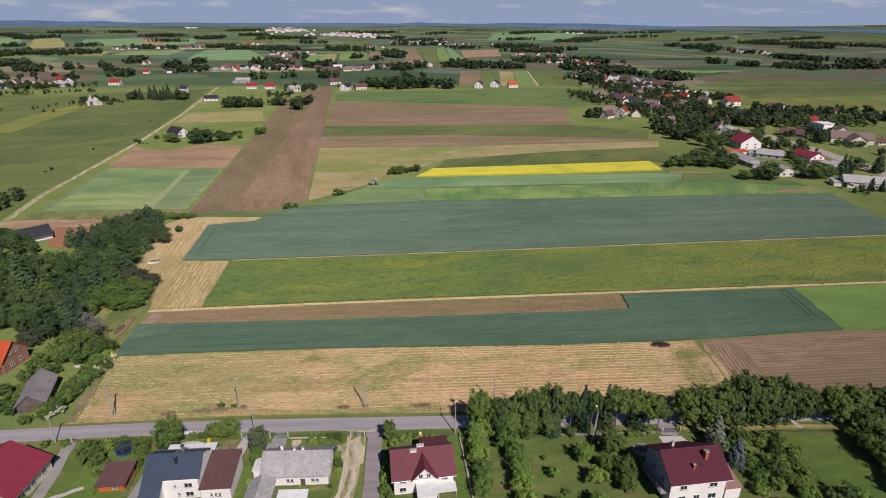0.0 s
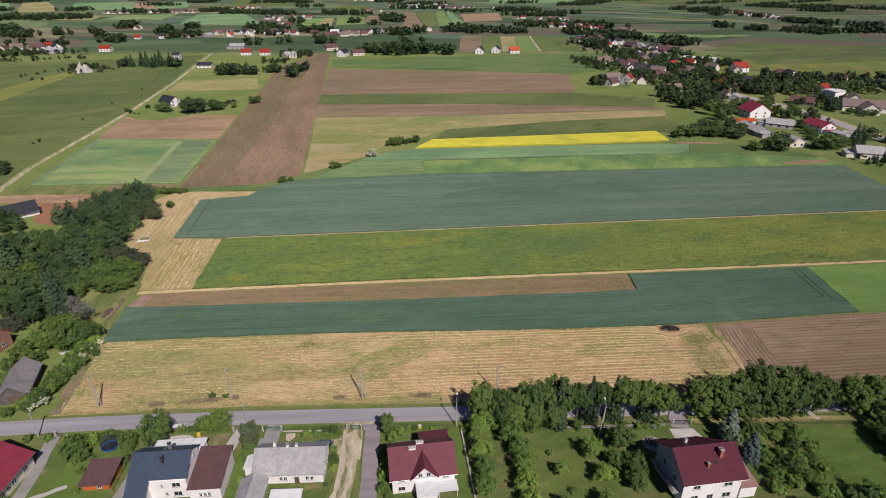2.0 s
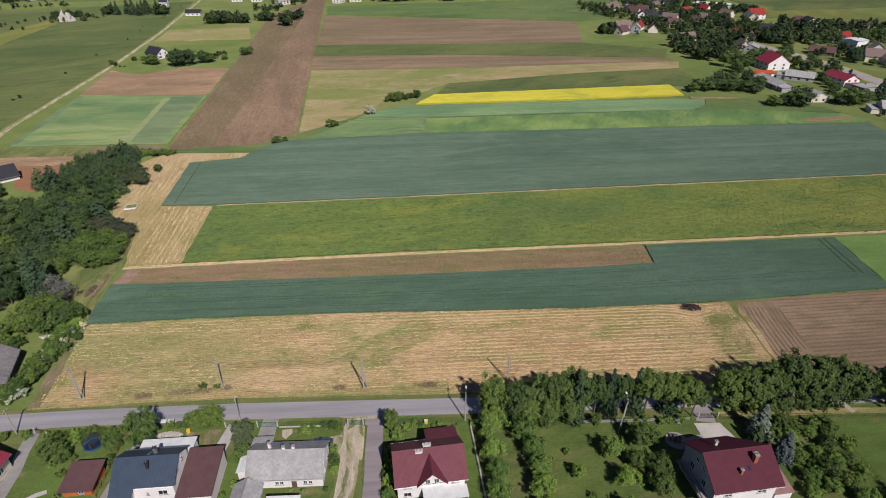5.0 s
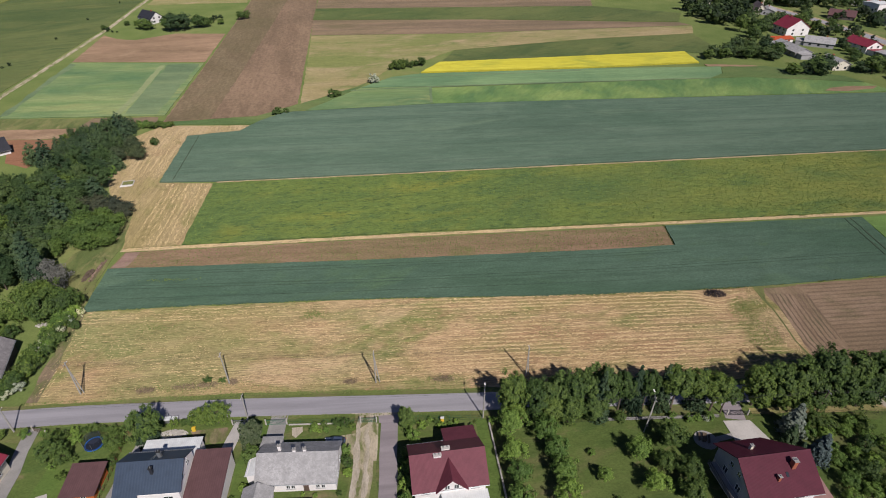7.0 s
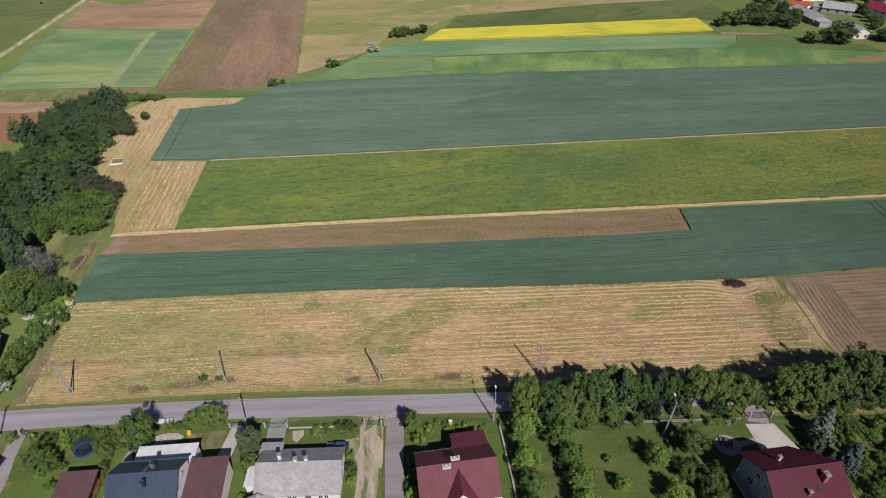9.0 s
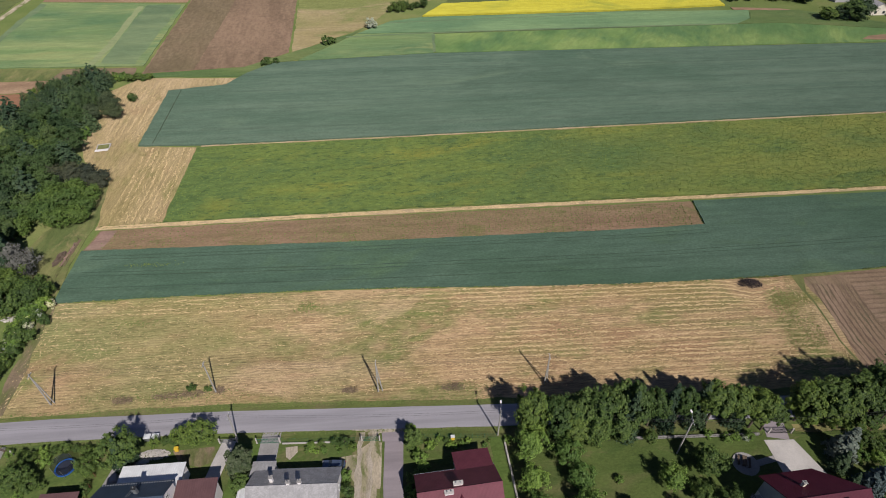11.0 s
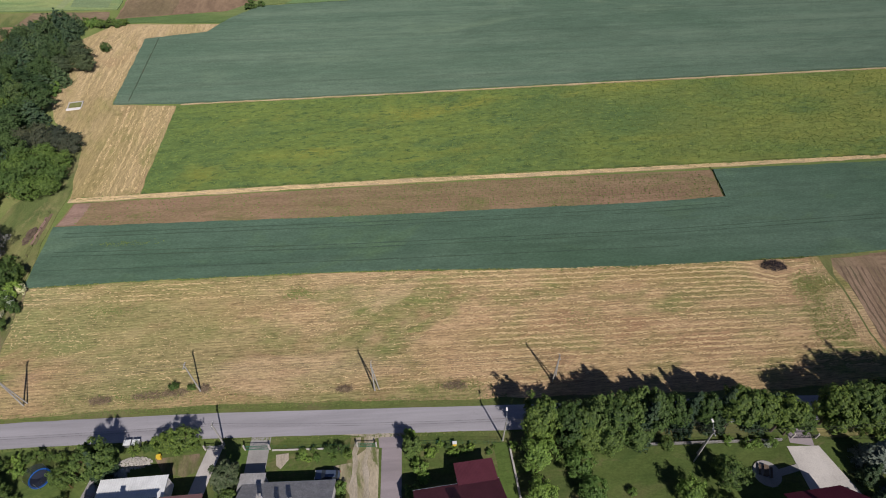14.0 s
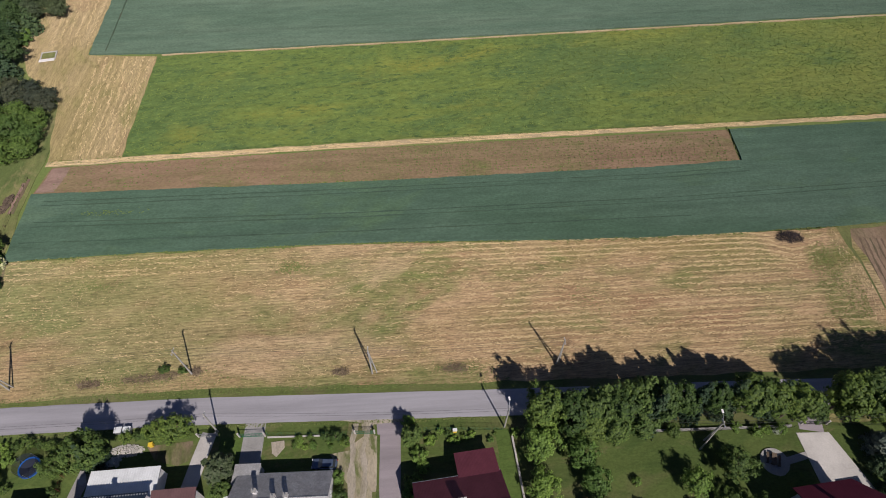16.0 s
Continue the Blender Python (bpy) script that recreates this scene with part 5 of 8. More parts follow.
for x, y, s in ((-6.4, 104.0, 1.25), (-6.6, 100.4, 1.1), (-6.8, 97.0, 1.1), (-6.0, 112.2, 1.25), (-7.1, 114.4, 1.0), (-5.4, 108.2, 1.2), (-6.6, 111.4, 1.05), (-4.8, 106.4, 0.95), (-3.6, 111.0, 0.8), (-1.6, 112.6, 0.55), (-7.4, 102.4, 0.7), (-7.8, 98.6, 0.6), (-7.0, 93.4, 1.0), (-5.6, 91.6, 0.9), (-18.8, 105.6, 0.95), (-19.6, 112.4, 0.95), (-18.0, 111.2, 0.7), (-21.4, 112.6, 0.75),
                (-24.2, 112.6, 0.5), (-26.0, 112.4, 0.45), (-18.2, 102.4, 1.0), (-18.0, 100.2, 0.8), (-37.4, 98.0, 0.7), (-39.0, 95.4, 0.6), (-19.2, 96.0, 0.45), (-23.6, 95.8, 0.4), (-26.0, 96.2, 0.35), (11.4, 111.6, 0.7), (-55, 88, 0.9)):
    plant_tree("garden_bush", (BUSHL + BUSH[:1])[RT.randrange(3)], x, y, s, RT.uniform(0, 360), "fresh green garden bush", "bush", stretch=RT.uniform(0.9, 1.25))
for k in range(30):
    x = RB0.uniform(-4.6, 8.6) if k < 18 else RB0.uniform(-27, -17.6)
    plant_tree("garden_bush", (BUSHL + BUSH[:1])[RB0.randrange(3)], x, (111.4 if k < 18 else 111.9) + RB0.uniform(-1.3, 0.7), RB0.uniform(0.28, 0.6), RB0.uniform(0, 360), "low leafy garden plant beside the fence", "bush", stretch=RB0.uniform(0.7, 1.1))
plant_tree("columnar_tree", ROWL[1], -6.6, 110.6, 0.55, 0, "narrow light green tree at the lane's corner", stretch=1.45)

# the wood beside the hay strip: a closed canopy of broad crowns
RW = random.Random(5)
wood_spots = []
for _ in range(16000):
    y = RW.uniform(176, 303)
    edge = float(np.interp(y, (176, 186, 206, 211, 219, 226, 236, 246, 256, 264, 276, 290, 303), (-122, -116, -118, -124, -125, -121, -126, -130, -124, -133, -133, -136, -140)))
    far = float(np.interp(y, (176, 200, 235, 243, 250, 262, 272, 284, 303), (-165, -200, -205, -200, -162, -160, -162, -166, -158)))
    x = RW.uniform(far, edge)
    s = RW.uniform(0.72, 1.12) * float(np.interp(y, (245, 262, 292, 300), (1.0, 0.84, 0.8, 0.7)))
    if -204 < x < -176 and 240 < y < 312:
        continue
    if x < -150 and y > 222:
        s *= 0.62
    if x < -153 and 238 < y < 262:
        continue
    if all((x - a) ** 2 + (y - b) ** 2 > (3.05 * (s + c)) ** 2 for a, b, c in wood_spots):
        wood_spots.append((x, y, s))
for x, y, s in wood_spots:
    q = RW.random()
    clump = noise.noise(Vector((x * 0.04, y * 0.04, 7)))
    pines = 0.6 if y > 264 else 0.35 if y > 250 else 0.05
    if q < pines + 0.22 * max(0, clump):
        plant_tree("wood_spruce", FIR[RW.randrange(3)], x, y, s * 1.28, RW.uniform(0, 360), "dark spruce in a mixed wood", group="mixed wood", stretch=RW.uniform(0.75, 1.15))
    elif 200 < y < 262 and q < 0.8 + 0.2 * clump:
        plant_tree("wood_tree", SOFT[RW.randrange(4)], x, y, s * 1.02, RW.uniform(0, 360), "soft grey-green tree in a mixed wood", group="mixed wood", stretch=RW.uniform(0.85, 1.2))
    elif q < 0.9 + 0.2 * clump:
        plant_tree("wood_tree", WOOD[RW.randrange(5)], x, y, s, RW.uniform(0, 360), "dark green broad-leaved tree in a mixed wood", group="mixed wood", stretch=RW.uniform(0.85, 1.3))
    else:
        plant_tree("wood_tree", WOODL[RW.randrange(3)], x, y, s * 0.9, RW.uniform(0, 360), "fresh green broad-leaved tree in a mixed wood", group="mixed wood", stretch=RW.uniform(0.8, 1.05))
# bright young trees at the wood's corner
for x, y, s in ((-103.6, 190.4, 0.78), (-108.4, 188.2, 0.86), (-112.6, 191.6, 0.95), (-104.6, 195.8, 0.8), (-109.6, 197.6, 0.95), (-115.2, 198.0, 0.95), (-105.2, 202.6, 0.72), (-110.2, 204.2, 0.85), (-118.8, 192.0, 0.9), (-117.4, 204.0, 0.9), (-123.2, 198.0, 0.85), (-116.6, 185.4, 0.7), (-122.8, 188.0, 0.75)):
    plant_tree("wood_tree", LIME[RW.randrange(2)], x, y, s, RW.uniform(0, 360), "bright green young tree at the wood's edge", group="mixed wood", stretch=RW.uniform(0.8, 1.0))
# dark purplish shrubs behind them
for x, y, s in ((-106.4, 210.6, 0.78), (-110.6, 214.2, 0.85), (-113.4, 209.4, 0.8), (-116.6, 214.6, 0.9), (-120.4, 211.0, 0.85), (-123.4, 216.4, 0.85), (-107.8, 216.6, 0.55), (-114.2, 219.6, 0.65), (-119.6, 220.0, 0.7)):
    plant_tree("wood_tree", PURPLE[RW.randrange(2)], x, y, s, RW.uniform(0, 360), "dark purplish tree at the wood's edge", group="mixed wood", stretch=RW.uniform(0.65, 0.8))
# a dull green round tree and low shrubs at the far end
for x, y, s in ((-122.2, 262.6, 0.86), (-126.0, 268.6, 0.95), (-129.6, 261.8, 0.85), (-128.8, 274.4, 0.8)):
    plant_tree("wood_tree", GREYG[RW.randrange(2)], x, y, s, RW.uniform(0, 360), "broad dull green tree at the wood's edge", group="mixed wood", stretch=0.9)
for k in range(15):
    plant_tree("wood_bush", (BUSH + BUSHL)[RW.randrange(5)], -146 + k * 1.65 + RW.uniform(-0.6, 0.6), 301.5 + RW.uniform(-2.2, 1.6), RW.uniform(1.3, 2.1), RW.uniform(0, 360), "low green shrub at the wood's far end", "bush", stretch=RW.uniform(0.8, 1.1))
for x, y, s in ((-165.0, 261.0, 1.25), (-161.0, 263.4, 1.3), (-158.6, 258.4, 1.2)):
    plant_tree("wood_spruce", FIR[RW.randrange(3)], x, y, s * 0.9, RW.uniform(0, 360), "bushy spruce beside the orange plot", stretch=0.95)
plant_tree("grey_tree", GREY_TREE, -107.4, 167.0, 1.15, 0, "grey half-bare tree at the wood's edge", stretch=0.85)
for x, y, s, st in ((-111.2, 167.8, 1.55, 1.12), (-118.0, 174.6, 1.4, 0.95), (-148.4, 200.7, 1.9, 0.95), (-153.0, 205.0, 1.7, 0.9)):
    plant_tree("wood_spruce", SPRUCE[RW.randrange(3)], x, y, s, RW.uniform(0, 360), "tall dark spruce at the wood's edge", stretch=st)
for x, y, s in ((-121.6, 167.4, 0.85), (-124.4, 172.4, 0.9), (-128.6, 176.4, 0.9), (-120.4, 180.4, 0.85), (-131.6, 181.0, 0.95), (-133.0, 173.0, 0.8)):
    plant_tree("wood_tree", SOFT[RW.randrange(4)], x, y, s, RW.uniform(0, 360), "soft grey-green tree at the wood's edge", group="mixed wood", stretch=RW.uniform(0.95, 1.15))
for x, y, s in ((-186.0, 261.0, 0.72), (-192.6, 262.0, 0.85), (-181.4, 256.0, 0.62), (-183.4, 249.7, 0.8), (-189.4, 255.0, 0.85), (-198.4, 263.0, 0.95), (-197.0, 256.0, 0.7), (-177.0, 251.0, 0.6), (-190.0, 246.0, 0.75), (-202.6, 272.0, 0.7), (-204.0, 262.0, 0.75)):
    plant_tree("wood_tree", (SOFT + WOOD[:2])[RW.randrange(6)], x, y, s, RW.uniform(0, 360), "leafy green tree before the low house", group="mixed wood", stretch=RW.uniform(0.85, 1.1))
for x, y, s in ((-124.4, 163.6, 0.75), (-127.6, 166.4, 0.75)):
    plant_tree("wood_tree", PURPLE[RW.randrange(2)], x, y, s, RW.uniform(0, 360), "dark purplish tree at the wood's edge", group="mixed wood", stretch=0.8)
for x, y, s in ((-102.4, 152.6, 1.15), (-107.4, 153.6, 1.2), (-104.0, 157.6, 1.1), (-99.0, 156.2, 0.95), (-108.8, 158.6, 1.05), (-97.6, 158.6, 0.6)):
    plant_tree("garden_tree", BROAD[RW.randrange(2)], x, y, s, RW.uniform(0, 360), "broad green tree at the field's corner", stretch=1.15)
for x, y, s in ((-113.4, 150.6, 0.9), (-110.2, 146.4, 0.7)):
    plant_tree("garden_tree", ROUND[RW.randrange(3)], x, y, s, RW.uniform(0, 360), "leafy green tree beside the barn", stretch=0.85)
for x, y, s in ((-97.9, 139.4, 0.9), (-98.4, 144.0, 1.0), (-98.6, 148.6, 1.0), (-98.9, 152.4, 1.0), (-99.4, 141.5, 0.9), (-98.2, 146.6, 1.0), (-97.6, 150.6, 1.0), (-96.6, 154.2, 0.9), (-99.2, 137.4, 0.8), (-96.8, 126.4, 1.0), (-98.6, 124.6, 0.8)):
    plant_tree("elder_bush", ELDER[RW.randrange(2)], x + 2.2, y, s, RW.uniform(0, 360), "elder bush covered in cream blossom", "bush", group="flowering elder bushes")
for x, y, s in ((-97.8, 128.8, 1.3), (-98.4, 132.2, 1.5), (-97.6, 135.6, 1.4), (-97.0, 139.4, 1.4), (-96.0, 143.6, 1.3), (-95.6, 148.4, 1.2), (-100.4, 158.0, 1.4), (-103.8, 163.2, 1.3), (-100.6, 128.0, 1.4), (-103.6, 122.8, 1.2), (-110.5, 128.0, 1.5), (-113.0, 132.0, 1.7), (-116.0, 128.0, 1.7),
                (-112.4, 137.4, 1.6), (-115.0, 142.0, 1.9), (-110.0, 146.0, 1.6), (-117.0, 148.0, 1.7)):
    plant_tree("hedge_bush", BUSH[RW.randrange(3)], x + 2.4, y, s, RW.uniform(0, 360), "dark green hedge bush beside the hay field", "bush", group="field hedge")
for x, y, s in ((-52.6, 127.0, 0.8), (-49.0, 126.6, 0.7), (-121.2, 279.2, 1.7), (-48.0, 344.0, 2.2), (-45.6, 345.8, 1.8), (-73.0, 318.0, 1.8), (-69.5, 319.0, 1.3), (-74.8, 317.0, 1.4)):
    plant_tree("field_bush", BUSH[RW.randrange(3)], x, y, s, RW.uniform(0, 360), "lone green bush on a field balk", "bush")
RB = random.Random(23)
for k in range(34):
    f = k / 33
    x, y = -97.8 + 1.6 * math.sin(f * 5) * 0.4 + RB.uniform(-1.3, 1.3) + 2.0 * f, 124.0 + 31.0 * f + RB.uniform(-0.6, 0.6)
    plant_tree("hedge_bush", (BUSH + BUSHL[:1])[RB.randrange(4)], x, y, RB.uniform(1.25, 1.9), RB.uniform(0, 360), "dark green hedge bush beside the hay field", "bush", group="field hedge", stretch=RB.uniform(0.8, 1.1))
for x, y, s in ((-112.6, 141.6, 0.62), (-110.4, 128.6, 0.6), (-107.4, 126.4, 0.5), (-114.6, 135.6, 0.7)):
    plant_tree("garden_tree", ROUND[RB.randrange(3)], x, y, s, RB.uniform(0, 360), "leafy green tree beside the barn", stretch=0.85)
plant_tree("field_bush", ELDER[1], -26.2, 369.0, 2.2, 0, "broad elder bush in blossom on a field balk", "bush")
for x, y, s in ((-126.5, 246.0, 1.6), (-129.6, 247.6, 1.9), (-131.0, 244.4, 1.7), (-128.6, 250.2, 1.6)):
    plant_tree("wood_bush", BUSHL[RW.randrange(2)], x, y, s, RW.uniform(0, 360), "light green shrub at the wood's edge", "bush")
for k in range(11):
    plant_tree("balk_tree", ROUND[RW.randrange(3)], -17 + k * 2.1 + RW.uniform(-1, 1), 396 + k * 1.1 + RW.uniform(-2.5, 2.5), RW.uniform(0.55, 0.95), RW.uniform(0, 360), "dark bushy tree in a clump between fields", group="balk clump")


# leafy trees and bushes round the village and the farm: x, y, spread, height
YARD = [broadleaf(180 + k, 10.0, 4.4, 56, 16, 0.55, M_LEAF if k % 2 else M_LEAF_D, "round", 0.04, 0.24) for k in range(4)]


def yard_trees(spots):
    """Leafy trees and bushes round the farm buildings: x, y, spread, height."""
    for x, y, w, h in spots:
        m = YARD[RW.randrange(4)]
        plant_tree("village_tree", m, x, y, w / 8.8, RW.uniform(0, 360), "rounded leafy green tree among the farm buildings", group="village trees", stretch=h / 10.0 / (w / 8.8))


# round the lone farmhouse
yard_trees((
    (-222, 526, 13, 9), (-216, 523, 11, 8), (-192, 516, 16, 15), (-186, 519, 14, 14), (-198, 518, 13, 13), (-177, 527, 12, 11),
    (-172, 530, 10, 9), (-150, 556, 8, 8), (-146, 560, 7, 8), (-163, 540, 6, 4), (-240, 540, 5, 4), (-252, 525, 5, 4),
))
# hedge and round bushes at the field corner
yard_trees((
    (233, 372, 12, 7), (240, 372, 10, 8), (246, 371, 15, 12), (252, 374, 15, 13), (249, 368, 12, 10), (196, 410, 9, 7),
    (202, 415, 10, 9), (207, 411, 10, 8), (212, 416, 11, 10), (218, 412, 11, 9), (223, 409, 10, 9), (228, 413, 11, 10),
    (234, 407, 11, 9), (239, 404, 10, 8), (244, 411, 11, 11), (238, 416, 11, 11), (230, 422, 12, 12), (221, 423, 12, 12),
    (250, 420, 9, 9),
))
# between the sheds
yard_trees((
    (284, 372, 14, 12), (292, 373, 12, 11), (278, 374, 10, 8), (300, 378, 10, 9), (336, 398, 12, 10), (326, 392, 10, 8),
    (246, 430, 10, 12), (302, 425, 7, 7), (307, 436, 7, 8), (300, 415, 8, 6), (296, 404, 8, 6), (290, 398, 7, 5),
))
# behind the red-roofed house
yard_trees((
    (330, 452, 8, 9), (325, 470, 8, 10), (315, 482, 9, 11), (335, 492, 9, 10), (330, 520, 11, 12), (322, 508, 11, 12),
    (312, 500, 12, 13), (300, 505, 12, 13), (288, 500, 12, 13), (276, 486, 12, 12), (266, 476, 12, 12), (256, 466, 10, 11),
    (250, 452, 10, 11), (272, 500, 12, 14), (258, 488, 12, 14),
))
# across the main road
yard_trees((
    (378, 498, 10, 8), (386, 488, 9, 6), (384, 506, 9, 11), (394, 520, 9, 10), (392, 478, 8, 6), (402, 480, 8, 6),
))
for x, y, h in ((312, 383, 15), (318, 386, 13), (342, 388, 14), (348, 392, 12), (300, 340, 9), (306, 338, 8), (292, 337, 6), (286, 336, 5), (-352, 812, 19), (-342, 806, 15), (-362, 820, 18), (-372, 812, 16), (-380, 818, 14), (-336, 816, 21), (-326, 822, 17), (-345, 824, 16)):
    plant_tree("village_spruce", WSPRUCE[RW.randrange(3)], x, y, h / 11.0 * 1.15, RW.uniform(0, 360), "dark pointed spruce beside the farm buildings", group="village trees", stretch=0.9)


# ---- distant woods and hedges, too many to count ----
def low_crown(seed, h, rx, n, size, conic=False):
    rng = np.random.default_rng(seed)
    c, r = crown_shape(rng, n, rx, h * 0.42, h * 0.55, "tall" if conic else "round")
    if conic:
        c[:, :2] *= np.clip(1.15 - c[:, 2:] / h, 0.08, 1)
    return leaf_quads(rng, c, r * 1.25, 10, size, loose=0.25)


LOW = [low_crown(200 + k, 9.5, 4.4, 11, 1.15) for k in range(6)] + [low_crown(210, 10.5, 3.2, 11, 1.0, True)]
LOW_FAR = [low_crown(220 + k, 9.0, 4.8, 7, 2.0, k == 6)[::2] for k in range(7)]


def far_wood(name, spots, label, seed, material, coarse=False, category="woods"):
    """Many distant trees as one mass: spots of (x, y, scale)."""
    r = random.Random(seed)
    out = []
    for x, y, s in spots:
        q = (LOW_FAR if coarse else LOW)[r.randrange(7)]
        a = r.uniform(0, math.tau)
        ca, sa = math.cos(a) * s, math.sin(a) * s
        rot = np.array(((ca, -sa, 0), (sa, ca, 0), (0, 0, s * r.uniform(0.85, 1.15))))
        out.append(q @ rot.T + (x, y, H(x, y) - 0.4))
    return tagged(new(name, quads_mesh(name, np.concatenate(out), material)), label, category, kind="stuff")


def blob(cx, cy, rx, ry, n, s, seed, turn=0.0):
    """Spots in an uneven oval."""
    r = random.Random(seed)
    c, w = math.cos(radians(turn)), math.sin(radians(turn))
    out = []
    for _ in range(n):
        a, d = r.uniform(0, math.tau), math.sqrt(r.random()) * r.uniform(0.7, 1.1)
        u, v = math.cos(a) * d * rx, math.sin(a) * d * ry
        out.append((cx + u * c - v * w, cy + u * w + v * c, s * r.uniform(0.65, 1.2)))
    return out


def line(a, b, n, s, seed, spread=4.0):
    r = random.Random(seed)
    return [(a[0] + (b[0] - a[0]) * t + r.uniform(-spread, spread), a[1] + (b[1] - a[1]) * t + r.uniform(-spread, spread), s * r.uniform(0.55, 1.2)) for t in (r.random() for _ in range(n))]


# sites of the far hamlets' houses: centre, half length, half depth, turn, number
rh = random.Random(19)
HAMLET = [(348, 1042), (383, 1092), (304, 801), (335, 838), (392, 949), (395, 910), (431, 950), (387, 801), (354, 784), (261, 654), (224, 643), (311, 560), (418, 736), (458, 700), (367, 1166), (364, 1239),
          (396, 760), (300, 690), (330, 700), (365, 690), (350, 735), (290, 735), (385, 650), (500, 660), (275, 600), (340, 600), (520, 625)]
for cx, cy, rx, ry, turn, n in (
    (-941, 2016, 38, 38, 33, 7), (-857, 2076, 33, 32, -1, 5), (-743, 2059, 40, 39, 32, 11), (-600, 1378, 10, 15, 47, 2), (-597, 2287, 61, 28, 18, 8), (-325, 1785, 151, 87, 81, 12), (-365, 1281, 40, 25, 11, 10), (-281, 1292, 26, 25, 31, 7),
    (-302, 1481, 17, 27, 7, 4), (-162, 1232, 11, 12, -1, 3), (-119, 1256, 37, 24, 41, 9), (-71, 1307, 25, 20, 1, 5), (29, 2588, 135, 162, 24, 14), (35, 3077, 152, 38, 18, 8), (-128, 2228, 72, 29, -46, 4), (37, 1351, 34, 15, 28, 3),
    (208, 2380, 91, 62, 2, 14), (396, 2345, 103, 48, -23, 10), (407, 1847, 101, 62, -9, 14), (335, 1531, 92, 54, -41, 12), (442, 1438, 124, 56, -77, 16), (211, 1333, 45, 23, -29, 6), (336, 1121, 30, 22, -42, 8), (386, 1063, 40, 21, -74, 7),
    (413, 991, 38, 19, -64, 10), (284, 812, 38, 16, -71, 7), (300, 745, 22, 14, -70, 6), (353, 886, 24, 16, -65, 5), (249, 662, 23, 9, -47, 5), (1100, 2117, 94, 27, -68, 9), (1125, 1926, 79, 27, -71, 14), (1159, 1750, 93, 35, -69, 16),
    (1212, 1528, 55, 28, -1, 6), (1648, 2791, 113, 26, 11, 6), (2117, 2756, 54, 23, -4, 4), (-676, 1012, 30, 15, -35, 2), (-631, 1046, 57, 26, -39, 4),
):
    ct, st = math.cos(radians(turn)), math.sin(radians(turn))
    tries = got = 0
    while got < 0.9 * n and tries < 900:
        tries += 1
        a, q = rh.uniform(0, math.tau), math.sqrt(rh.random())
        u, v = math.cos(a) * rx * q, math.sin(a) * ry * q
        x, y = cx + u * ct - v * st, cy + u * st + v * ct
        if all((x - p) ** 2 + (y - o) ** 2 > 17 ** 2 for p, o in HAMLET):
            HAMLET.append((x, y))
            got += 1


def clear_of_houses(spots):
    """Leaves out the trees that would stand in or close before a far house."""
    return [t for t in spots if not any(abs(t[0] - p) < 9 and -26 < t[1] - o < 8 for p, o in HAMLET)]


M_FARLEAF = leafy("distant_leaves", (0.03, 0.05, 0.02), (0.042, 0.068, 0.026), (0.062, 0.092, 0.034), 0.15, clump=0.09)
# the wooded village to the right
far_wood("village_wood", clear_of_houses(blob(330, 640, 62, 60, 105, 1.2, 1, -20) + blob(286, 575, 34, 46, 66, 1.15, 2) + blob(262, 530, 22, 26, 36, 1.2, 3) + line((360, 680), (540, 640), 105, 1.2, 4, 22) + blob(370, 600, 26, 26, 42, 1.2, 5) + line((400, 640), (560, 610), 70, 1.2, 6, 16)
         + blob(214, 650, 16, 14, 18, 1.0, 7) + line((245, 815), (270, 830), 26, 0.8, 8, 10) + blob(285, 700, 40, 30, 46, 1.0, 9) + blob(350, 740, 60, 30, 70, 1.1, 10) + blob(268, 760, 30, 40, 30, 0.9, 11) + blob(330, 830, 60, 50, 70, 1.1, 12) + blob(410, 790, 50, 40, 46, 1.1, 13) + blob(375, 900, 60, 50, 60, 1.1, 14)
         + line((290, 350), (300, 255), 16, 0.5, 15, 5) + blob(560, 520, 40, 60, 50, 1.0, 16) + blob(330, 470, 20, 40, 12, 0.8, 17) + blob(395, 530, 40, 30, 22, 0.9, 18) + blob(420, 430, 40, 30, 22, 0.9, 19) + line((310, 330), (370, 300), 14, 0.7, 20, 8)), "dense dark trees between the village houses", 1, M_FARLEAF)
far_wood("village_garden_trees", clear_of_houses(blob(330, 600, 60, 50, 60, 1.0, 51) + blob(410, 600, 50, 26, 40, 1.0, 52) + blob(470, 600, 50, 24, 40, 1.05, 53) + blob(290, 640, 40, 40, 40, 1.0, 54) + blob(262, 552, 26, 34, 26, 0.9, 55) + blob(330, 780, 90, 80, 60, 0.85, 56) + blob(240, 640, 40, 14, 12, 0.6, 57)),
         "lighter leafy trees in the village gardens", 6, M_LEAF_D)
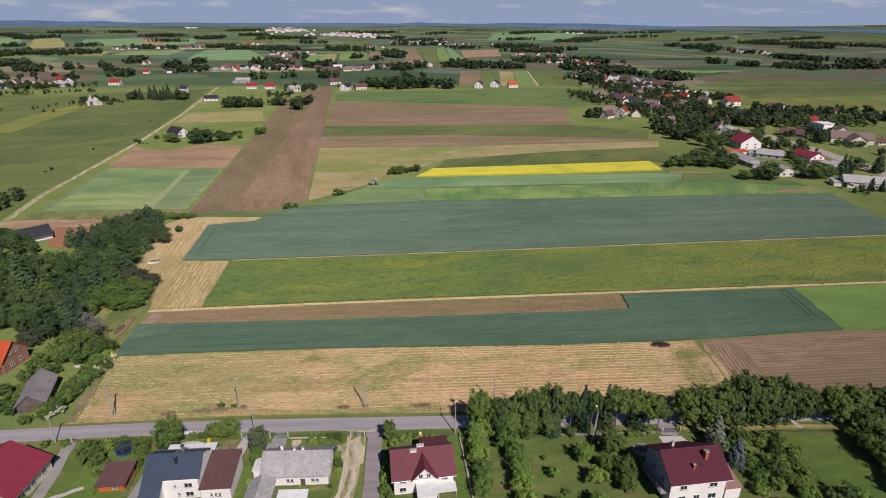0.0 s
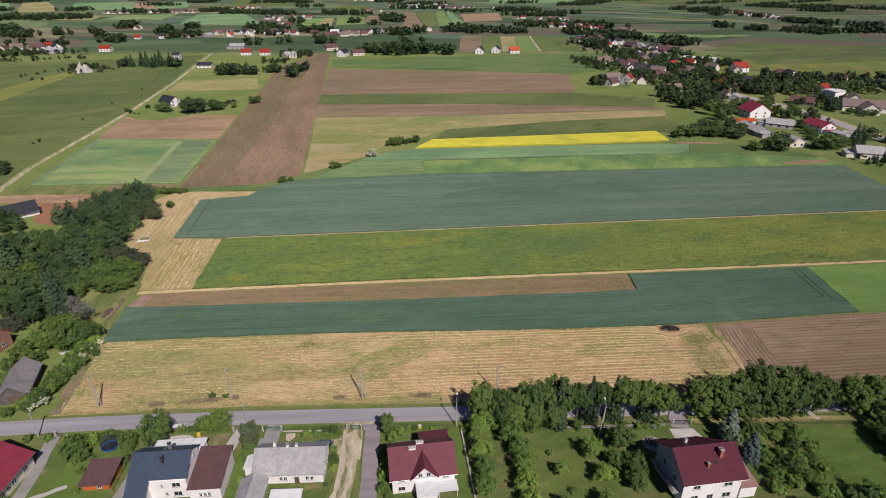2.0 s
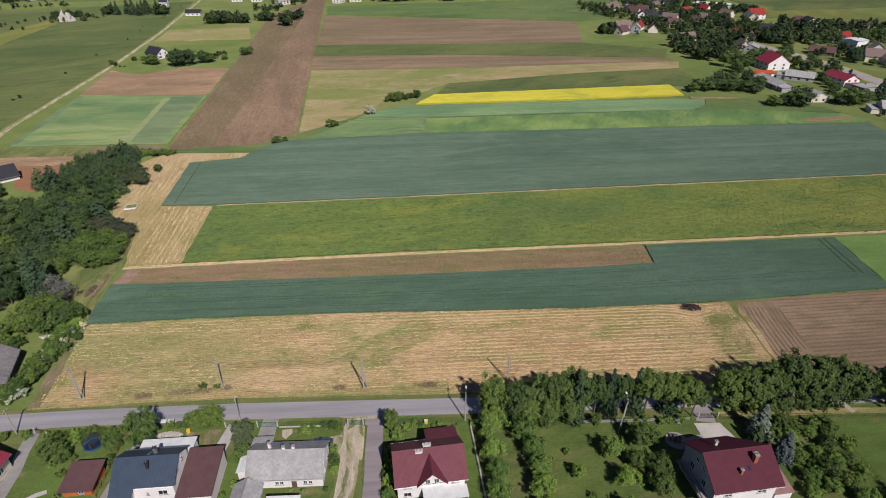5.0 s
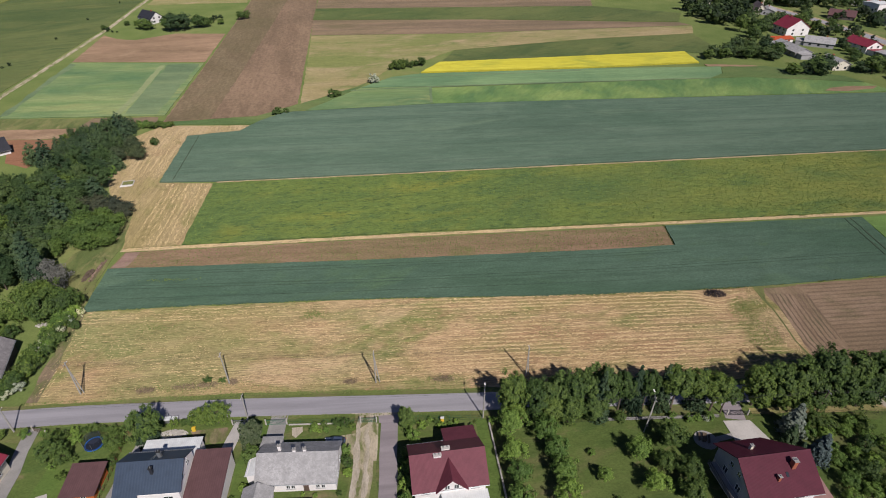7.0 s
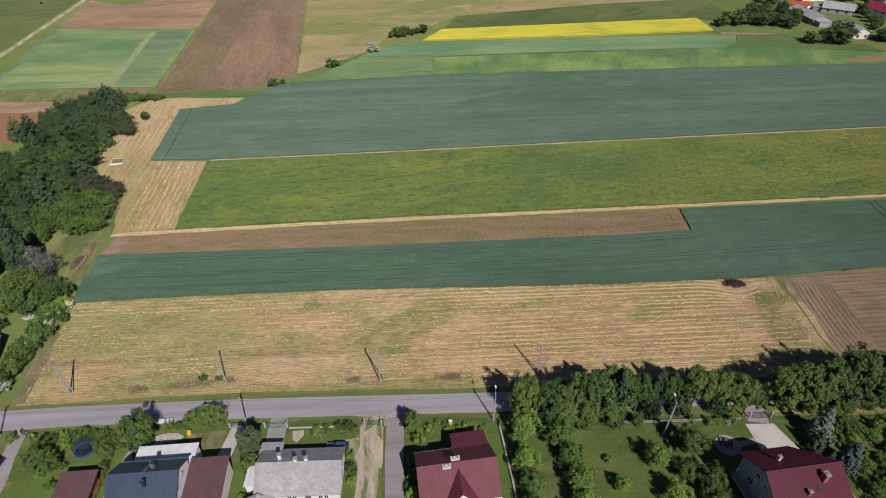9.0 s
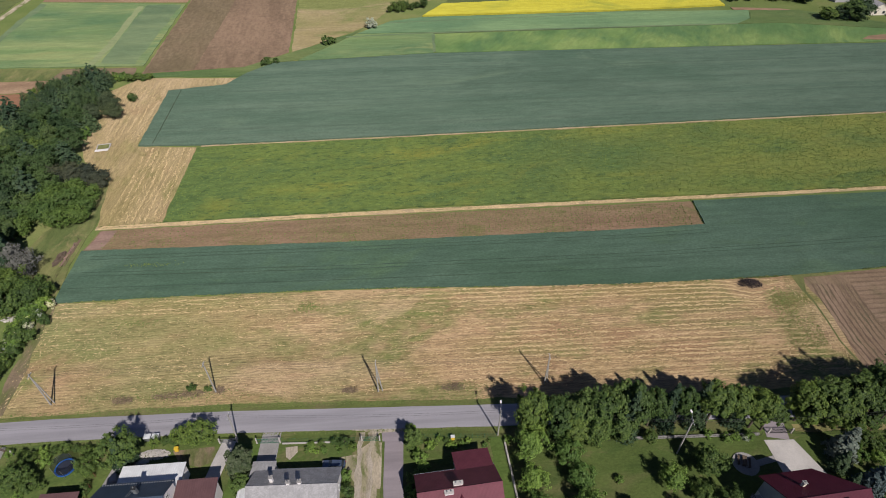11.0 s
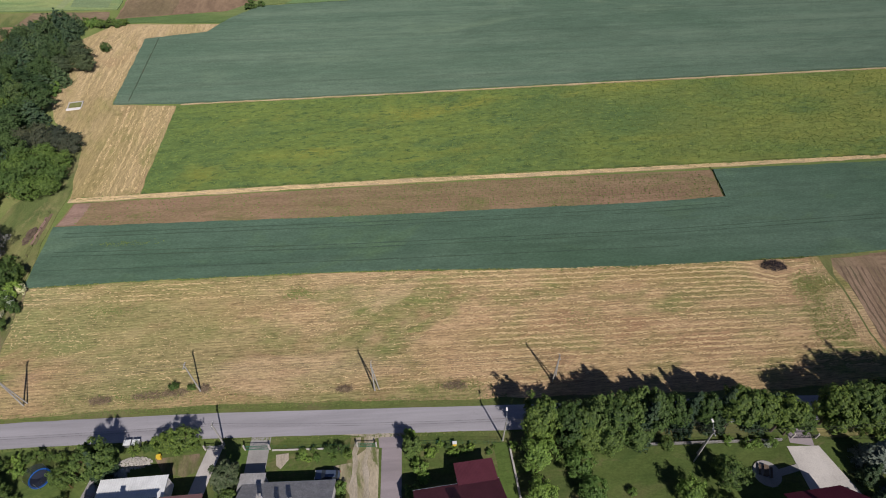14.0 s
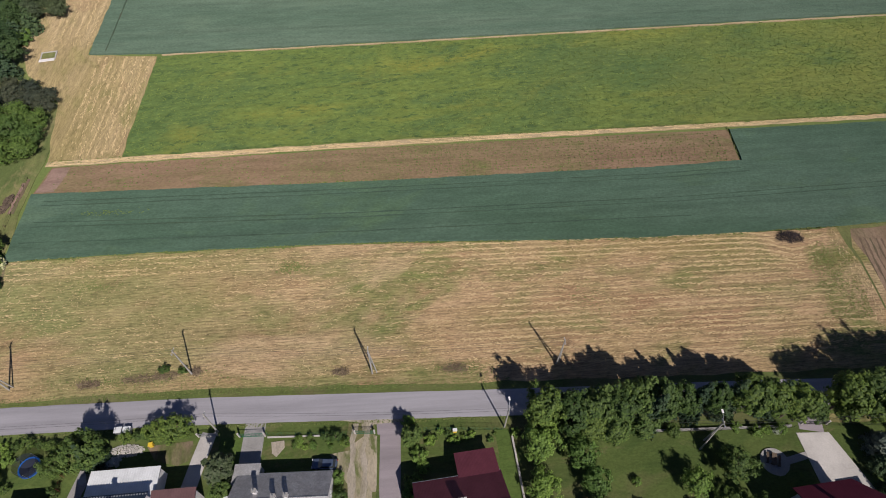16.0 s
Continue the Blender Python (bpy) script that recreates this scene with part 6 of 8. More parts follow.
far_wood("left_thicket", blob(-248, 335, 14, 20, 16, 0.75, 20) + blob(-262, 318, 16, 16, 14, 0.8, 21) + blob(-245, 300, 16, 10, 10, 0.7, 22) + line((-262, 400), (-320, 900), 14, 0.3, 23, 6) + blob(-620, 930, 60, 20, 34, 0.9, 72) + line((-600, 850), (-470, 900), 26, 0.8, 73, 8) + blob(-600, 960, 90, 40, 60, 0.9, 74) + blob(-680, 780, 30, 30, 16, 0.9, 75) + blob(-400, 772, 40, 30, 16, 0.6, 24) + blob(-318, 812, 8, 8, 8, 1.3, 26) + blob(-385, 815, 10, 6, 8, 1.1, 25) + blob(-420, 795, 24, 12, 22, 0.8, 28) + blob(-430, 700, 10, 8, 4, 0.5, 29) + line((-560, 640), (-420, 770), 14, 0.6, 27, 12),
         "scattered dark bushes along the pasture's edge", 2, M_FARLEAF)
far_wood("farm_trees", blob(-176, 555, 10, 18, 8, 0.5, 32) + blob(-216, 742, 26, 7, 44, 1.3, 33) + blob(-175, 760, 14, 12, 18, 1.1, 38) + blob(-143, 722, 5, 9, 10, 1.4, 34) + blob(-140, 770, 10, 14, 10, 1.2, 39) + blob(-190, 860, 20, 40, 20, 0.8, 35) + blob(-170, 915, 30, 25, 26, 1.0, 36) + line((-252, 530), (-240, 512), 5, 0.35, 37, 3),
         "dark trees round the farmsteads", 3, M_FARLEAF)
far_wood("middle_wood", blob(-25, 965, 60, 22, 110, 1.5, 40) + blob(40, 1000, 40, 24, 40, 1.0, 42) + line((-120, 960), (-40, 960), 14, 0.7, 43, 10) + blob(250, 820, 26, 60, 34, 0.9, 45) + blob(330, 930, 50, 60, 50, 1.0, 46),
         "dark wood behind the bright green strip", 4, M_FARLEAF)
bands = []
rb = random.Random(77)
# belts of trees from west to east: centre, half length, half depth, turn, number, scale
for cx, cy, rx, ry, turn, n, s in (
    (-876, 1351, 35, 38, -3, 34, 1.2), (-1065, 1647, 38, 68, -3, 55, 1.2), (-947, 1691, 101, 76, 14, 80, 1.2), (-703, 1260, 16, 33, 44, 13, 1.2), (-662, 1301, 12, 27, 30, 8, 1.2), (-545, 1131, 23, 33, 26, 18, 1.2),
    (-632, 1412, 27, 23, -32, 15, 1.2), (-520, 1295, 20, 32, 1, 16, 1.2), (-448, 1221, 28, 41, -10, 29, 1.2), (-488, 1395, 14, 22, -28, 8, 1.2), (-771, 1229, 46, 33, 12, 26, 1.2), (-716, 1075, 13, 22, 46, 4, 1.2),
    (-662, 1047, 18, 16, 28, 3, 1.2), (-615, 1073, 22, 21, -1, 7, 1.2), (-617, 1231, 13, 19, 26, 5, 1.2), (-653, 1391, 23, 15, -17, 6, 1.2), (-1843, 2877, 49, 87, 41, 59, 1.2), (-1650, 2732, 97, 43, 46, 63, 1.2),
    (-1626, 3466, 100, 63, -21, 80, 1.2), (-1145, 2842, 126, 70, 62, 90, 1.2), (-863, 2623, 72, 48, 48, 61, 1.2), (-1173, 2224, 62, 41, 22, 32, 1.2), (-841, 2035, 151, 44, 16, 84, 1.2), (-670, 2134, 30, 67, -29, 50, 1.2),
    (-975, 2439, 90, 24, -16, 27, 1.2), (-1457, 2267, 44, 44, 48, 24, 1.2), (-1924, 3476, 130, 44, 63, 72, 1.2), (-573, 2024, 45, 55, 11, 44, 1.2), (-458, 2012, 77, 106, 42, 70, 1.2), (-319, 1355, 50, 49, 4, 59, 1.2),
    (-357, 1252, 40, 18, 2, 11, 1.2), (-273, 1256, 35, 24, 2, 14, 1.2), (-289, 1563, 18, 44, 10, 13, 1.2), (-223, 1312, 15, 27, 25, 10, 1.2), (-200, 1346, 18, 35, 53, 15, 1.2), (-215, 2071, 75, 94, 34, 69, 1.2),
    (-159, 1581, 33, 24, 7, 12, 1.2), (-172, 1209, 23, 17, -1, 5, 1.2), (-120, 1238, 35, 18, 30, 7, 1.2), (-54, 1716, 28, 132, 13, 51, 1.5), (-26, 1268, 26, 38, 29, 25, 1.2), (-78, 1280, 31, 19, 0, 7, 1.2),
    (18, 1308, 21, 21, 1, 6, 1.2), (27, 2369, 113, 55, 6, 63, 1.2), (47, 2959, 165, 76, 41, 105, 1.2), (-91, 1510, 18, 31, 40, 7, 1.2), (-251, 3679, 208, 108, 45, 123, 1.2), (-113, 3175, 100, 46, 29, 58, 1.2),
    (-835, 3243, 99, 48, 44, 72, 1.2), (-980, 3623, 115, 39, 28, 68, 1.2), (-556, 2738, 223, 88, 67, 129, 1.2), (-396, 2376, 68, 32, 26, 21, 1.2), (-162, 1109, 31, 20, -11, 13, 1.2), (-282, 1096, 20, 20, 30, 4, 1.2),
    (-230, 1116, 34, 10, 16, 4, 1.2), (-73, 981, 12, 12, 19, 3, 1.2), (-14, 947, 54, 31, 2, 39, 1.3), (50, 934, 15, 15, -2, 5, 1.2), (-4, 1072, 37, 14, 13, 9, 1.2), (119, 1324, 54, 51, -14, 61, 1.25),
    (205, 1311, 49, 37, -35, 45, 1.2), (385, 2247, 102, 60, -2, 80, 1.2), (418, 2011, 124, 53, -11, 89, 1.2), (322, 1504, 74, 63, -27, 69, 1.2), (432, 1502, 129, 78, -55, 91, 1.2), (381, 1253, 77, 43, -56, 49, 1.2),
    (311, 1050, 50, 30, -69, 30, 1.2), (376, 1167, 46, 36, -82, 29, 1.2), (436, 1206, 61, 33, -85, 36, 1.2), (456, 1127, 25, 18, -55, 6, 1.2), (489, 1082, 46, 33, -72, 38, 1.2), (789, 2802, 168, 59, 39, 107, 1.2),
    (529, 2976, 100, 32, 1, 48, 1.2), (191, 2191, 63, 28, 0, 22, 1.2), (540, 2106, 71, 25, -25, 22, 1.2), (882, 2933, 105, 31, 16, 66, 1.2), (1157, 3077, 208, 22, 15, 34, 1.2), (1031, 2116, 45, 39, 6, 43, 1.2),
    (980, 2192, 58, 23, 23, 17, 1.2), (1045, 1968, 51, 22, -9, 13, 1.2), (1088, 2094, 110, 32, -77, 52, 1.2), (1109, 1898, 72, 32, -65, 34, 1.2), (1128, 1689, 113, 37, -78, 64, 1.2), (916, 1335, 59, 62, -25, 63, 1.2),
    (1048, 1326, 67, 32, -1, 37, 1.2), (1193, 1506, 87, 42, 14, 55, 1.2), (1855, 2670, 138, 61, 12, 95, 1.2), (1658, 2605, 234, 147, -112, 133, 1.2), (1481, 2117, 129, 54, 32, 91, 1.2), (2012, 2520, 108, 170, 18, 83, 1.2),
    (800, 1502, 24, 34, 4, 20, 1.2), (825, 1406, 27, 29, 25, 19, 1.2), (1664, 2794, 223, 31, 34, 86, 1.2), (1472, 2915, 229, 23, 29, 53, 1.2), (1606, 3973, 226, 29, 16, 65, 1.2), (2059, 3053, 204, 28, 26, 58, 1.2),
    (711, 3539, 275, 76, 49, 150, 1.2), (138, 3493, 105, 29, 18, 38, 1.2), (1134, 3815, 257, 170, 58, 142, 1.2),
):
    bands += blob(cx, cy, rx, ry, int(n * 1.15), s * 1.3, rb.randrange(9999), turn)
far_wood("distant_woods", clear_of_houses(bands), "dark distant woods and hedgerows in bands", 5, M_FARLEAF, coarse=True)


# ---- grass tufts, swaths and weeds ----
def inside(poly, x, y):
    c = False
    for i in range(len(poly)):
        (x0, y0), (x1, y1) = poly[i - 1], poly[i]
        if (y0 > y) != (y1 > y) and x < (x1 - x0) * (y - y0) / (y1 - y0) + x0:
            c = not c
    return c


def tufts(name, spots, material, label, size=(0.25, 0.5), lift=0.0, seed=1, category="grass"):
    """Small leaning tufts, four blades each, as one mass."""
    rng = np.random.default_rng(seed)
    n = len(spots)
    p = np.array([(x, y, H(x, y) + lift) for x, y in spots])
    quads = []
    for k in range(3):
        a = rng.uniform(0, math.tau, n)
        t = np.stack([np.cos(a), np.sin(a), np.zeros(n)], 1)
        lean = np.stack([np.cos(a + 1.57), np.sin(a + 1.57), np.zeros(n)], 1) * rng.uniform(0.4, 1.5, (n, 1))
        s = rng.uniform(size[0], size[1], (n, 1))
        up = (np.array((0, 0, 1.0)) + lean) * s * 1.25
        quads.append(np.stack([p - t * s * 0.5, p + t * s * 0.5, p + t * s * 0.75 + up, p - t * s * 0.75 + up * 0.9], 1))
    return tagged(new(name, quads_mesh(name, np.concatenate(quads), material)), label, category, kind="stuff")


MEADOW = [(-79.0, 190), (-82.4, 236), (-8.6, 239.6), (72.4, 244), (240, 253.4), (300, 256), (300, 203), (240, 202), (81.7, 196.4), (-7.3, 193.8)]
rg = random.Random(31)
spots = []
while len(spots) < 15000:
    x, y = rg.uniform(-83, 300), rg.uniform(189, 256)
    if inside(MEADOW, x, y) and rg.random() < 0.25 + 0.75 * (0.5 + 0.5 * noise.noise(Vector((x * 0.05, y * 0.12, 0)))):
        spots.append((x, y))
tufts("meadow_tufts", spots, M_TUFT, "rough green and yellowish meadow tufts", (0.09, 0.21), 0.42, 2)
spots = [(rg.uniform(-92, 12), 0) for _ in range(1500)]
spots = [(x, 119.9 + 0.012 * (x + 46) * (1 if x < -46 else -1) + rg.uniform(1.7, 3.1) + 0.1 * (x > -46)) for x, _ in spots] + [(x, np.interp(x, [q[0] for q in ROAD], [q[1] for q in ROAD]) - rg.uniform(2.7, 3.3)) for x, _ in spots[:500]]
spots += [(rg.gauss(-56, 9), rg.gauss(125.2, 0.9)) for _ in range(700)] + [(rg.gauss(3, 3.2), rg.gauss(124.4, 0.8)) for _ in range(500)]
tufts("verge_grass", spots, M_TUFT_D, "rough green verge grass and weeds", (0.06, 0.14), 0.08, 3)
seed_rows = [(x + rg.uniform(-0.6, 0.6), 177.6 + 0.031 * (x + 96) * 0.55 + r * 1.05) for r in range(11) for x in range(-93, 78, 1) if rg.random() < 0.45 + 0.4 * (x > -10)]
weeds = [(rg.gauss(-76.5, 4.0), rg.gauss(168.9, 0.45)) for _ in range(90)]
lush = [(rg.gauss(-31.6, 2.0), rg.gauss(150.4, 0.9)) for _ in range(520)] + [(rg.gauss(-72, 3.0), rg.gauss(147.4, 1.0)) for _ in range(260)] + [(rg.gauss(30, 2.4), rg.gauss(139, 2.2)) for _ in range(200)]
tufts("lush_patch", lush, M_TUFT_D, "patches of fresh green grass in the mown hay", (0.05, 0.13), 0.12, 8, "grass")
lush = []
CORNER = [(82.2, 149.6), (80.8, 144.5), (81.2, 138.5), (79.0, 132.0), (83.7, 130.0), (88.0, 132.4), (89.6, 142.3), (90.6, 150.0), (86.2, 151.6)]
while len(lush) < 2800:
    x, y = rg.uniform(78, 92), rg.uniform(129, 153)
    if inside(CORNER, x, y) and rg.random() < 0.55 + 1.1 * noise.noise(Vector((x * 0.22, y * 0.22, 4))):
        lush.append((x + rg.gauss(0, 0.5), y + rg.gauss(0, 0.5)))
tufts("regrowth", lush, M_TUFT_H, "green regrowth at the corner of the mown hay", (0.05, 0.12), 0.12, 9, "grass")
tufts("weed_patch", weeds, M_TUFT, "patch of green weeds standing in the cereal", (0.07, 0.14), 0.5, 7, "weeds")
tufts("seedlings", seed_rows, M_TUFT_D, "sparse green seedlings in rows on bare soil", (0.1, 0.22), 0.08, 4, "seedlings")


def wisp(r, x, y, a, l, w, lift):
    """One loose wisp of hay lying on the stubble."""
    u, v = (math.cos(a) * l, math.sin(a) * l), (-math.sin(a) * w, math.cos(a) * w)
    z = H(x, y) + lift + r.uniform(0, 0.05)
    return [(x - u[0] - v[0], y - u[1] - v[1], z - 0.02), (x + u[0] - v[0], y + u[1] - v[1], z - 0.01), (x + u[0] + v[0], y + u[1] + v[1], z + r.uniform(0.01, 0.08)), (x - u[0] + v[0], y - u[1] + v[1], z + r.uniform(0.01, 0.08))]


def raked_hay():
    """Raked lines of dry hay across the mown field, broken and uneven, with headland lines at both ends."""
    r = random.Random(8)
    quads = []
    y0 = 124.6
    while y0 < 155.4:
        x = -90.0 + (y0 - 123) * -0.09
        drift, strong = r.uniform(0, 10), r.uniform(0.75, 1.1)
        end = 88.0
        while x < end:
            broad = noise.noise(Vector((x * 0.035, y0 * 0.08, 3.0)))
            thick = 0.62 * broad + float(np.interp(x, (-80, -30, 10, 40), (-0.06, 0.0, 0.22, 0.5))) + (0.35 if y0 > 150 else 0.0) + 0.55 * noise.noise(Vector((x * 0.28, y0 * 1.7, 9.0)))
            x += r.uniform(0.05, 0.15)
            thick -= 0.16 * max(0.0, x - 82.5) if y0 > 132 else 0.0
            near = math.exp(-((x - 80.0) / 5.5) ** 2)
            if r.random() > thick * strong or (y0 > 152.2 and abs(x - 80.2) < 4.2):
                continue
            y = y0 - 2.6 * near * max(0.0, min(1.0, (y0 - 142.0) / 9.0)) ** 1.5 + 0.0045 * (x + 40) + 0.16 * math.sin(x * 0.06 + drift) + 0.22 * noise.noise(Vector((x * 0.35, y0, 2.0))) + r.gauss(0, 0.15)
            quads.append(wisp(r, x, y, r.gauss(0, 0.2), r.uniform(0.12, 0.36), r.uniform(0.03, 0.07) * (1.2 if x > 5 else 0.7), 0.15))
        y0 += r.uniform(1.42, 1.6)
    # lines along the two ends of the field
    for x0, lean, n in ((88.0, 0.10, 40), (89.2, 0.08, 70), (90.2, 0.06, 80), (-89.4, -0.09, 24), (-90.6, -0.09, 14)):
        for _ in range(n):
            y = r.uniform(124.5, 154.6)
            bend = 1.2 * math.sin((y - 124) * 0.1)
            quads.append(wisp(r, x0 + lean * (y - 140) + (bend if x0 > 0 else 0) + r.gauss(0, 0.3), y, math.pi / 2 + r.gauss(-0.1, 0.2), r.uniform(0.14, 0.4), r.uniform(0.04, 0.09), 0.17))
    # lines on the balk behind the soil strip
    for off in (0.25, 0.85, 1.4):
        x = -97.0
        while x < 238:
            x += r.uniform(0.07, 0.2)
            if noise.noise(Vector((x * 0.2, off * 5, 1))) < -0.25:
                continue
            y = float(np.interp(x, (-98, -79.5, -7.3, 81.7, 240), (186.4, 187.3, 190.6, 193.7, 199.6))) + off + r.gauss(0, 0.07)
            quads.append(wisp(r, x, y, r.gauss(0.03, 0.12), r.uniform(0.14, 0.4), r.uniform(0.04, 0.085), 0.18))
    # swaths up the strip beside the wood, on either side of its crossing
    for k in range(9):
        y = 190.0
        while y < 236.5:
            y += r.uniform(0.06, 0.17)
            if r.random() > 0.45 + 0.8 * noise.noise(Vector((k * 3.1, y * 0.3, 6))) or (y < 202 and k > 5 and r.random() < 0.5):
                continue
            x = np.interp(y, (190, 236), (-81.6 - 1.75 * k, -85.2 - 1.9 * k)) + 0.3 * math.sin(y * 0.2 + k) + r.gauss(0, 0.26)
            quads.append(wisp(r, x, y, 1.66 + r.gauss(0, 0.25), r.uniform(0.14, 0.36), r.uniform(0.025, 0.06), 0.14))
    for k in range(6):
        y = 244.0
        while y < 300:
            y += r.uniform(0.12, 0.3)
            if r.random() > 0.4 + 0.8 * noise.noise(Vector((k * 2.3, y * 0.2, 8))):
                continue
            x = np.interp(y, (244, 288, 300), (-107.2 - 2.2 * k, -112.4 - 2.9 * k, -101 - 5 * k)) + r.gauss(0, 0.25)
            quads.append(wisp(r, x, y, 1.68 + r.gauss(0, 0.25), r.uniform(0.14, 0.36), r.uniform(0.03, 0.07), 0.14))
    # loose straw everywhere between the lines
    for _ in range(17000):
        x, y = r.uniform(-94, 91), r.uniform(123.4, 155.6)
        if x < -91 - (y - 123) * 0.1 or r.random() > 0.55 + 0.45 * noise.noise(Vector((x * 0.06, y * 0.08, 1))):
            continue
        quads.append(wisp(r, x, y, r.uniform(0, 3.14), r.uniform(0.05, 0.15), r.uniform(0.02, 0.05), 0.15))
    return quads_mesh("raked_hay", quads, M_SWATH)


tagged(new("raked_hay", raked_hay()), "raked wisps of dry pale hay in long rows", "hay", kind="stuff")
# weeds along the field edges
edge = []
for pts, n in ((((-94, 155.3), (-72, 156.2), (-47, 156.6), (-28, 156.8), (-9, 156.7), (10, 156.0), (29, 155.3), (48, 155.1), (68, 155.4), (93, 156.2)), 900), (((-97, 176.3), (-23, 176.7), (55, 178.3), (79.5, 179.8)), 500), (((79.8, 180), (81.2, 192.6)), 120), (((94.6, 156.6), (147, 160.4)), 300), (((-97.6, 187.6), (-79.5, 189.3), (-7.3, 192.9), (81.7, 195.5), (240, 201.1)), 900), (((-82, 236.6), (-8.6, 240.2), (72.4, 244.8), (240, 254.2)), 700), (((91.8, 121.6), (91, 136), (92.6, 147), (94, 156.4)), 0)):
    for (xa, ya), (xb, yb) in zip(pts, pts[1:]):
        m = int(n * math.dist((xa, ya), (xb, yb)) / math.dist(pts[0], pts[-1]))
        for _ in range(m):
            f = rg.random()
            x = xa + (xb - xa) * f
            if noise.noise(Vector((x * 0.12, ya, 5))) > -0.15:
                edge.append((x + rg.gauss(0, 0.15), ya + (yb - ya) * f + rg.gauss(0, 0.35)))
tufts("edge_weeds", edge, M_TUFT_D, "rough green weeds along the field edges", (0.08, 0.22), 0.1, 15)


# ---- buildings ----
def slab(bm, a, b, c, d, t):
    """A plate of thickness t under the quad a, b, c, d."""
    a, b, c, d = (Vector(p) for p in (a, b, c, d))
    n = (b - a).cross(d - a).normalized()
    if n.z < 0:
        n = -n
    top = [bm.verts.new(p) for p in (a, b, c, d)]
    low = [bm.verts.new(p - n * t) for p in (a, b, c, d)]
    bm.faces.new(top)
    bm.faces.new(low[::-1])
    for i in range(4):
        bm.faces.new((top[i], low[i], low[(i + 1) % 4], top[(i + 1) % 4]))
    bmesh.ops.recalc_face_normals(bm, faces=bm.faces)
    return n


def roof_slope(parent, a, b, c, d, material, rib=0.0, name="roof", label="", t=0.14):
    """One roof plane, a-b along the ridge, d-c along the eave, with raised ribs down the slope."""
    bm = bmesh.new()
    n = slab(bm, a, b, c, d, t)
    if rib:
        a, b, c, d = (Vector(p) for p in (a, b, c, d))
        k = int((b - a).length / rib)
        along = (b - a).normalized() * 0.03
        for i in range(1, k):
            f = i / k
            p, q = a.lerp(b, f), d.lerp(c, f)
            v = [bm.verts.new(w) for w in (p - along, p + along, q + along, q - along, p - along + n * 0.05, p + along + n * 0.05, q + along + n * 0.05, q - along + n * 0.05)]
            for g in ((4, 5, 6, 7), (0, 4, 7, 3), (1, 2, 6, 5), (2, 3, 7, 6)):
                bm.faces.new([v[j] for j in g])
    return part(name, bm, material, parent, label)


def window(parent, face, u, z, w, h, half_w, half_d, door=False):
    """A window on a wall: frame > pane, with a sill. face: S, N, E, W in the house's own directions."""
    def at(p, q, r):
        return {"S": (u + p, -half_d - q, r), "N": (u - p, half_d + q, r), "E": (half_w + q, u + p, r), "W": (-half_w - q, u - p, r)}[face]

    def bar(bm, p0, p1, q0, q1, r0, r1):
        c = [at(p, q, r) for p in (p0, p1) for q in (q0, q1) for r in (r0, r1)]
        lo, hi = [min(k[i] for k in c) for i in range(3)], [max(k[i] for k in c) for i in range(3)]
        box(bm, lo[0], hi[0], lo[1], hi[1], lo[2], hi[2])

    bm = bmesh.new()
    for p0, p1, r0, r1 in ((-w / 2, -w / 2 + 0.08, z, z + h), (w / 2 - 0.08, w / 2, z, z + h), (-0.03, 0.03, z, z + h), (-w / 2, w / 2, z, z + 0.08), (-w / 2, w / 2, z + h - 0.08, z + h)):
        bar(bm, p0, p1, -0.02, 0.06, r0, r1)
    f = part("door" if door else "window", bm, M_FRAME if not door else M_BROWN, parent)
    bm = bmesh.new()
    bar(bm, -w / 2 + 0.05, w / 2 - 0.05, -0.01, 0.02, z + 0.05, z + h - 0.05)
    part("pane", bm, M_GLASS if not door else M_WOODP, f)
    if not door:
        bm = bmesh.new()
        bar(bm, -w / 2 - 0.1, w / 2 + 0.1, 0.0, 0.16, z - 0.06, z - 0.005)
        part("sill", bm, M_METAL, f)


def chimney(parent, x, y, z0, z1, w, d, material, cap=M_CONC, pots=1, label=""):
    bm = bmesh.new()
    box(bm, x - w / 2, x + w / 2, y - d / 2, y + d / 2, z0, z1)
    c = part("chimney", bm, material, parent, label)
    bm = bmesh.new()
    box(bm, x - w / 2 - 0.08, x + w / 2 + 0.08, y - d / 2 - 0.08, y + d / 2 + 0.08, z1, z1 + 0.12)
    part("cap", bm, cap, c)
    for k in range(pots):
        bm = bmesh.new()
        px = x + (k - (pots - 1) / 2) * w * 0.5
        rod(bm, (px, y, z1 + 0.12), (px, y, z1 + 0.4), 0.11, 0.09, 8)
        part("pot", bm, M_METAL, c)


def gable_walls(parent, w, d, eave, ridge, material, base=0.8, ridge_y=0.0):
    bm = bmesh.new()
    solid(bm, [(-d / 2, -base), (d / 2, -base), (d / 2, eave), (ridge_y, ridge), (-d / 2, eave)], "x", -w / 2, w / 2)
    return part("wall", bm, material, parent)


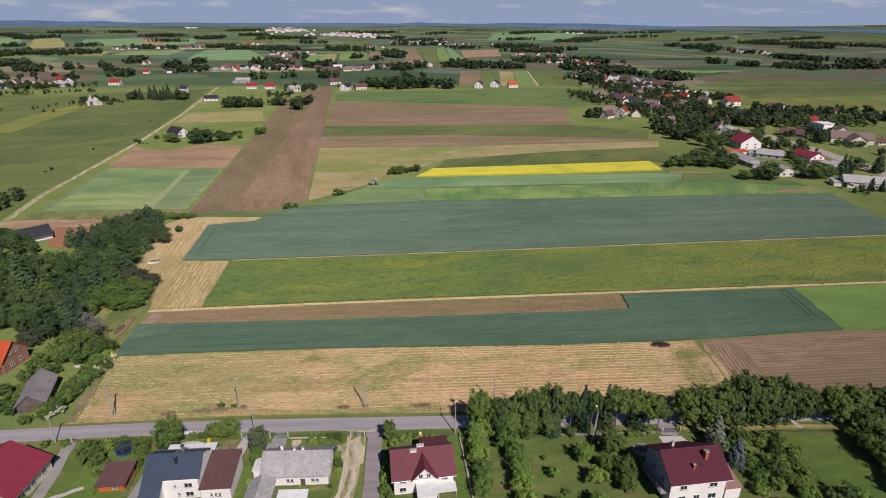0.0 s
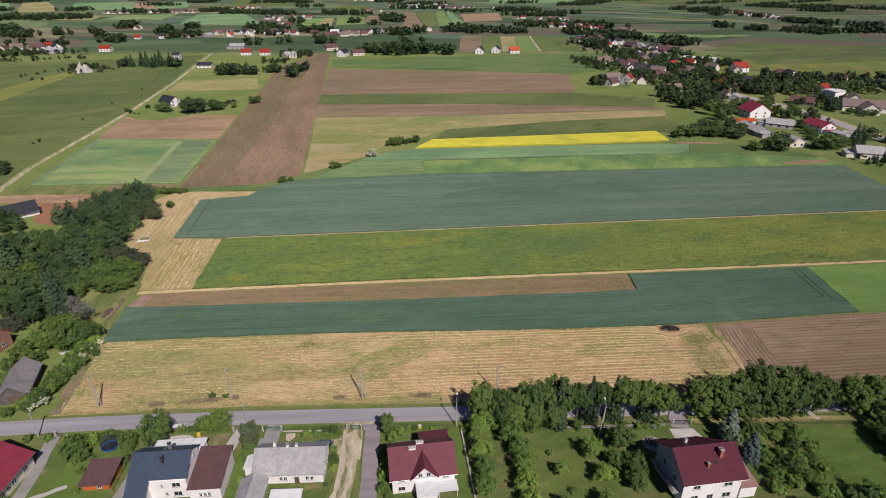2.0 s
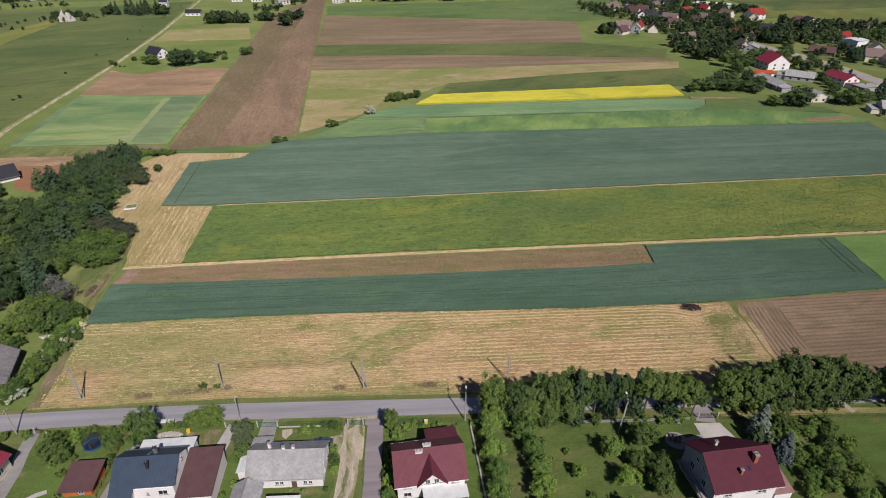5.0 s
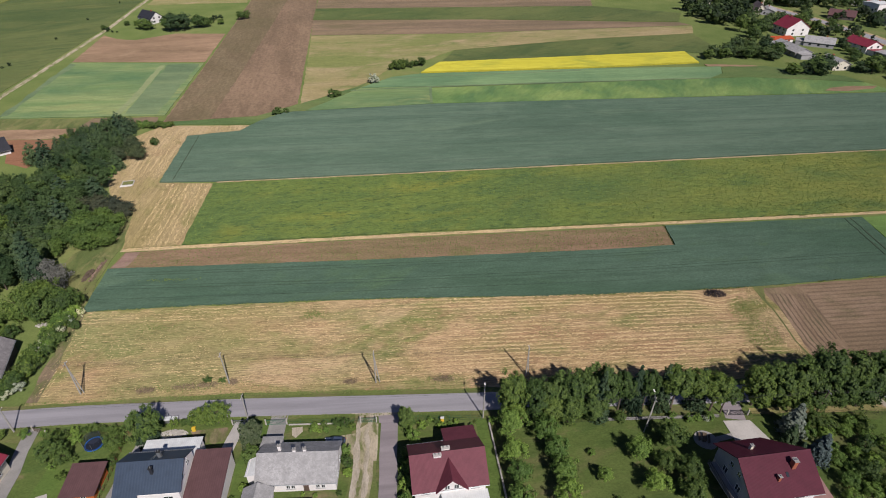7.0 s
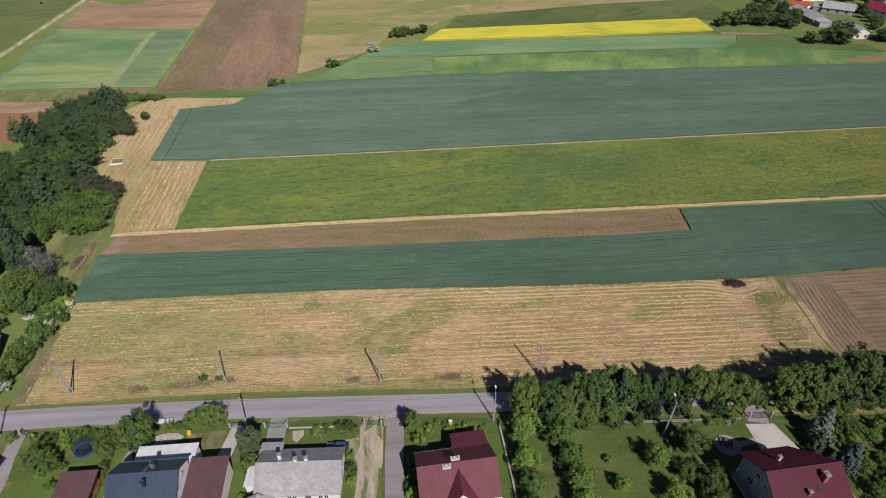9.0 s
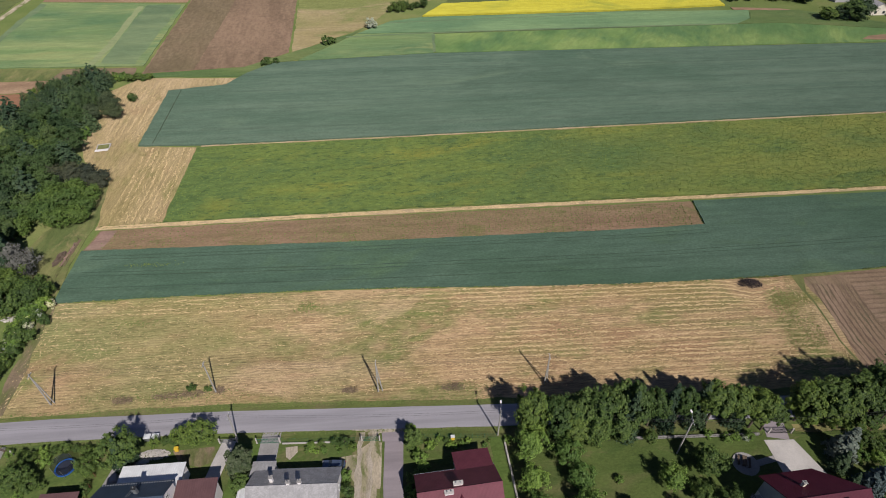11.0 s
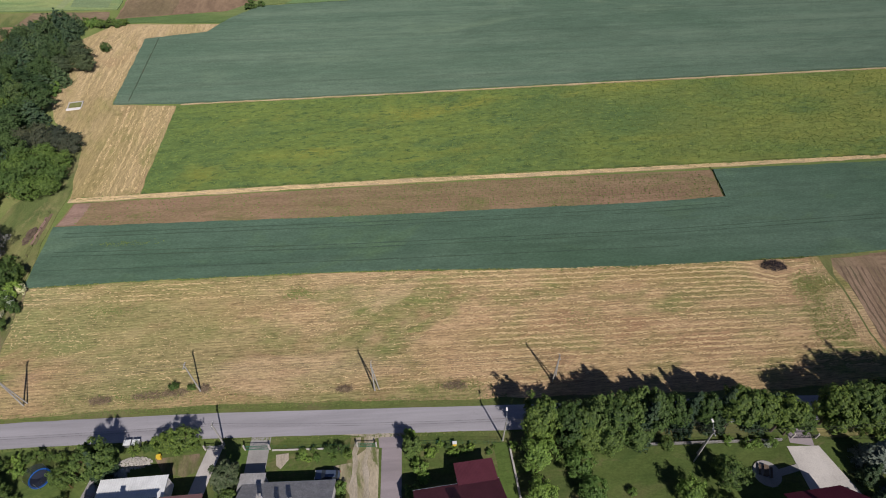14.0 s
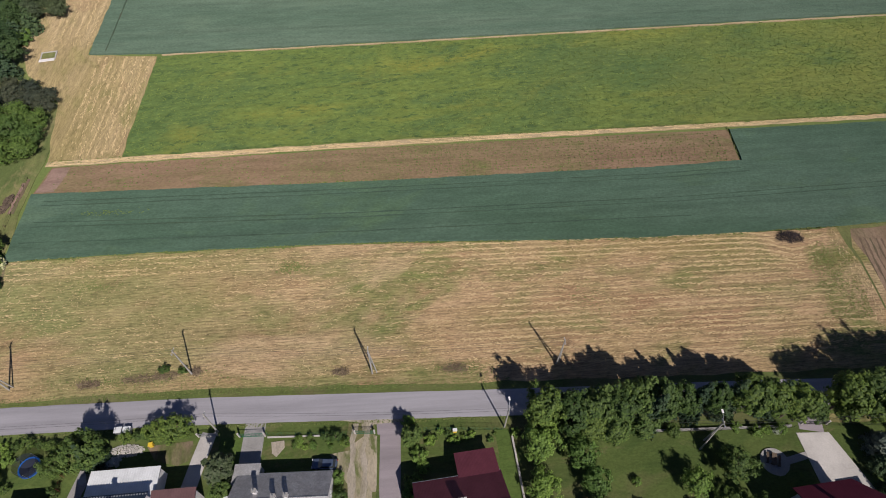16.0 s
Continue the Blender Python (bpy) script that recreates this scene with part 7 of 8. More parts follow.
def gable_roof(parent, w, d, eave, ridge, over, material, rib=0.0, gable_over=0.45):
    """Two slopes, ridge cap and gutters."""
    hw, run = w / 2 + gable_over, d / 2
    k = (ridge - eave) / run
    ye, ze = run + over, eave - k * over + 0.16
    zr = ridge + 0.16
    roof_slope(parent, (hw, 0, zr), (-hw, 0, zr), (-hw, -ye, ze), (hw, -ye, ze), material, rib)
    roof_slope(parent, (-hw, 0, zr), (hw, 0, zr), (hw, ye, ze), (-hw, ye, ze), material, rib)
    bm = bmesh.new()
    solid(bm, [(-0.2, zr - 0.2 * k + 0.03), (0, zr + 0.06), (0.2, zr - 0.2 * k + 0.03), (0, zr + 0.01)], "x", -hw - 0.02, hw + 0.02)
    part("ridge_cap", bm, material, parent)
    for s in (-1, 1):
        bm = bmesh.new()
        rod(bm, (-hw, s * (ye + 0.06), ze - 0.1), (hw, s * (ye + 0.06), ze - 0.1), 0.07, n=6)
        part("gutter", bm, M_METAL, parent)


def mono(parent, x0, x1, y0, y1, z_front, z_back, wall, roof, over=0.3, rib=0.0, base=0.8, name="annex"):
    """A lean-to: walls with a single sloping roof."""
    bm = bmesh.new()
    solid(bm, [(y0, -base), (y1, -base), (y1, z_back - 0.16), (y0, z_front - 0.16)], "x", x0, x1)
    part(name, bm, wall, parent)
    k = (z_back - z_front) / (y1 - y0)
    roof_slope(parent, (x1 + over, y1 + over, z_back + k * over), (x0 - over, y1 + over, z_back + k * over), (x0 - over, y0 - over, z_front - k * over), (x1 + over, y0 - over, z_front - k * over), roof, rib)


# white house with maroon metal roof and a steep front gable
e = thing("house", 1.1, 98.2, 5.7, "white rendered house with maroon metal roof and front gable", "house")
gable_walls(e, 13.0, 9.2, 5.0, 8.4, M_WHITE)
gable_roof(e, 13.0, 9.2, 5.0, 8.4, 0.7, M_MAROON, 0.0, 0.6)
bm = bmesh.new()
solid(bm, [(-2.4, 4.4), (2.6, 4.4), (2.6, 4.9), (0.1, 7.7), (-2.4, 4.9)], "y", -5.25, -0.6)
part("gable", bm, M_WHITE, e)
for s in (-1, 1):
    roof_slope(e, (0.1, 0.2, 7.95), (0.1, -5.75, 7.95), (0.1 + s * 3.0, -5.75, 4.65), (0.1 + s * 3.0, 0.2, 4.65), M_MAROON, 0.0, "gable_roof")
roof_slope(e, (6.9, 4.9, 4.92), (0.2, 4.9, 4.92), (0.2, 9.4, 3.1), (6.9, 9.4, 3.1), M_MAROON, 0.0, "annex_roof")
bm = bmesh.new()
solid(bm, [(4.6, -0.8), (9.0, -0.8), (9.0, 3.1), (4.6, 4.7)], "x", 0.6, 6.5)
part("annex", bm, M_WHITE, e)
bm = bmesh.new()
box(bm, -1.6, 2.4, -8.2, -5.2, -0.8, 2.7)
part("porch", bm, M_WHITE, e)
bm = bmesh.new()
box(bm, -1.8, 2.6, -8.4, -4.62, 2.7, 2.92)
part("porch_roof", bm, M_WHITER, e)
bm = bmesh.new()
box(bm, 2.65, 6.9, -7.4, -4.65, 2.3, 2.5)
part("terrace_roof", bm, M_WHITER, e, "white corrugated terrace roof")
for x in (2.9, 6.7):
    bm = bmesh.new()
    rod(bm, (x, -7.2, -0.4), (x, -7.2, 2.3), 0.06)
    part("post", bm, M_FRAME, e)
chimney(e, -1.9, -0.5, 7.2, 8.5, 1.4, 0.55, M_WHITE, M_CONC_L, 2, "white rendered chimney")
chimney(e, 0.0 - 0.2, 0.75, 7.2, 8.6, 1.5, 0.55, M_WHITE, M_CONC_L, 2, "white rendered chimney")
for u, z, w, h in ((-4.6, 0.9, 1.5, 1.2), (-4.6, 3.3, 1.4, 1.2), (4.6, 3.2, 1.4, 1.2), (5.2, 0.7, 1.6, 1.3)):
    window(e, "S", u, z, w, h, 6.5, 4.6)
for u in (-0.75, 0.95):
    window(e, "S", u, 4.75, 0.95, 1.25, 6.5, 5.25)
for f in "EW":
    for u in (-2.2, 2.0):
        window(e, f, u, 1.0, 1.3, 1.3, 6.5, 4.6)
        window(e, f, u * 0.6, 5.0, 1.1, 1.2, 6.5, 4.6)

# old white house with grey sheet roof
e = thing("house", -27.0, 101.3, -0.6, "old white house with weathered grey sheet roof", "house")
gable_walls(e, 14.6, 8.4, 3.2, 6.1, M_WHITE)
gable_roof(e, 14.6, 8.4, 3.2, 6.1, 0.45, M_GREYR, 0.0, 0.35)
mono(e, -8.2, -4.4, 3.0, 6.2, 3.4, 2.9, M_GREYW, M_GREYR, 0.2)
bm = bmesh.new()
solid(bm, [(-9.3, -0.8), (-4.3, -0.8), (-4.3, 2.4), (-6.8, 3.9), (-9.3, 2.4)], "y", -11.6, -4.9)
part("wing", bm, M_GREYW, e)
for s in (-1, 1):
    roof_slope(e, (-6.8, -4.6, 4.08), (-6.8, -12.0, 4.08), (-6.8 + s * 2.9, -12.0, 2.35), (-6.8 + s * 2.9, -4.6, 2.35), M_GREYR, 0.0, "wing_roof")
bm = bmesh.new()
box(bm, -9.6, -7.3, -2.4, 1.2, -0.6, 3.0)
part("lean_to", bm, M_WHITE, e)
bm = bmesh.new()
slab(bm, (-7.2, -2.6, 3.5), (-7.2, 1.4, 3.5), (-9.9, 1.4, 2.9), (-9.9, -2.6, 2.9), 0.1)
part("lean_to_roof", bm, M_WHITER, e)
for x, y in ((-3.6, 1.1), (-0.6, 0.2), (1.3, 0.3)):
    chimney(e, x, y, 4.6, 6.9, 0.55, 0.5, M_WHITE, M_CONC, 1, "whitewashed chimney")
for u in (-1.6, -0.7, 3.9, 4.9):
    window(e, "S", u, 1.1, 0.75, 1.0, 7.3, 4.2)
window(e, "S", 1.7, 0.0, 1.0, 2.0, 7.3, 4.2, True)
for u in (-1.6, 1.6):
    window(e, "E", u, 1.1, 0.9, 1.1, 7.3, 4.2)
e = thing("garden_shed", -26.6, 91.8, -0.6, "low shed with white corrugated roof before the old house", "shed")
mono(e, -3.0, 3.0, -2.4, 1.4, 1.9, 2.3, M_GREYW, M_WHITER, 0.25, 0.0, name="wall")

# big house with blue-grey seam roof
e = thing("house", -52.6, 98.6, 2.0, "white house with blue-grey standing-seam roof", "house")
zr = 8.8
bm = bmesh.new()
solid(bm, [(-4.2, -0.8), (4.2, -0.8), (4.2, 6.0), (0.4, zr - 0.3), (-3.3, 6.0), (-4.2, 5.2)], "x", -5.5, 5.5)
part("wall", bm, M_WHITE, e)
bm = bmesh.new()
solid(bm, [(-11.5, -0.8), (-4.0, -0.8), (-4.0, 5.0), (-11.5, 0.7)], "x", -5.4, 2.6 - 4.6)
part("wing", bm, M_WHITE, e)
roof_slope(e, (5.9, 0.4, zr), (-5.9, 0.4, zr), (-5.9, -4.4, 5.65), (5.9, -4.4, 5.65), M_BLUE, 0.0)
roof_slope(e, (-1.6, -4.4, 5.65), (-5.9, -4.4, 5.65), (-5.9, -12.0, 0.66), (-1.6, -12.0, 0.66), M_BLUE, 0.0, "wing_roof")
roof_slope(e, (-5.9, 0.4, zr), (5.9, 0.4, zr), (5.9, 4.6, 6.0), (-5.9, 4.6, 6.0), M_BLUE, 0.0)
bm = bmesh.new()
box(bm, 0, 0.2, 4.1, 4.3, 6.2, 6.42)
guard = part("snow_guard", bm, M_METAL, e)
guard.location.x = -5.7
for k in range(1, 28):
    part("snow_guard", guard.data, None, e).location.x = -5.7 + k * 0.42
chimney(e, 0.6, -1.4, 7.2, 9.0, 0.5, 0.5, M_DARKR, M_DARK, 1)
chimney(e, 1.2, 1.6, 7.0, 9.6, 0.6, 0.5, M_METAL, M_DARK, 1)
bm = bmesh.new()
for x in (0.0, 0.4):
    rod(bm, (x, 0.6, zr + 0.08), (x, 4.3, 6.3), 0.03, n=5)
for k in range(9):
    f = k / 8
    rod(bm, (0, 0.6 + 3.7 * f, zr + 0.1 - 2.45 * f), (0.4, 0.6 + 3.7 * f, zr + 0.1 - 2.45 * f), 0.025, n=5)
part("roof_ladder", bm, M_METAL, e)
for u, z, w, h in ((1.2, 1.0, 0.6, 0.9), (3.4, 3.3, 1.7, 1.2), (3.4, 0.8, 1.7, 1.3), (0.6, 3.4, 0.5, 0.8)):
    window(e, "S", u, z, w, h, 5.5, 4.2)
for u in (-1.4, 1.5):
    window(e, "E", u, 5.9, 0.8, 0.9, 5.5, 4.2)
bm = bmesh.new()
box(bm, -4.8, 5.6, 4.25, 9.0, -0.8, 3.2)
part("annex", bm, M_WHITE, e)
bm = bmesh.new()
slab(bm, (-5.0, 9.2, 3.5), (5.9, 9.2, 3.5), (5.9, 4.25, 3.7), (-5.0, 4.25, 3.7), 0.15)
part("annex_roof", bm, M_WHITER, e, "white flat sheet roof")
e = thing("house_wing", -43.3, 98.6, 2.0, "white outbuilding with brown metal roof beside the blue roof", "building")
mono(e, -3.1, 3.1, -5.2, 5.0, 3.9, 4.9, M_WHITE, M_BROWN, 0.3, 0.0, name="wall")
for u in (-0.9, 0.0, 0.8):
    window(e, "S", u, 1.5, 0.6, 1.1, 3.1, 5.2)

# small shed with orange walls
e = thing("shed", -67.3, 100.3, 2.0, "orange-walled garden shed with brown sheet roof", "shed")
mono(e, -2.7, 2.7, -2.9, 2.9, 2.1, 2.7, M_ORWALL, M_BROWN, 0.55, 0.0, name="wall")
window(e, "S", 0.8, 0.7, 1.0, 0.8, 2.7, 2.9)
window(e, "E", -0.8, 0.05, 0.9, 1.8, 2.7, 2.9, True)

# crimson roof at the road's bend
e = thing("house", -92.6, 99.6, 87.0, "cream house with broad crimson metal roof", "house")
gable_walls(e, 12.2, 16.0, 3.6, 7.6, M_CREAM)
gable_roof(e, 12.2, 16.0, 3.6, 7.6, 0.7, M_CRIMSON, 0.0, 0.5)
for u in (-3.5, 0.0, 3.5):
    window(e, "S", u, 1.0, 1.3, 1.3, 6.1, 8.0)

# large house with wine-red roof, its gable's shade put on as a grey sheet
e = thing("house", 59.3, 92.9, 5.0, "large white house with wine-red metal roof", "house")
bm = bmesh.new()
solid(bm, [(-5.3, -0.8), (5.3, -0.8), (5.3, 6.9), (0, 10.3), (-5.3, 6.9)], "x", -6.3, 2.2)
part("wall", bm, M_WHITE, e)
bm = bmesh.new()
solid(bm, [(-5.3, -0.8), (0.9, -0.8), (0.9, 9.7), (0, 10.3), (-5.3, 6.9)], "x", 2.2, 6.3)
part("wall", bm, M_WHITE, e)
roof_slope(e, (7.0, 0, 10.5), (-7.0, 0, 10.5), (-7.0, -6.2, 6.5), (7.0, -6.2, 6.5), M_MAGENTA)
roof_slope(e, (-7.0, 0, 10.5), (7.0, 0, 10.5), (2.8, 6.2, 6.5), (-7.0, 6.2, 6.5), M_MAGENTA)
bm = bmesh.new()
solid(bm, [(-0.2, 10.42), (0, 10.58), (0.2, 10.42), (0, 10.5)], "x", -7.02, 7.02)
part("ridge_cap", bm, M_MAGENTA, e)
bm = bmesh.new()
rod(bm, (-7.0, -6.27, 6.4), (7.0, -6.27, 6.4), 0.07, n=6)
part("gutter", bm, M_METAL, e)
# thin grey sheet over the white gable, shade put into its colour
bm = bmesh.new()
solid(bm, [(-5.3, 3.2), (5.3, 3.2), (5.3, 6.85), (0, 10.25), (-5.3, 6.85)], "x", -6.34, -6.3)
part("gable_cladding", bm, M_GREYW, e, "grey sheet standing in for shade on the gable")
bm = bmesh.new()
box(bm, -8.0, -6.3, -4.6, 4.6, 2.8, 3.0)
part("balcony", bm, M_CONC, e)
bm = bmesh.new()
for k in range(23):
    y = -4.5 + k * 0.41
    box(bm, -7.97, -7.92, y, y + 0.12, 3.0, 3.9)
box(bm, -8.0, -7.9, -4.6, 4.6, 3.9, 3.98)
part("balcony_rail", bm, M_WOODW, e)
for u in (-2.0, 2.0):
    window(e, "W", u, 3.6, 1.3, 1.6, 6.34, 5.3)
    window(e, "W", u * 0.55, 6.5, 1.0, 1.2, 6.34, 5.3)
    window(e, "W", u * 1.4, 0.8, 1.4, 1.4, 6.3, 5.3)
for u, z, w, h in ((3.4, 4.2, 1.9, 1.5), (3.6, 1.0, 1.9, 1.4), (-3.4, 4.2, 1.6, 1.4), (-3.4, 1.0, 1.6, 1.4), (0, 1.0, 1.4, 1.4)):
    window(e, "S", u, z, w, h, 6.3, 5.3)
mono(e, 6.6, 10.2, -5.4, 2.6, 3.4, 4.6, M_WHITE, M_PINK, 0.25, 0.0)
chimney(e, 2.6, -2.0, 8.4, 10.9, 0.75, 0.9, M_BRICKC, M_CONC, 2, "orange brick chimney")
chimney(e, -0.8, -3.6, 7.3, 9.2, 0.45, 0.5, M_BRICKC, M_CONC, 1, "small brick chimney")
chimney(e, -2.4, 2.6, 8.1, 9.9, 0.5, 0.5, M_CREAM, M_CONC, 1)
bm = bmesh.new()
slab(bm, (1.4, -2.7, 8.84), (0.9, -2.7, 8.84), (0.9, -3.4, 8.39), (1.4, -3.4, 8.39), 0.08)
part("skylight", bm, M_GLASS, e)

# grey barn and brick house at the wood
e = thing("barn", -104.4, 133.6, 107.0, "old timber barn with weathered grey roof", "barn")
gable_walls(e, 12.6, 6.4, 3.0, 5.7, M_WOODW)
gable_roof(e, 12.6, 6.4, 3.0, 5.7, 0.5, M_OLDR, 0.0, 0.4)
window(e, "W", 0.0, 0.0, 2.4, 2.4, 6.3, 3.2, True)
e = thing("house", -128.5, 152.6, -8.0, "brick house with bright orange-red tile roof", "house")
gable_walls(e, 14.0, 9.4, 4.6, 8.6, M_BRICKW)
gable_roof(e, 14.0, 9.4, 4.6, 8.6, 0.6, M_ORED, 0.0, 0.5)
for u in (-1.6, 1.6):
    window(e, "E", u, 1.2, 1.2, 1.3, 7.0, 4.7)
    window(e, "E", u * 0.7, 4.8, 1.0, 1.2, 7.0, 4.7)
for u in (-4, 0, 4):
    window(e, "S", u, 1.2, 1.4, 1.3, 7.0, 4.7)
mono(e, -1.0, 6.4, -8.2, -4.75, 2.2, 3.0, M_BRICKW, M_ORED, 0.3, 0.0)
e = thing("house", -190, 272, 42.0, "low house with a dark roof behind the wood", "house")
gable_walls(e, 14.0, 10.0, 2.6, 6.2, M_WHITE)
gable_roof(e, 14.0, 10.0, 2.6, 6.2, 0.9, M_DARKR, 0.0, 0.5)


# ---- houses of the villages ----
def village_house(x, y, rot, w, d, eave, ridge, wall, roof, label, group="", porch=False, far=False):
    e = thing("house", x, y, rot, label, "house", group)
    gable_walls(e, w, d, eave, ridge, wall, 1.5)
    hw, run, k = w / 2 + 0.5, d / 2, (ridge - eave) / (d / 2)
    for s in (-1, 1):
        roof_slope(e, (-s * hw, 0, ridge + 0.2), (s * hw, 0, ridge + 0.2), (s * hw, s * (run + 0.6), eave - 0.6 * k + 0.2), (-s * hw, s * (run + 0.6), eave - 0.6 * k + 0.2), roof, 0.0, t=0.25)
    bm = bmesh.new()
    box(bm, w * 0.18, w * 0.18 + 0.8, -0.4, 0.5, ridge - 1.0, ridge + 1.0)
    part("chimney", bm, M_BRICKC, e)
    for f, n in (("S", 3), ("N", 3), ("E", 2), ("W", 2)):
        span = w if f in "SN" else d
        if far and f in "NW":
            continue
        n = 1 if far else n
        for st in range(2 if eave > 4 else 1):
            for i in range(n):
                u, z = (i - (n - 1) / 2) * span / (n + 0.4), 1.0 + 2.7 * st
                bm = bmesh.new()
                hx, hy = (0.75, 0.05) if f in "SN" else (0.05, 0.75)
                cx, cy = {"S": (u, -d / 2), "N": (u, d / 2), "E": (w / 2, u), "W": (-w / 2, u)}[f]
                box(bm, cx - hx, cx + hx, cy - hy, cy + hy, z, z + 1.4)
                part("window", bm, M_GLASS, e)
    if porch:
        mono(e, -w / 2 - 5.5, -w / 2 - 0.05, -d / 2 + 1, d / 2 - 1, 3.0, 3.4, wall, roof, 0.3, name="garage")
    return e


VH = (("white house with red tile roof", M_WHITE, M_RED), ("white house with dark grey roof", M_WHITE, M_DARKR), ("cream house with brown roof", M_CREAM, M_BROWN), ("grey house with pale sheet roof", M_GREYW, M_GREYR), ("white house with orange-red roof", M_WHITE, M_ORED), ("cream house with grey roof", M_CREAM, M_GREYR), ("cream house with grey-brown tile roof", M_CREAM, M_TAUPE), ("white house with crimson roof", M_WHITE, M_CRIMSON), ("dark timber house with brown roof", M_WOODW, M_BROWN), ("white flat-roofed house", M_WHITE, M_WHITER))
def houses(rows):
    """x, y, turn, length, depth, eaves, ridge, look."""
    for x, y, rot, w, d, ev, ri, k in rows:
        village_house(x, y, rot, w, d, ev, ri, VH[k][1], VH[k][2], VH[k][0] + " in the village", porch=(k % 2 == 1 and w > 18))


# sheds and houses at the field corner
houses((
    (262, 424, 92, 28, 12, 3.6, 6.0, 3), (293, 441, -34, 19, 11, 3.2, 6.5, 3), (268, 386, 92, 15, 12, 3.8, 6.6, 5), (302, 351, -20, 24, 12, 4.0, 7.5, 5),
    (316, 428, 100, 20, 13, 5.0, 8.2, 7), (322, 408, 100, 9, 15, 3.2, 3.7, 3), (269, 452, 5, 17, 9, 3.4, 4.6, 4),
))
# along the main road
houses((
    (294, 480, 95, 17, 19, 6.0, 12.0, 7), (414, 552, 20, 15, 15, 9.5, 10.2, 9), (430, 590, 30, 14, 12, 6, 10, 0), (408, 502, -25, 34, 16, 4.6, 10, 6),
    (404, 490, 70, 16, 14, 4.6, 9.5, 6), (420, 530, 60, 16, 14, 5.5, 10.5, 6), (428, 492, 10, 10, 9, 3.0, 5.5, 2), (372, 534, -35, 20, 13, 3.0, 7.0, 8),
    (385, 545, -35, 12, 9, 2.6, 4.5, 8), (318, 556, 60, 18, 12, 3.5, 5.5, 3), (480, 500, -10, 18, 10, 3.2, 6, 4), (345, 640, 15, 18, 13, 5, 9, 0),
))
# along the main road
houses((
    (452, 680, 80, 18, 16, 6, 11, 1), (424, 744, 10, 20, 14, 6, 12, 0), (424, 850, -35, 46, 14, 4.5, 6, 9),
))
# beyond the pasture
houses((
    (-275, 806, 5, 18, 10, 3.6, 7, 1), (-256, 944, 10, 15, 12, 4.5, 9, 0), (-290, 1022, 0, 24, 13, 5, 9, 3), (-490, 990, 0, 17, 12, 5, 9.5, 0),
    (-556, 965, 20, 24, 14, 5, 8, 3), (-640, 940, 0, 20, 12, 4, 8, 1), (-640, 1010, 20, 18, 13, 5, 10, 6), (-340, 885, 0, 10, 9, 7, 11, 1),
))
# between the strips
houses((
    (-225, 553, -35, 17, 12, 4.2, 9.0, 1), (-226, 941, 0, 15, 12, 4.5, 9, 0), (-182, 905, 40, 18, 12, 5, 9, 5), (-104, 918, 70, 16, 12, 6, 10.5, 1),
    (-82, 930, 20, 18, 12, 4.6, 9, 2), (109, 942, 75, 14, 12, 6, 11, 1), (137, 955, 70, 14, 12, 6, 11, 1), (165, 947, 5, 15, 11, 5, 10, 4),
    (-132, 1000, 30, 20, 12, 5, 10, 2),
))
# ruin of pale rock on the pasture
bm = bmesh.new()
for cx, cy, rr, hh, sd in ((-3, 0, 3.4, 11, 1), (3.0, -1, 3.6, 9, 2), (0, 2, 4, 7, 3), (6.5, 0.5, 2.4, 4.5, 4), (-6, -0.5, 2.6, 5, 5)):
    made = bmesh.ops.create_icosphere(bm, subdivisions=3, radius=1.0)["verts"]
    for v in made:
        k = 1 + 0.5 * noise.noise(v.co * 1.9 + Vector((sd, 0, 0))) + 0.25 * noise.noise(v.co * 5)
        v.co = Vector((cx + v.co.x * rr * k, cy + v.co.y * rr * 0.8 * k, max(-0.06, v.co.z) * hh * k))
rock = new("rock_outcrop", bpy.data.meshes.new("rock_outcrop"))
bm.to_mesh(rock.data)
bm.free()
rock.data.materials.append(M_RUBBLE)
rock.matrix_basis = pose(-408, 760, H(-408, 760), 0, 0, 25)
tagged(rock, "pale jagged rock outcrop on the pasture", "rock")
# further hamlets: one house of each kind, then copies
TEMPL = []
for i, (lab, wl, rf) in enumerate(VH):
    TEMPL.append(village_house(-520 + 40 * i, 1180 + 12 * i, 20 * i, 11 + i * 0.8, 9, 4.4 if i % 2 else 3.4, 7.8, wl, rf, lab + " in a far hamlet", "far hamlet houses", far=True))
for x, y in HAMLET:
    copy_thing(TEMPL[rh.choice((0, 1, 1, 1, 1, 2, 2, 2, 3, 4, 5, 6, 6, 6, 6, 7, 8, 8) if y > 1300 else (0, 1, 1, 1, 2, 2, 2, 3, 6, 6, 6, 8))], pose(x, y, H(x, y), 0, 0, rh.uniform(0, 360)) @ Matrix.Scale(1.1 if y < 1300 else 1.0, 4))


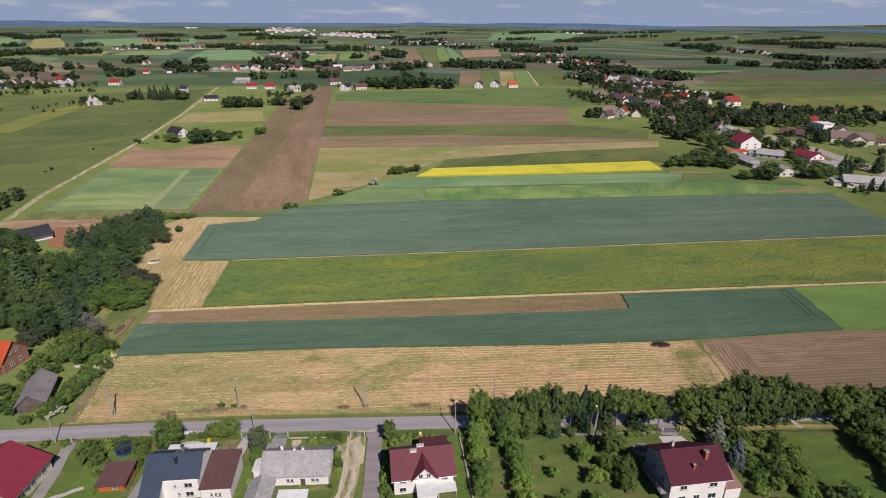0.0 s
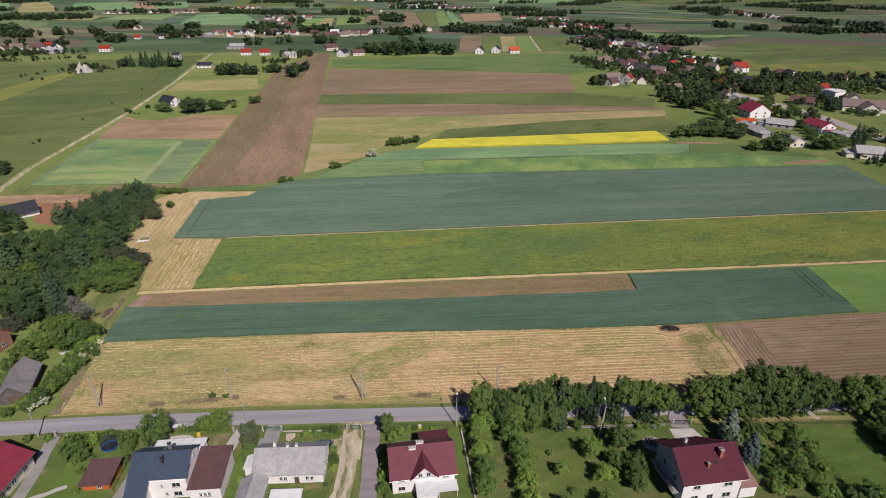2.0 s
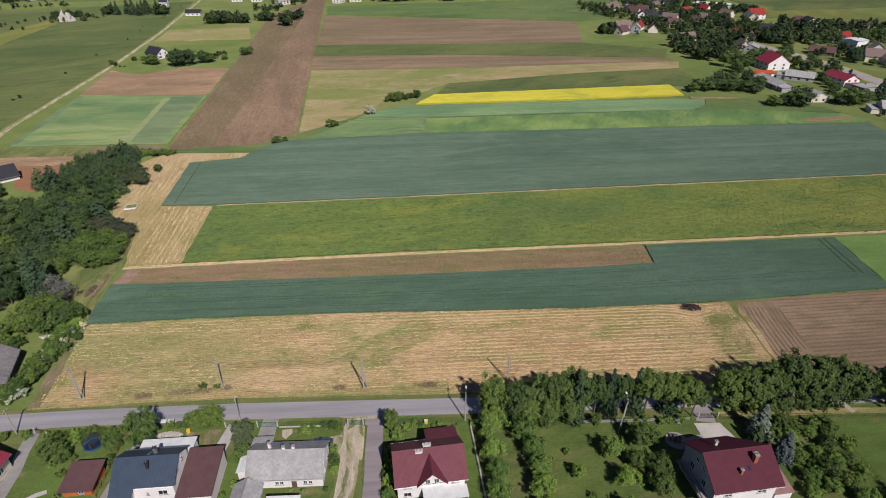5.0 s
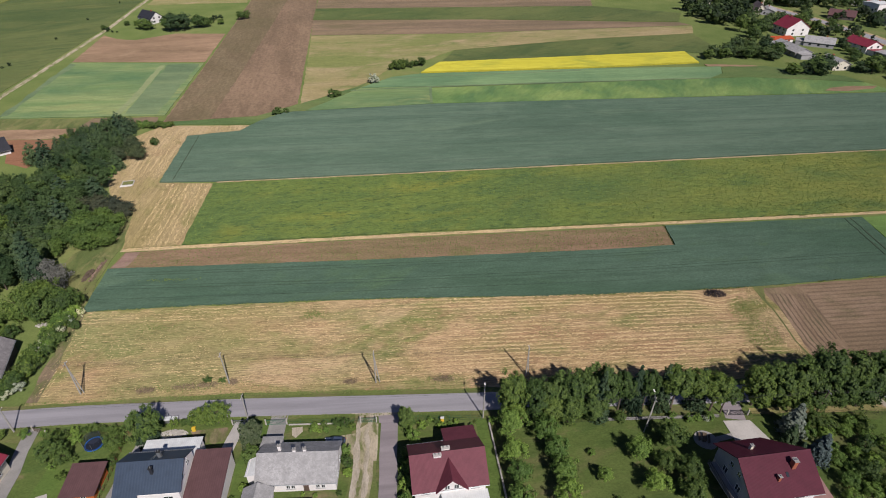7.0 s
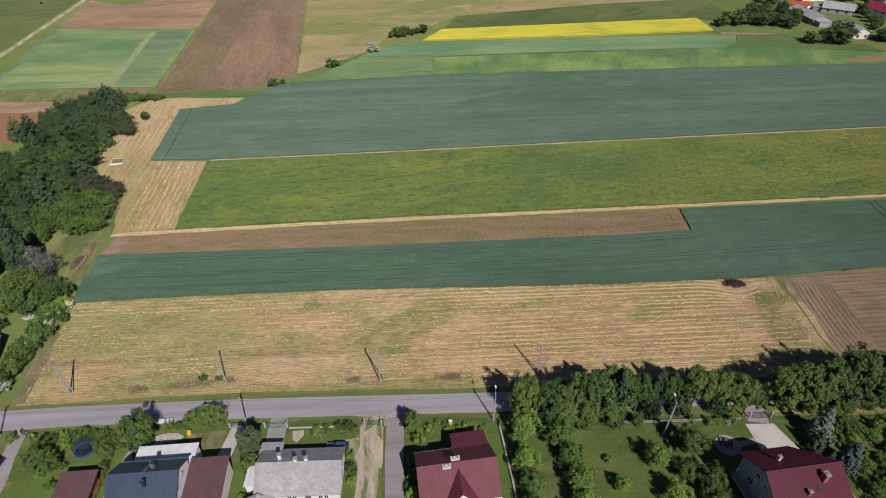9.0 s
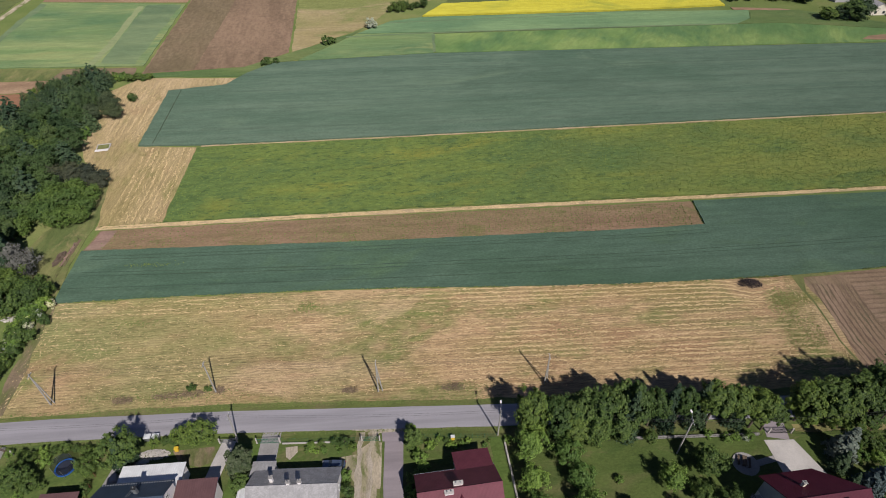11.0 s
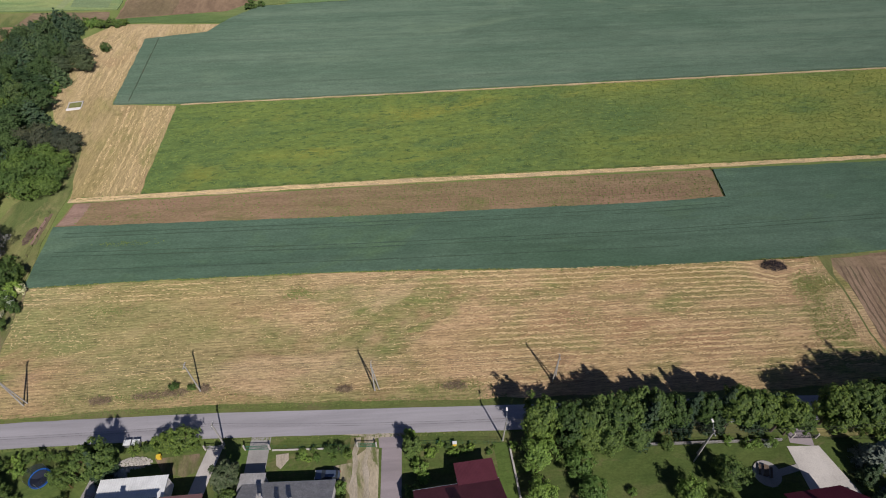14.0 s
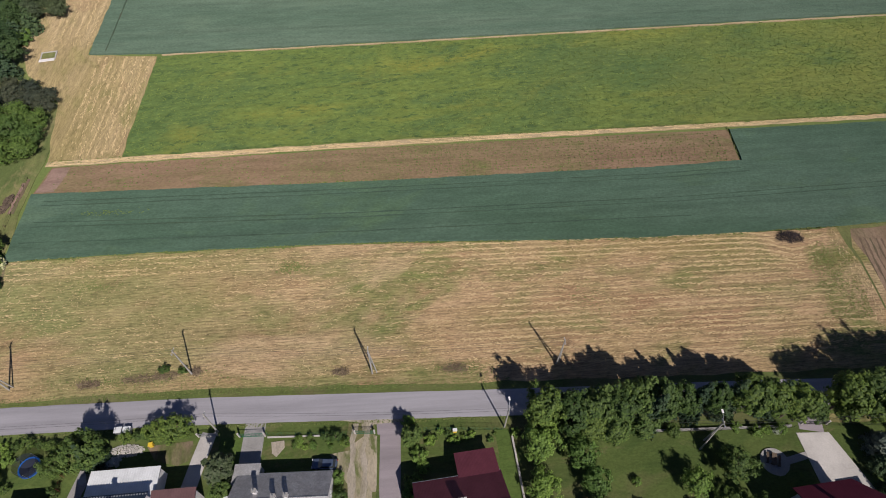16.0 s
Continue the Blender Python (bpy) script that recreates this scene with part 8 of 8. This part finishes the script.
def far_town(name, spots, label, seed):
    """Many tiny gabled houses of a town near the horizon, as one mass."""
    r = random.Random(seed)
    quads, slots = [], []
    for cx, cy, rx, ry, n in spots:
        for _ in range(n):
            x, y = cx + r.gauss(0, rx * 0.5), cy + r.gauss(0, ry * 0.5)
            w, d, e = r.uniform(5, 9), r.uniform(4, 6), r.uniform(4, 9)
            g, z, t = e + r.uniform(2, 4), H(x, y) - 2.0, r.uniform(-0.5, 0.5)
            c, sn = math.cos(t), math.sin(t)

            def at(p, q, h):
                return (x + p * c - q * sn, y + p * sn + q * c, z + 2.0 + h)

            k = r.choice((1, 1, 2, 3))
            for f, mat in (((at(-w, -d, -2), at(w, -d, -2), at(w, -d, e), at(-w, -d, e)), 0), ((at(w, -d, -2), at(w, d, -2), at(w, d, e), at(w, -d, e)), 0), ((at(-w, d, -2), at(-w, -d, -2), at(-w, -d, e), at(-w, d, e)), 0), ((at(-w, -d, e), at(w, -d, e), at(w, 0, g), at(-w, 0, g)), k), ((at(w, d, e), at(-w, d, e), at(-w, 0, g), at(w, 0, g)), k)):
                quads.append(f)
                slots.append(mat)
    return tagged(new(name, quads_mesh(name, quads, M_WHITE, M_GREYR, M_DARKR, M_RED, slots=slots)), label, "town", kind="stuff")


far_town("far_town", ((-789, 3866, 140, 354, 70), (-381, 3460, 157, 149, 70), (-869, 4311, 95, 123, 30), (-180, 3305, 93, 64, 20), (39, 2454, 105, 80, 25), (-1386, 3897, 32, 44, 6), (988, 3492, 78, 163, 6), (1735, 3133, 35, 33, 6)), "scattered pale houses of a small town near the horizon", 4)


# ---- poles, wires, fences and small things ----
def utility_pole(x, y, h=9.6, strut=None, rot=0.0, lamp=False, wood=False, lean=0.0):
    e = thing("utility_pole", x, y, rot, ("brown wooden" if wood else "grey concrete") + (" utility pole with a slanting strut" if strut else " utility pole with a crossarm"), "utility pole")
    m = M_WOODP if wood else M_POLE
    bm = bmesh.new()
    rod(bm, (0, 0, -0.6), (lean, 0, h), 0.17, 0.11, 8)
    part("shaft", bm, m, e)
    if strut:
        bm = bmesh.new()
        rod(bm, (strut[0], strut[1], -0.4), (lean * 0.9, 0, h - 0.9), 0.13, 0.1, 8)
        part("strut", bm, m, e)
        bm = bmesh.new()
        rod(bm, (strut[0] * 0.5, strut[1] * 0.5, h * 0.46), (lean * 0.5, 0, h * 0.46), 0.07, n=6)
        part("brace", bm, m, e)
    bm = bmesh.new()
    box(bm, -0.06 + lean, 0.06 + lean, -0.75, 0.75, h - 0.55, h - 0.43)
    arm = part("crossarm", bm, M_METAL, e)
    for k in (-0.65, -0.22, 0.22, 0.65):
        bm = bmesh.new()
        rod(bm, (lean, k, h - 0.43), (lean, k, h - 0.25), 0.05, 0.035, 6)
        part("insulator", bm, M_WHITE, arm)
    if lamp:
        bm = bmesh.new()
        rod(bm, (0, 0.1, h - 0.3), (0.2, 1.5, h + 0.2), 0.035, n=6)
        a = part("lamp_arm", bm, M_METAL, e)
        bm = bmesh.new()
        box(bm, 0.05, 0.35, 1.4, 2.0, h + 0.1, h + 0.26)
        part("lamp_head", bm, M_WHITE, a)
    return (x + lean, y, H(x, y) + h - 0.25)


tops = [utility_pole(-150, 123.0), utility_pole(-80.2, 124.6, 10.2, (0.5, 0.5)), utility_pole(-47.4, 126.0, 9.8, lean=-0.3), utility_pole(-13.7, 124.4, 10.0, (0.9, 0.2)), utility_pole(21.2, 124.6, 9.6, (0.7, 0.5))]
stops = [utility_pole(-89.0, 114.5, 7.4), utility_pole(-40.4, 114.6, 8.2), utility_pole(9.8, 112.8, 8.4, lamp=True), utility_pole(44.2, 108.6, 8.8, (-1.3, -1.6), lamp=True), utility_pole(80.0, 108.4, 9.0, lean=0.4, wood=True), utility_pole(120, 107.0, 9.0)]


def wires(name, line, offs, sag, label):
    """Slack wires from pole to pole."""
    cu = bpy.data.curves.new(name, "CURVE")
    cu.dimensions, cu.bevel_depth, cu.bevel_resolution = "3D", 0.016, 0
    for a, b in zip(line, line[1:]):
        for o in offs:
            s = cu.splines.new("POLY")
            s.points.add(12)
            for i in range(13):
                f = i / 12
                s.points[i].co = (a[0] + (b[0] - a[0]) * f, a[1] + (b[1] - a[1]) * f + o, a[2] + (b[2] - a[2]) * f - sag * 4 * f * (1 - f), 1)
    cu.materials.append(M_DARK)
    tagged(new(name, cu), label, "wire")


wires("overhead_wire", tops + [stops[3]], (-0.65, -0.22, 0.22, 0.65), 0.9, "thin dark overhead wires between the field poles")
wires("overhead_wire", stops, (-0.2, 0.2), 0.8, "thin dark overhead wires along the gardens")


def panel_mesh(a, b, h, k, rail):
    """One lattice of rails and upright wires between two posts, all of a piece."""
    bm = bmesh.new()
    along = (b - a).normalized() * 0.01
    zs = [z + d for z in ((0.15, h * 0.5, h - 0.06) if rail else (h * 0.5, h - 0.06)) for d in (-0.02, 0.02)]
    grid = [[bm.verts.new(a.lerp(b, j / k) + along * s + Vector((0, 0, z))) for j in range(k + 1) for s in (-1, 1)] for z in zs]
    for r in range(len(zs) - 1):
        for c in range(2 * k + 1):
            if r % 2 == 0 or c % 2 == 0:
                bm.faces.new((grid[r][c], grid[r][c + 1], grid[r + 1][c + 1], grid[r + 1][c]))
    bmesh.ops.solidify(bm, geom=bm.faces[:], thickness=0.02)
    return bm


def fence(pts, h, step, material, label, mesh=True, rail=True, post_r=0.03):
    """A run of posts with rails, and wire between them."""
    e = thing("fence", pts[0][0], pts[0][1], 0, label, "fence")
    ox, oy, oz = e.matrix_basis.translation
    for (x0, y0), (x1, y1) in zip(pts, pts[1:]):
        n = max(1, round(math.dist((x0, y0), (x1, y1)) / step))
        prev = None
        for i in range(n + 1):
            x, y = x0 + (x1 - x0) * i / n, y0 + (y1 - y0) * i / n
            p = Vector((x - ox, y - oy, H(x, y) - oz))
            bm = bmesh.new()
            rod(bm, p - Vector((0, 0, 0.3)), p + Vector((0, 0, h)), post_r, n=6)
            part("post", bm, material, e)
            if prev is not None:
                part("wire_panel", panel_mesh(prev, p, h, 12 if mesh else 1, rail), material, e)
            prev = p
    return e


def plinth(name, a, b, w, h, material, label):
    """A low wall or kerb from a to b."""
    e = thing(name, a[0], a[1], 0, label, "low wall")
    d = math.dist(a, b)
    n = max(1, round(d / 2.4))
    ang = math.atan2(b[1] - a[1], b[0] - a[0])
    for i in range(n):
        x, y = a[0] + (b[0] - a[0]) * i / n, a[1] + (b[1] - a[1]) * i / n
        bm = bmesh.new()
        box(bm, 0, d / n - 0.02, -w / 2, w / 2, -0.3, h)
        o = part("slab", bm, material, e)
        o.matrix_basis = pose(x - a[0], y - a[1], H(x, y) - H(*a), 0, 0, math.degrees(ang))


fence([(-6.6, 113.0), (9.4, 112.3)], 1.5, 2.2, M_GREENP, "green wire-mesh garden fence beside the road")
fence([(-31.6, 113.5), (-16.8, 112.9)], 1.4, 2.3, M_GREENP, "green wire-mesh fence along the old house's garden")
fence([(10.8, 111.0), (11.5, 101.2), (12.4, 84)], 1.5, 2.4, M_POLE, "pale concrete-post fence between two gardens")
plinth("garden_wall", (10.9, 111.0), (12.5, 84), 0.3, 0.5, M_CONC_L, "pale concrete fence plinth between two gardens")
plinth("garden_wall", (-31.6, 113.1), (-22, 112.9), 0.25, 0.25, M_CONC_L, "low white kerb at the lawn's edge")
fence([(14, 110.6), (60.6, 109.9)], 1.5, 2.6, M_DARK, "dark iron fence behind the roadside trees")
plinth("garden_wall", (36, 110.6), (60.4, 110.2), 0.3, 0.6, M_CONC, "grey fence plinth behind the roadside trees")
fence([(66.8, 110.0), (92, 109.0), (118, 107.4), (140, 106.4)], 1.5, 2.6, M_DARK, "dark iron fence along the large garden")
fence([(90.2, 100.6), (90.6, 92.4), (90.8, 86)], 1.4, 2.0, M_DARK, "dark wire fence between thicket and lawn")
fence([(-64.6, 112.6), (-64.0, 103.6), (-63.6, 97)], 1.5, 2.2, M_REDW, "brown wooden garden fence", mesh=True, post_r=0.05)
fence([(-100.4, 182), (-99.2, 169.6), (-97.6, 158)], 1.1, 3.5, M_WOODP, "old wooden fence at the field's corner", mesh=False, post_r=0.05)


def gate(x, y, w, h, rot, material, label):
    e = thing("gate", x, y, rot, label, "gate")
    for s in (-1, 1):
        bm = bmesh.new()
        box(bm, s * w / 2 - 0.12, s * w / 2 + 0.12, -0.12, 0.12, -0.3, h + 0.25)
        part("gate_post", bm, M_CONC_L if material is M_GREENP else M_RUBBLE, e)
    for s in (-1, 1):
        bm = bmesh.new()
        x0, x1 = sorted((s * 0.04, s * (w / 2 - 0.15)))
        for z in (0.1, h - 0.1):
            box(bm, x0, x1, -0.03, 0.03, z, z + 0.08)
        for k in range(9):
            q = x0 + (x1 - x0) * k / 8
            rod(bm, (q, 0, 0.1), (q, 0, h), 0.02, n=5)
        rod(bm, (x0, 0, 0.15), (x1, 0, h - 0.1), 0.03, n=5)
        part("gate_leaf", bm, material, e)


gate(-34.2, 113.4, 4.4, 1.5, -1, M_GREENP, "green metal double gate before the concrete drive")
gate(-14.7, 112.9, 3.4, 1.4, -2, M_GREENP, "green metal gate before the dirt drive")
gate(64.6, 110.4, 4.4, 1.4, -3, M_DARK, "dark iron gate before the paved yard")
gate(-41.9, 113.9, 3.2, 1.3, 2, M_METAL, "blue-grey metal gate beside the conifer")
gate(-83.4, 114.0, 3.6, 1.2, -20, M_WOODP, "rusty brown gate at the drive's mouth")


def car(x, y, rot, paint, label):
    """A small hatchback: body, glass house, wheels, lamps."""
    e = thing("car", x, y, rot, label, "car")
    bm = bmesh.new()
    side = [(-2.1, 0.32), (2.1, 0.32), (2.15, 0.7), (2.0, 0.86), (1.05, 0.98), (-1.9, 1.0), (-2.1, 0.75)]
    solid(bm, side, "y", -0.83, 0.83)
    bmesh.ops.bevel(bm, geom=bm.edges[:], offset=0.07, segments=2, affect="EDGES")
    part("body", bm, paint, e)
    bm = bmesh.new()
    lo, hi = [(-1.85, 0.95), (1.05, 0.95)], [(-1.45, 1.44), (0.35, 1.46)]
    vs = [bm.verts.new(p) for p in ((-1.85, -0.76, 0.96), (1.05, -0.76, 0.96), (1.05, 0.76, 0.96), (-1.85, 0.76, 0.96), (-1.5, -0.6, 1.4), (0.3, -0.6, 1.42), (0.3, 0.6, 1.42), (-1.5, 0.6, 1.4))]
    for f in ((4, 5, 6, 7), (0, 1, 5, 4), (1, 2, 6, 5), (2, 3, 7, 6), (3, 0, 4, 7)):
        bm.faces.new([vs[i] for i in f])
    part("glazing", bm, M_GLASS, e)
    bm = bmesh.new()
    box(bm, -1.5, 0.3, -0.6, 0.6, 1.4, 1.46)
    bmesh.ops.bevel(bm, geom=bm.edges[:], offset=0.03, segments=2, affect="EDGES")
    part("roof", bm, paint, e)
    for px in (-1.3, 1.3):
        for s in (-1, 1):
            bm = bmesh.new()
            rod(bm, (px, s * 0.62, 0.31), (px, s * 0.85, 0.31), 0.31, n=16)
            w = part("wheel", bm, M_TYRE, e)
            bm = bmesh.new()
            rod(bm, (px, s * 0.85, 0.31), (px, s * 0.865, 0.31), 0.2, n=12)
            part("rim", bm, M_METAL, w)
    for s in (-1, 1):
        bm = bmesh.new()
        box(bm, 2.06, 2.16, s * 0.6 - 0.16, s * 0.6 + 0.16, 0.62, 0.76)
        part("headlight", bm, M_FRAME, e)
        bm = bmesh.new()
        box(bm, -2.15, -2.06, s * 0.65 - 0.12, s * 0.65 + 0.12, 0.7, 0.9)
        part("tail_light", bm, M_RED, e)


car(-21.2, 107.8, 176, M_CARB, "dark blue hatchback parked beside the grey roof")
car(349.6, 505, 95, plain("silver_paint", (0.5, 0.5, 0.52), 0.3, 0.6), "silver car on the main road")


def trampoline(x, y):
    e = thing("trampoline", x, y, 0, "round trampoline with dark net and blue rim", "trampoline")
    n = 20
    ring = [(math.cos(k * math.tau / n) * 1.8, math.sin(k * math.tau / n) * 1.8) for k in range(n)]
    bm = bmesh.new()
    solid(bm, [(a * 0.86, b * 0.86) for a, b in ring], "z", 0.80, 0.83)
    part("mat", bm, M_NET, e)
    bm = bmesh.new()
    for k in range(n):
        (a, b), (c, d) = ring[k], ring[(k + 1) % n]
        vs = [bm.verts.new(p) for p in ((a, b, 0.84), (c, d, 0.84), (c * 0.84, d * 0.84, 0.9), (a * 0.84, b * 0.84, 0.9), (a, b, 0.7), (c, d, 0.7))]
        bm.faces.new(vs[:4])
        bm.faces.new((vs[0], vs[4], vs[5], vs[1]))
    part("rim_pad", bm, M_BLUEP, e)
    bm = bmesh.new()
    rows = [[bm.verts.new((a, b, z)) for a, b in ring] for z in (0.9, 2.6)]
    for k in range(n):
        bm.faces.new((rows[0][k], rows[0][(k + 1) % n], rows[1][(k + 1) % n], rows[1][k]))
    part("net", bm, M_MESH, e)
    for k in range(0, n, 4):
        bm = bmesh.new()
        a, b = ring[k]
        rod(bm, (a * 1.03, b * 1.03, -0.1), (a * 1.03, b * 1.03, 2.65), 0.03, n=6)
        part("leg", bm, M_METAL, e)


trampoline(-70.2, 109.8)


def rounded_box(name, x, y, rot, sx, sy, sz, material, label, category, lid=None, z=None):
    e = thing(name, x, y, rot, label, category, z=z)
    bm = bmesh.new()
    box(bm, -sx / 2, sx / 2, -sy / 2, sy / 2, -0.05, sz)
    bmesh.ops.bevel(bm, geom=bm.edges[:], offset=min(sx, sy, sz) * 0.08, segments=2, affect="EDGES")
    part("body", bm, material, e)
    bm = bmesh.new()
    box(bm, -sx / 2 - 0.04, sx / 2 + 0.04, -sy / 2 - 0.04, sy / 2 + 0.04, sz, sz + 0.07)
    part("lid", bm, lid or material, e)


rounded_box("storage_box", -57.5, 115.5, 3, 1.2, 1.0, 1.0, M_METAL, "grey crate with a white lid beside the road", "box", M_WHITER)
rounded_box("storage_box", -56.0, 115.5, 3, 1.2, 1.0, 1.0, M_METAL, "grey crate with a white lid beside the road", "box", M_WHITER)
rounded_box("water_tank", -51.2, 112.7, 10, 0.7, 0.6, 0.9, M_YELP, "yellow plastic tank on the lawn", "tank")
rounded_box("letter_box", 1.0, 112.4, 0, 0.7, 0.5, 1.0, M_YELP, "small cream beehive box in the garden", "box", M_WHITER)
rounded_box("compost_bin", -60.6, 107.2, 20, 1.1, 1.1, 0.9, M_GREYW, "grey bin beside the white flat roof", "bin")
rounded_box("wood_stack", -42.0, 103.2, 4, 1.6, 2.4, 1.1, M_CREAM, "covered pale stack beside the drive", "stack", M_WHITER)
e = thing("basin", -116.9, 238.1, 12, "shallow pale concrete basin with a white slab, overgrown inside", "basin")
for n, x0, x1, y0, y1, z, m, lab in (("rim", -2.3, 2.3, 2.2, 2.6, 0.3, M_CONC_L, ""), ("rim", -2.3, -1.95, -1.6, 2.2, 0.25, M_CONC_L, ""), ("rim", 1.95, 2.3, -1.6, 2.2, 0.3, M_CONC_L, ""), ("slab", -2.3, 2.1, -2.7, -1.6, 0.45, M_WHITE, "white painted slab"), ("floor_pan", -1.95, 1.95, -1.6, 2.2, 0.15, M_MARGIN, "bottom overgrown with grass")):
    bm = bmesh.new()
    box(bm, x0, x1, y0, y1, -0.4, z)
    part(n, bm, m, e, lab)


def heap(name, x, y, rx, ry, n, size, material, label, category, seed, flat=0.5):
    """A heap of broken pieces."""
    rng = np.random.default_rng(seed)
    q = []
    for _ in range(n):
        a, d = rng.uniform(0, math.tau), math.sqrt(rng.uniform(0, 1))
        c = np.array((math.cos(a) * d * rx, math.sin(a) * d * ry, 0.05 + (1 - d) * flat * rng.uniform(0.3, 1)))
        m = np.array(Euler(rng.uniform(0, 6, 3)).to_matrix())
        s = size * rng.uniform(0.5, 1.4, 3) * 0.5
        v = np.array([(i, j, k) for i in (-1, 1) for j in (-1, 1) for k in (-1, 1)]) * s @ m.T + c
        for f in ((0, 1, 3, 2), (4, 6, 7, 5), (0, 4, 5, 1), (2, 3, 7, 6), (0, 2, 6, 4), (1, 5, 7, 3)):
            q.append(v[list(f)])
    o = new(name, quads_mesh(name, q, material))
    o.matrix_basis = pose(x, y, H(x, y) + 0.05)
    return tagged(o, label, category, kind="stuff")


heap("rubble_heap", -55.2, 112.0, 2.9, 1.1, 420, 0.17, M_RUBBLE, "heap of pale broken stones in the garden", "rubble", 1)
heap("scrap_heap", -57.4, 110.2, 1.6, 0.9, 70, 0.4, M_METAL, "heap of scrap metal beside the stones", "scrap", 2)
heap("firewood_heap", -58.0, 108.6, 1.8, 0.7, 90, 0.35, M_WOODP, "dark heap of firewood behind the house", "firewood", 3)
sheet("sand_patch", [(-30.8, 112.2), (-28.6, 112.4), (-28.4, 111.2), (-29.6, 109.6), (-30.4, 110.2)], M_SAND, 0.16, "pale flat slab of spilt sand on the lawn", "sand", cell=2.0, ragged=0.05)
heap("elder_wall_rubble", -101.6, 150.2, 2.6, 0.7, 80, 0.4, M_RUBBLE, "pale stone edging beside the hedge", "rubble", 6, 0.3)
ribbon("trench", [(-99.0, 170.0), (-99.6, 176), (-100.0, 182.0)], 0.7, M_FURROW, 0.16, "narrow dark turned trench along the fence", "trench", step=1.2, ragged=0.12)
ribbon("spoil", [(-99.8, 170.0), (-100.4, 176), (-100.6, 180.6)], 0.7, M_PINKS, 0.15, "pinkish spoil beside the trench", "soil", step=1.2, ragged=0.2)
heap("log_pile", -101.7, 173.4, 0.9, 3.2, 90, 0.5, M_WOODP, "dark log pile at the field's corner", "logs", 7)


def brush(name, x, y, rx, ry, n, size, material, label, seed, h=0.5):
    rng = np.random.default_rng(seed)
    q = []
    for _ in range(n):
        a, d = rng.uniform(0, math.tau), math.sqrt(rng.uniform(0, 1))
        c = np.array((math.cos(a) * d * rx, math.sin(a) * d * ry, 0.1 + (1 - d) * h * rng.uniform(0, 1)))
        t = rng.normal(size=3) * (1, 1, 0.35)
        t = t / np.linalg.norm(t) * size * rng.uniform(0.5, 1.3)
        w = np.cross(t, (0, 0, 1.0)) * 0.07 + (0, 0, 0.02)
        q.append(np.array((c - t - w, c - t + w, c + t + w * 0.5, c + t - w * 0.5)))
    o = new(name, quads_mesh(name, q, material))
    o.matrix_basis = pose(x, y, H(x, y) + 0.1)
    return tagged(o, label, "brushwood", kind="stuff")


brush("burnt_heap", 80.2, 153.4, 3.0, 1.6, 420, 0.7, M_ASH, "charred black heap of brushwood in the hay field", 1, 0.9)
for x, y, r, k in ((-57, 125.4, 3.2, 2), (-52, 125.8, 2.6, 3), (-66, 124.8, 2.2, 4), (-19.6, 125.0, 1.6, 5), (2.0, 124.6, 2.6, 6), (-46.8, 126.4, 1.0, 7)):
    brush("brush_heap", x, y, r, 0.8, 160, 0.6, M_TWIG, "low heap of cut dead twigs beside the road", k, 0.3)


def patio():
    e = thing("patio", 54.9, 104.3, 0, "round paved patio with a dark garden bench set", "patio")
    bm = bmesh.new()
    solid(bm, [(math.cos(k * math.tau / 28) * 2.4, math.sin(k * math.tau / 28) * 2.3) for k in range(28)], "z", -0.2, 0.16)
    part("paving", bm, M_CONC, e)
    bm = bmesh.new()
    solid(bm, [(2.2, -0.6), (6.0, 0.2), (6.0, 1.4), (2.2, 0.6)], "z", -0.2, 0.14)
    solid(bm, [(-0.3, -2.1), (0.9, -2.1), (2.2, -7.0), (1.0, -7.0)], "z", -0.2, 0.15)
    part("path", bm, M_CONC, e)


patio()
e = thing("garden_table", 54.6, 104.6, 68, "dark wooden garden table with two benches", "table", z=H(54.6, 104.6) + 0.16)
for n, y, w, z in (("tabletop", 0, 0.8, 0.75), ("bench", -0.95, 0.4, 0.45), ("bench", 0.95, 0.4, 0.45)):
    bm = bmesh.new()
    for k in range(3):
        box(bm, -1.0, 1.0, y - w / 2 + k * w / 3, y - w / 2 + (k + 1) * w / 3 - 0.02, z - 0.05, z)
    t = part(n, bm, M_WOODP, e)
    for s in (-0.8, 0.8):
        bm = bmesh.new()
        box(bm, s - 0.05, s + 0.05, y - w / 2 + 0.05, y + w / 2 - 0.05, 0, z - 0.05)
        part("leg", bm, M_WOODP, t)
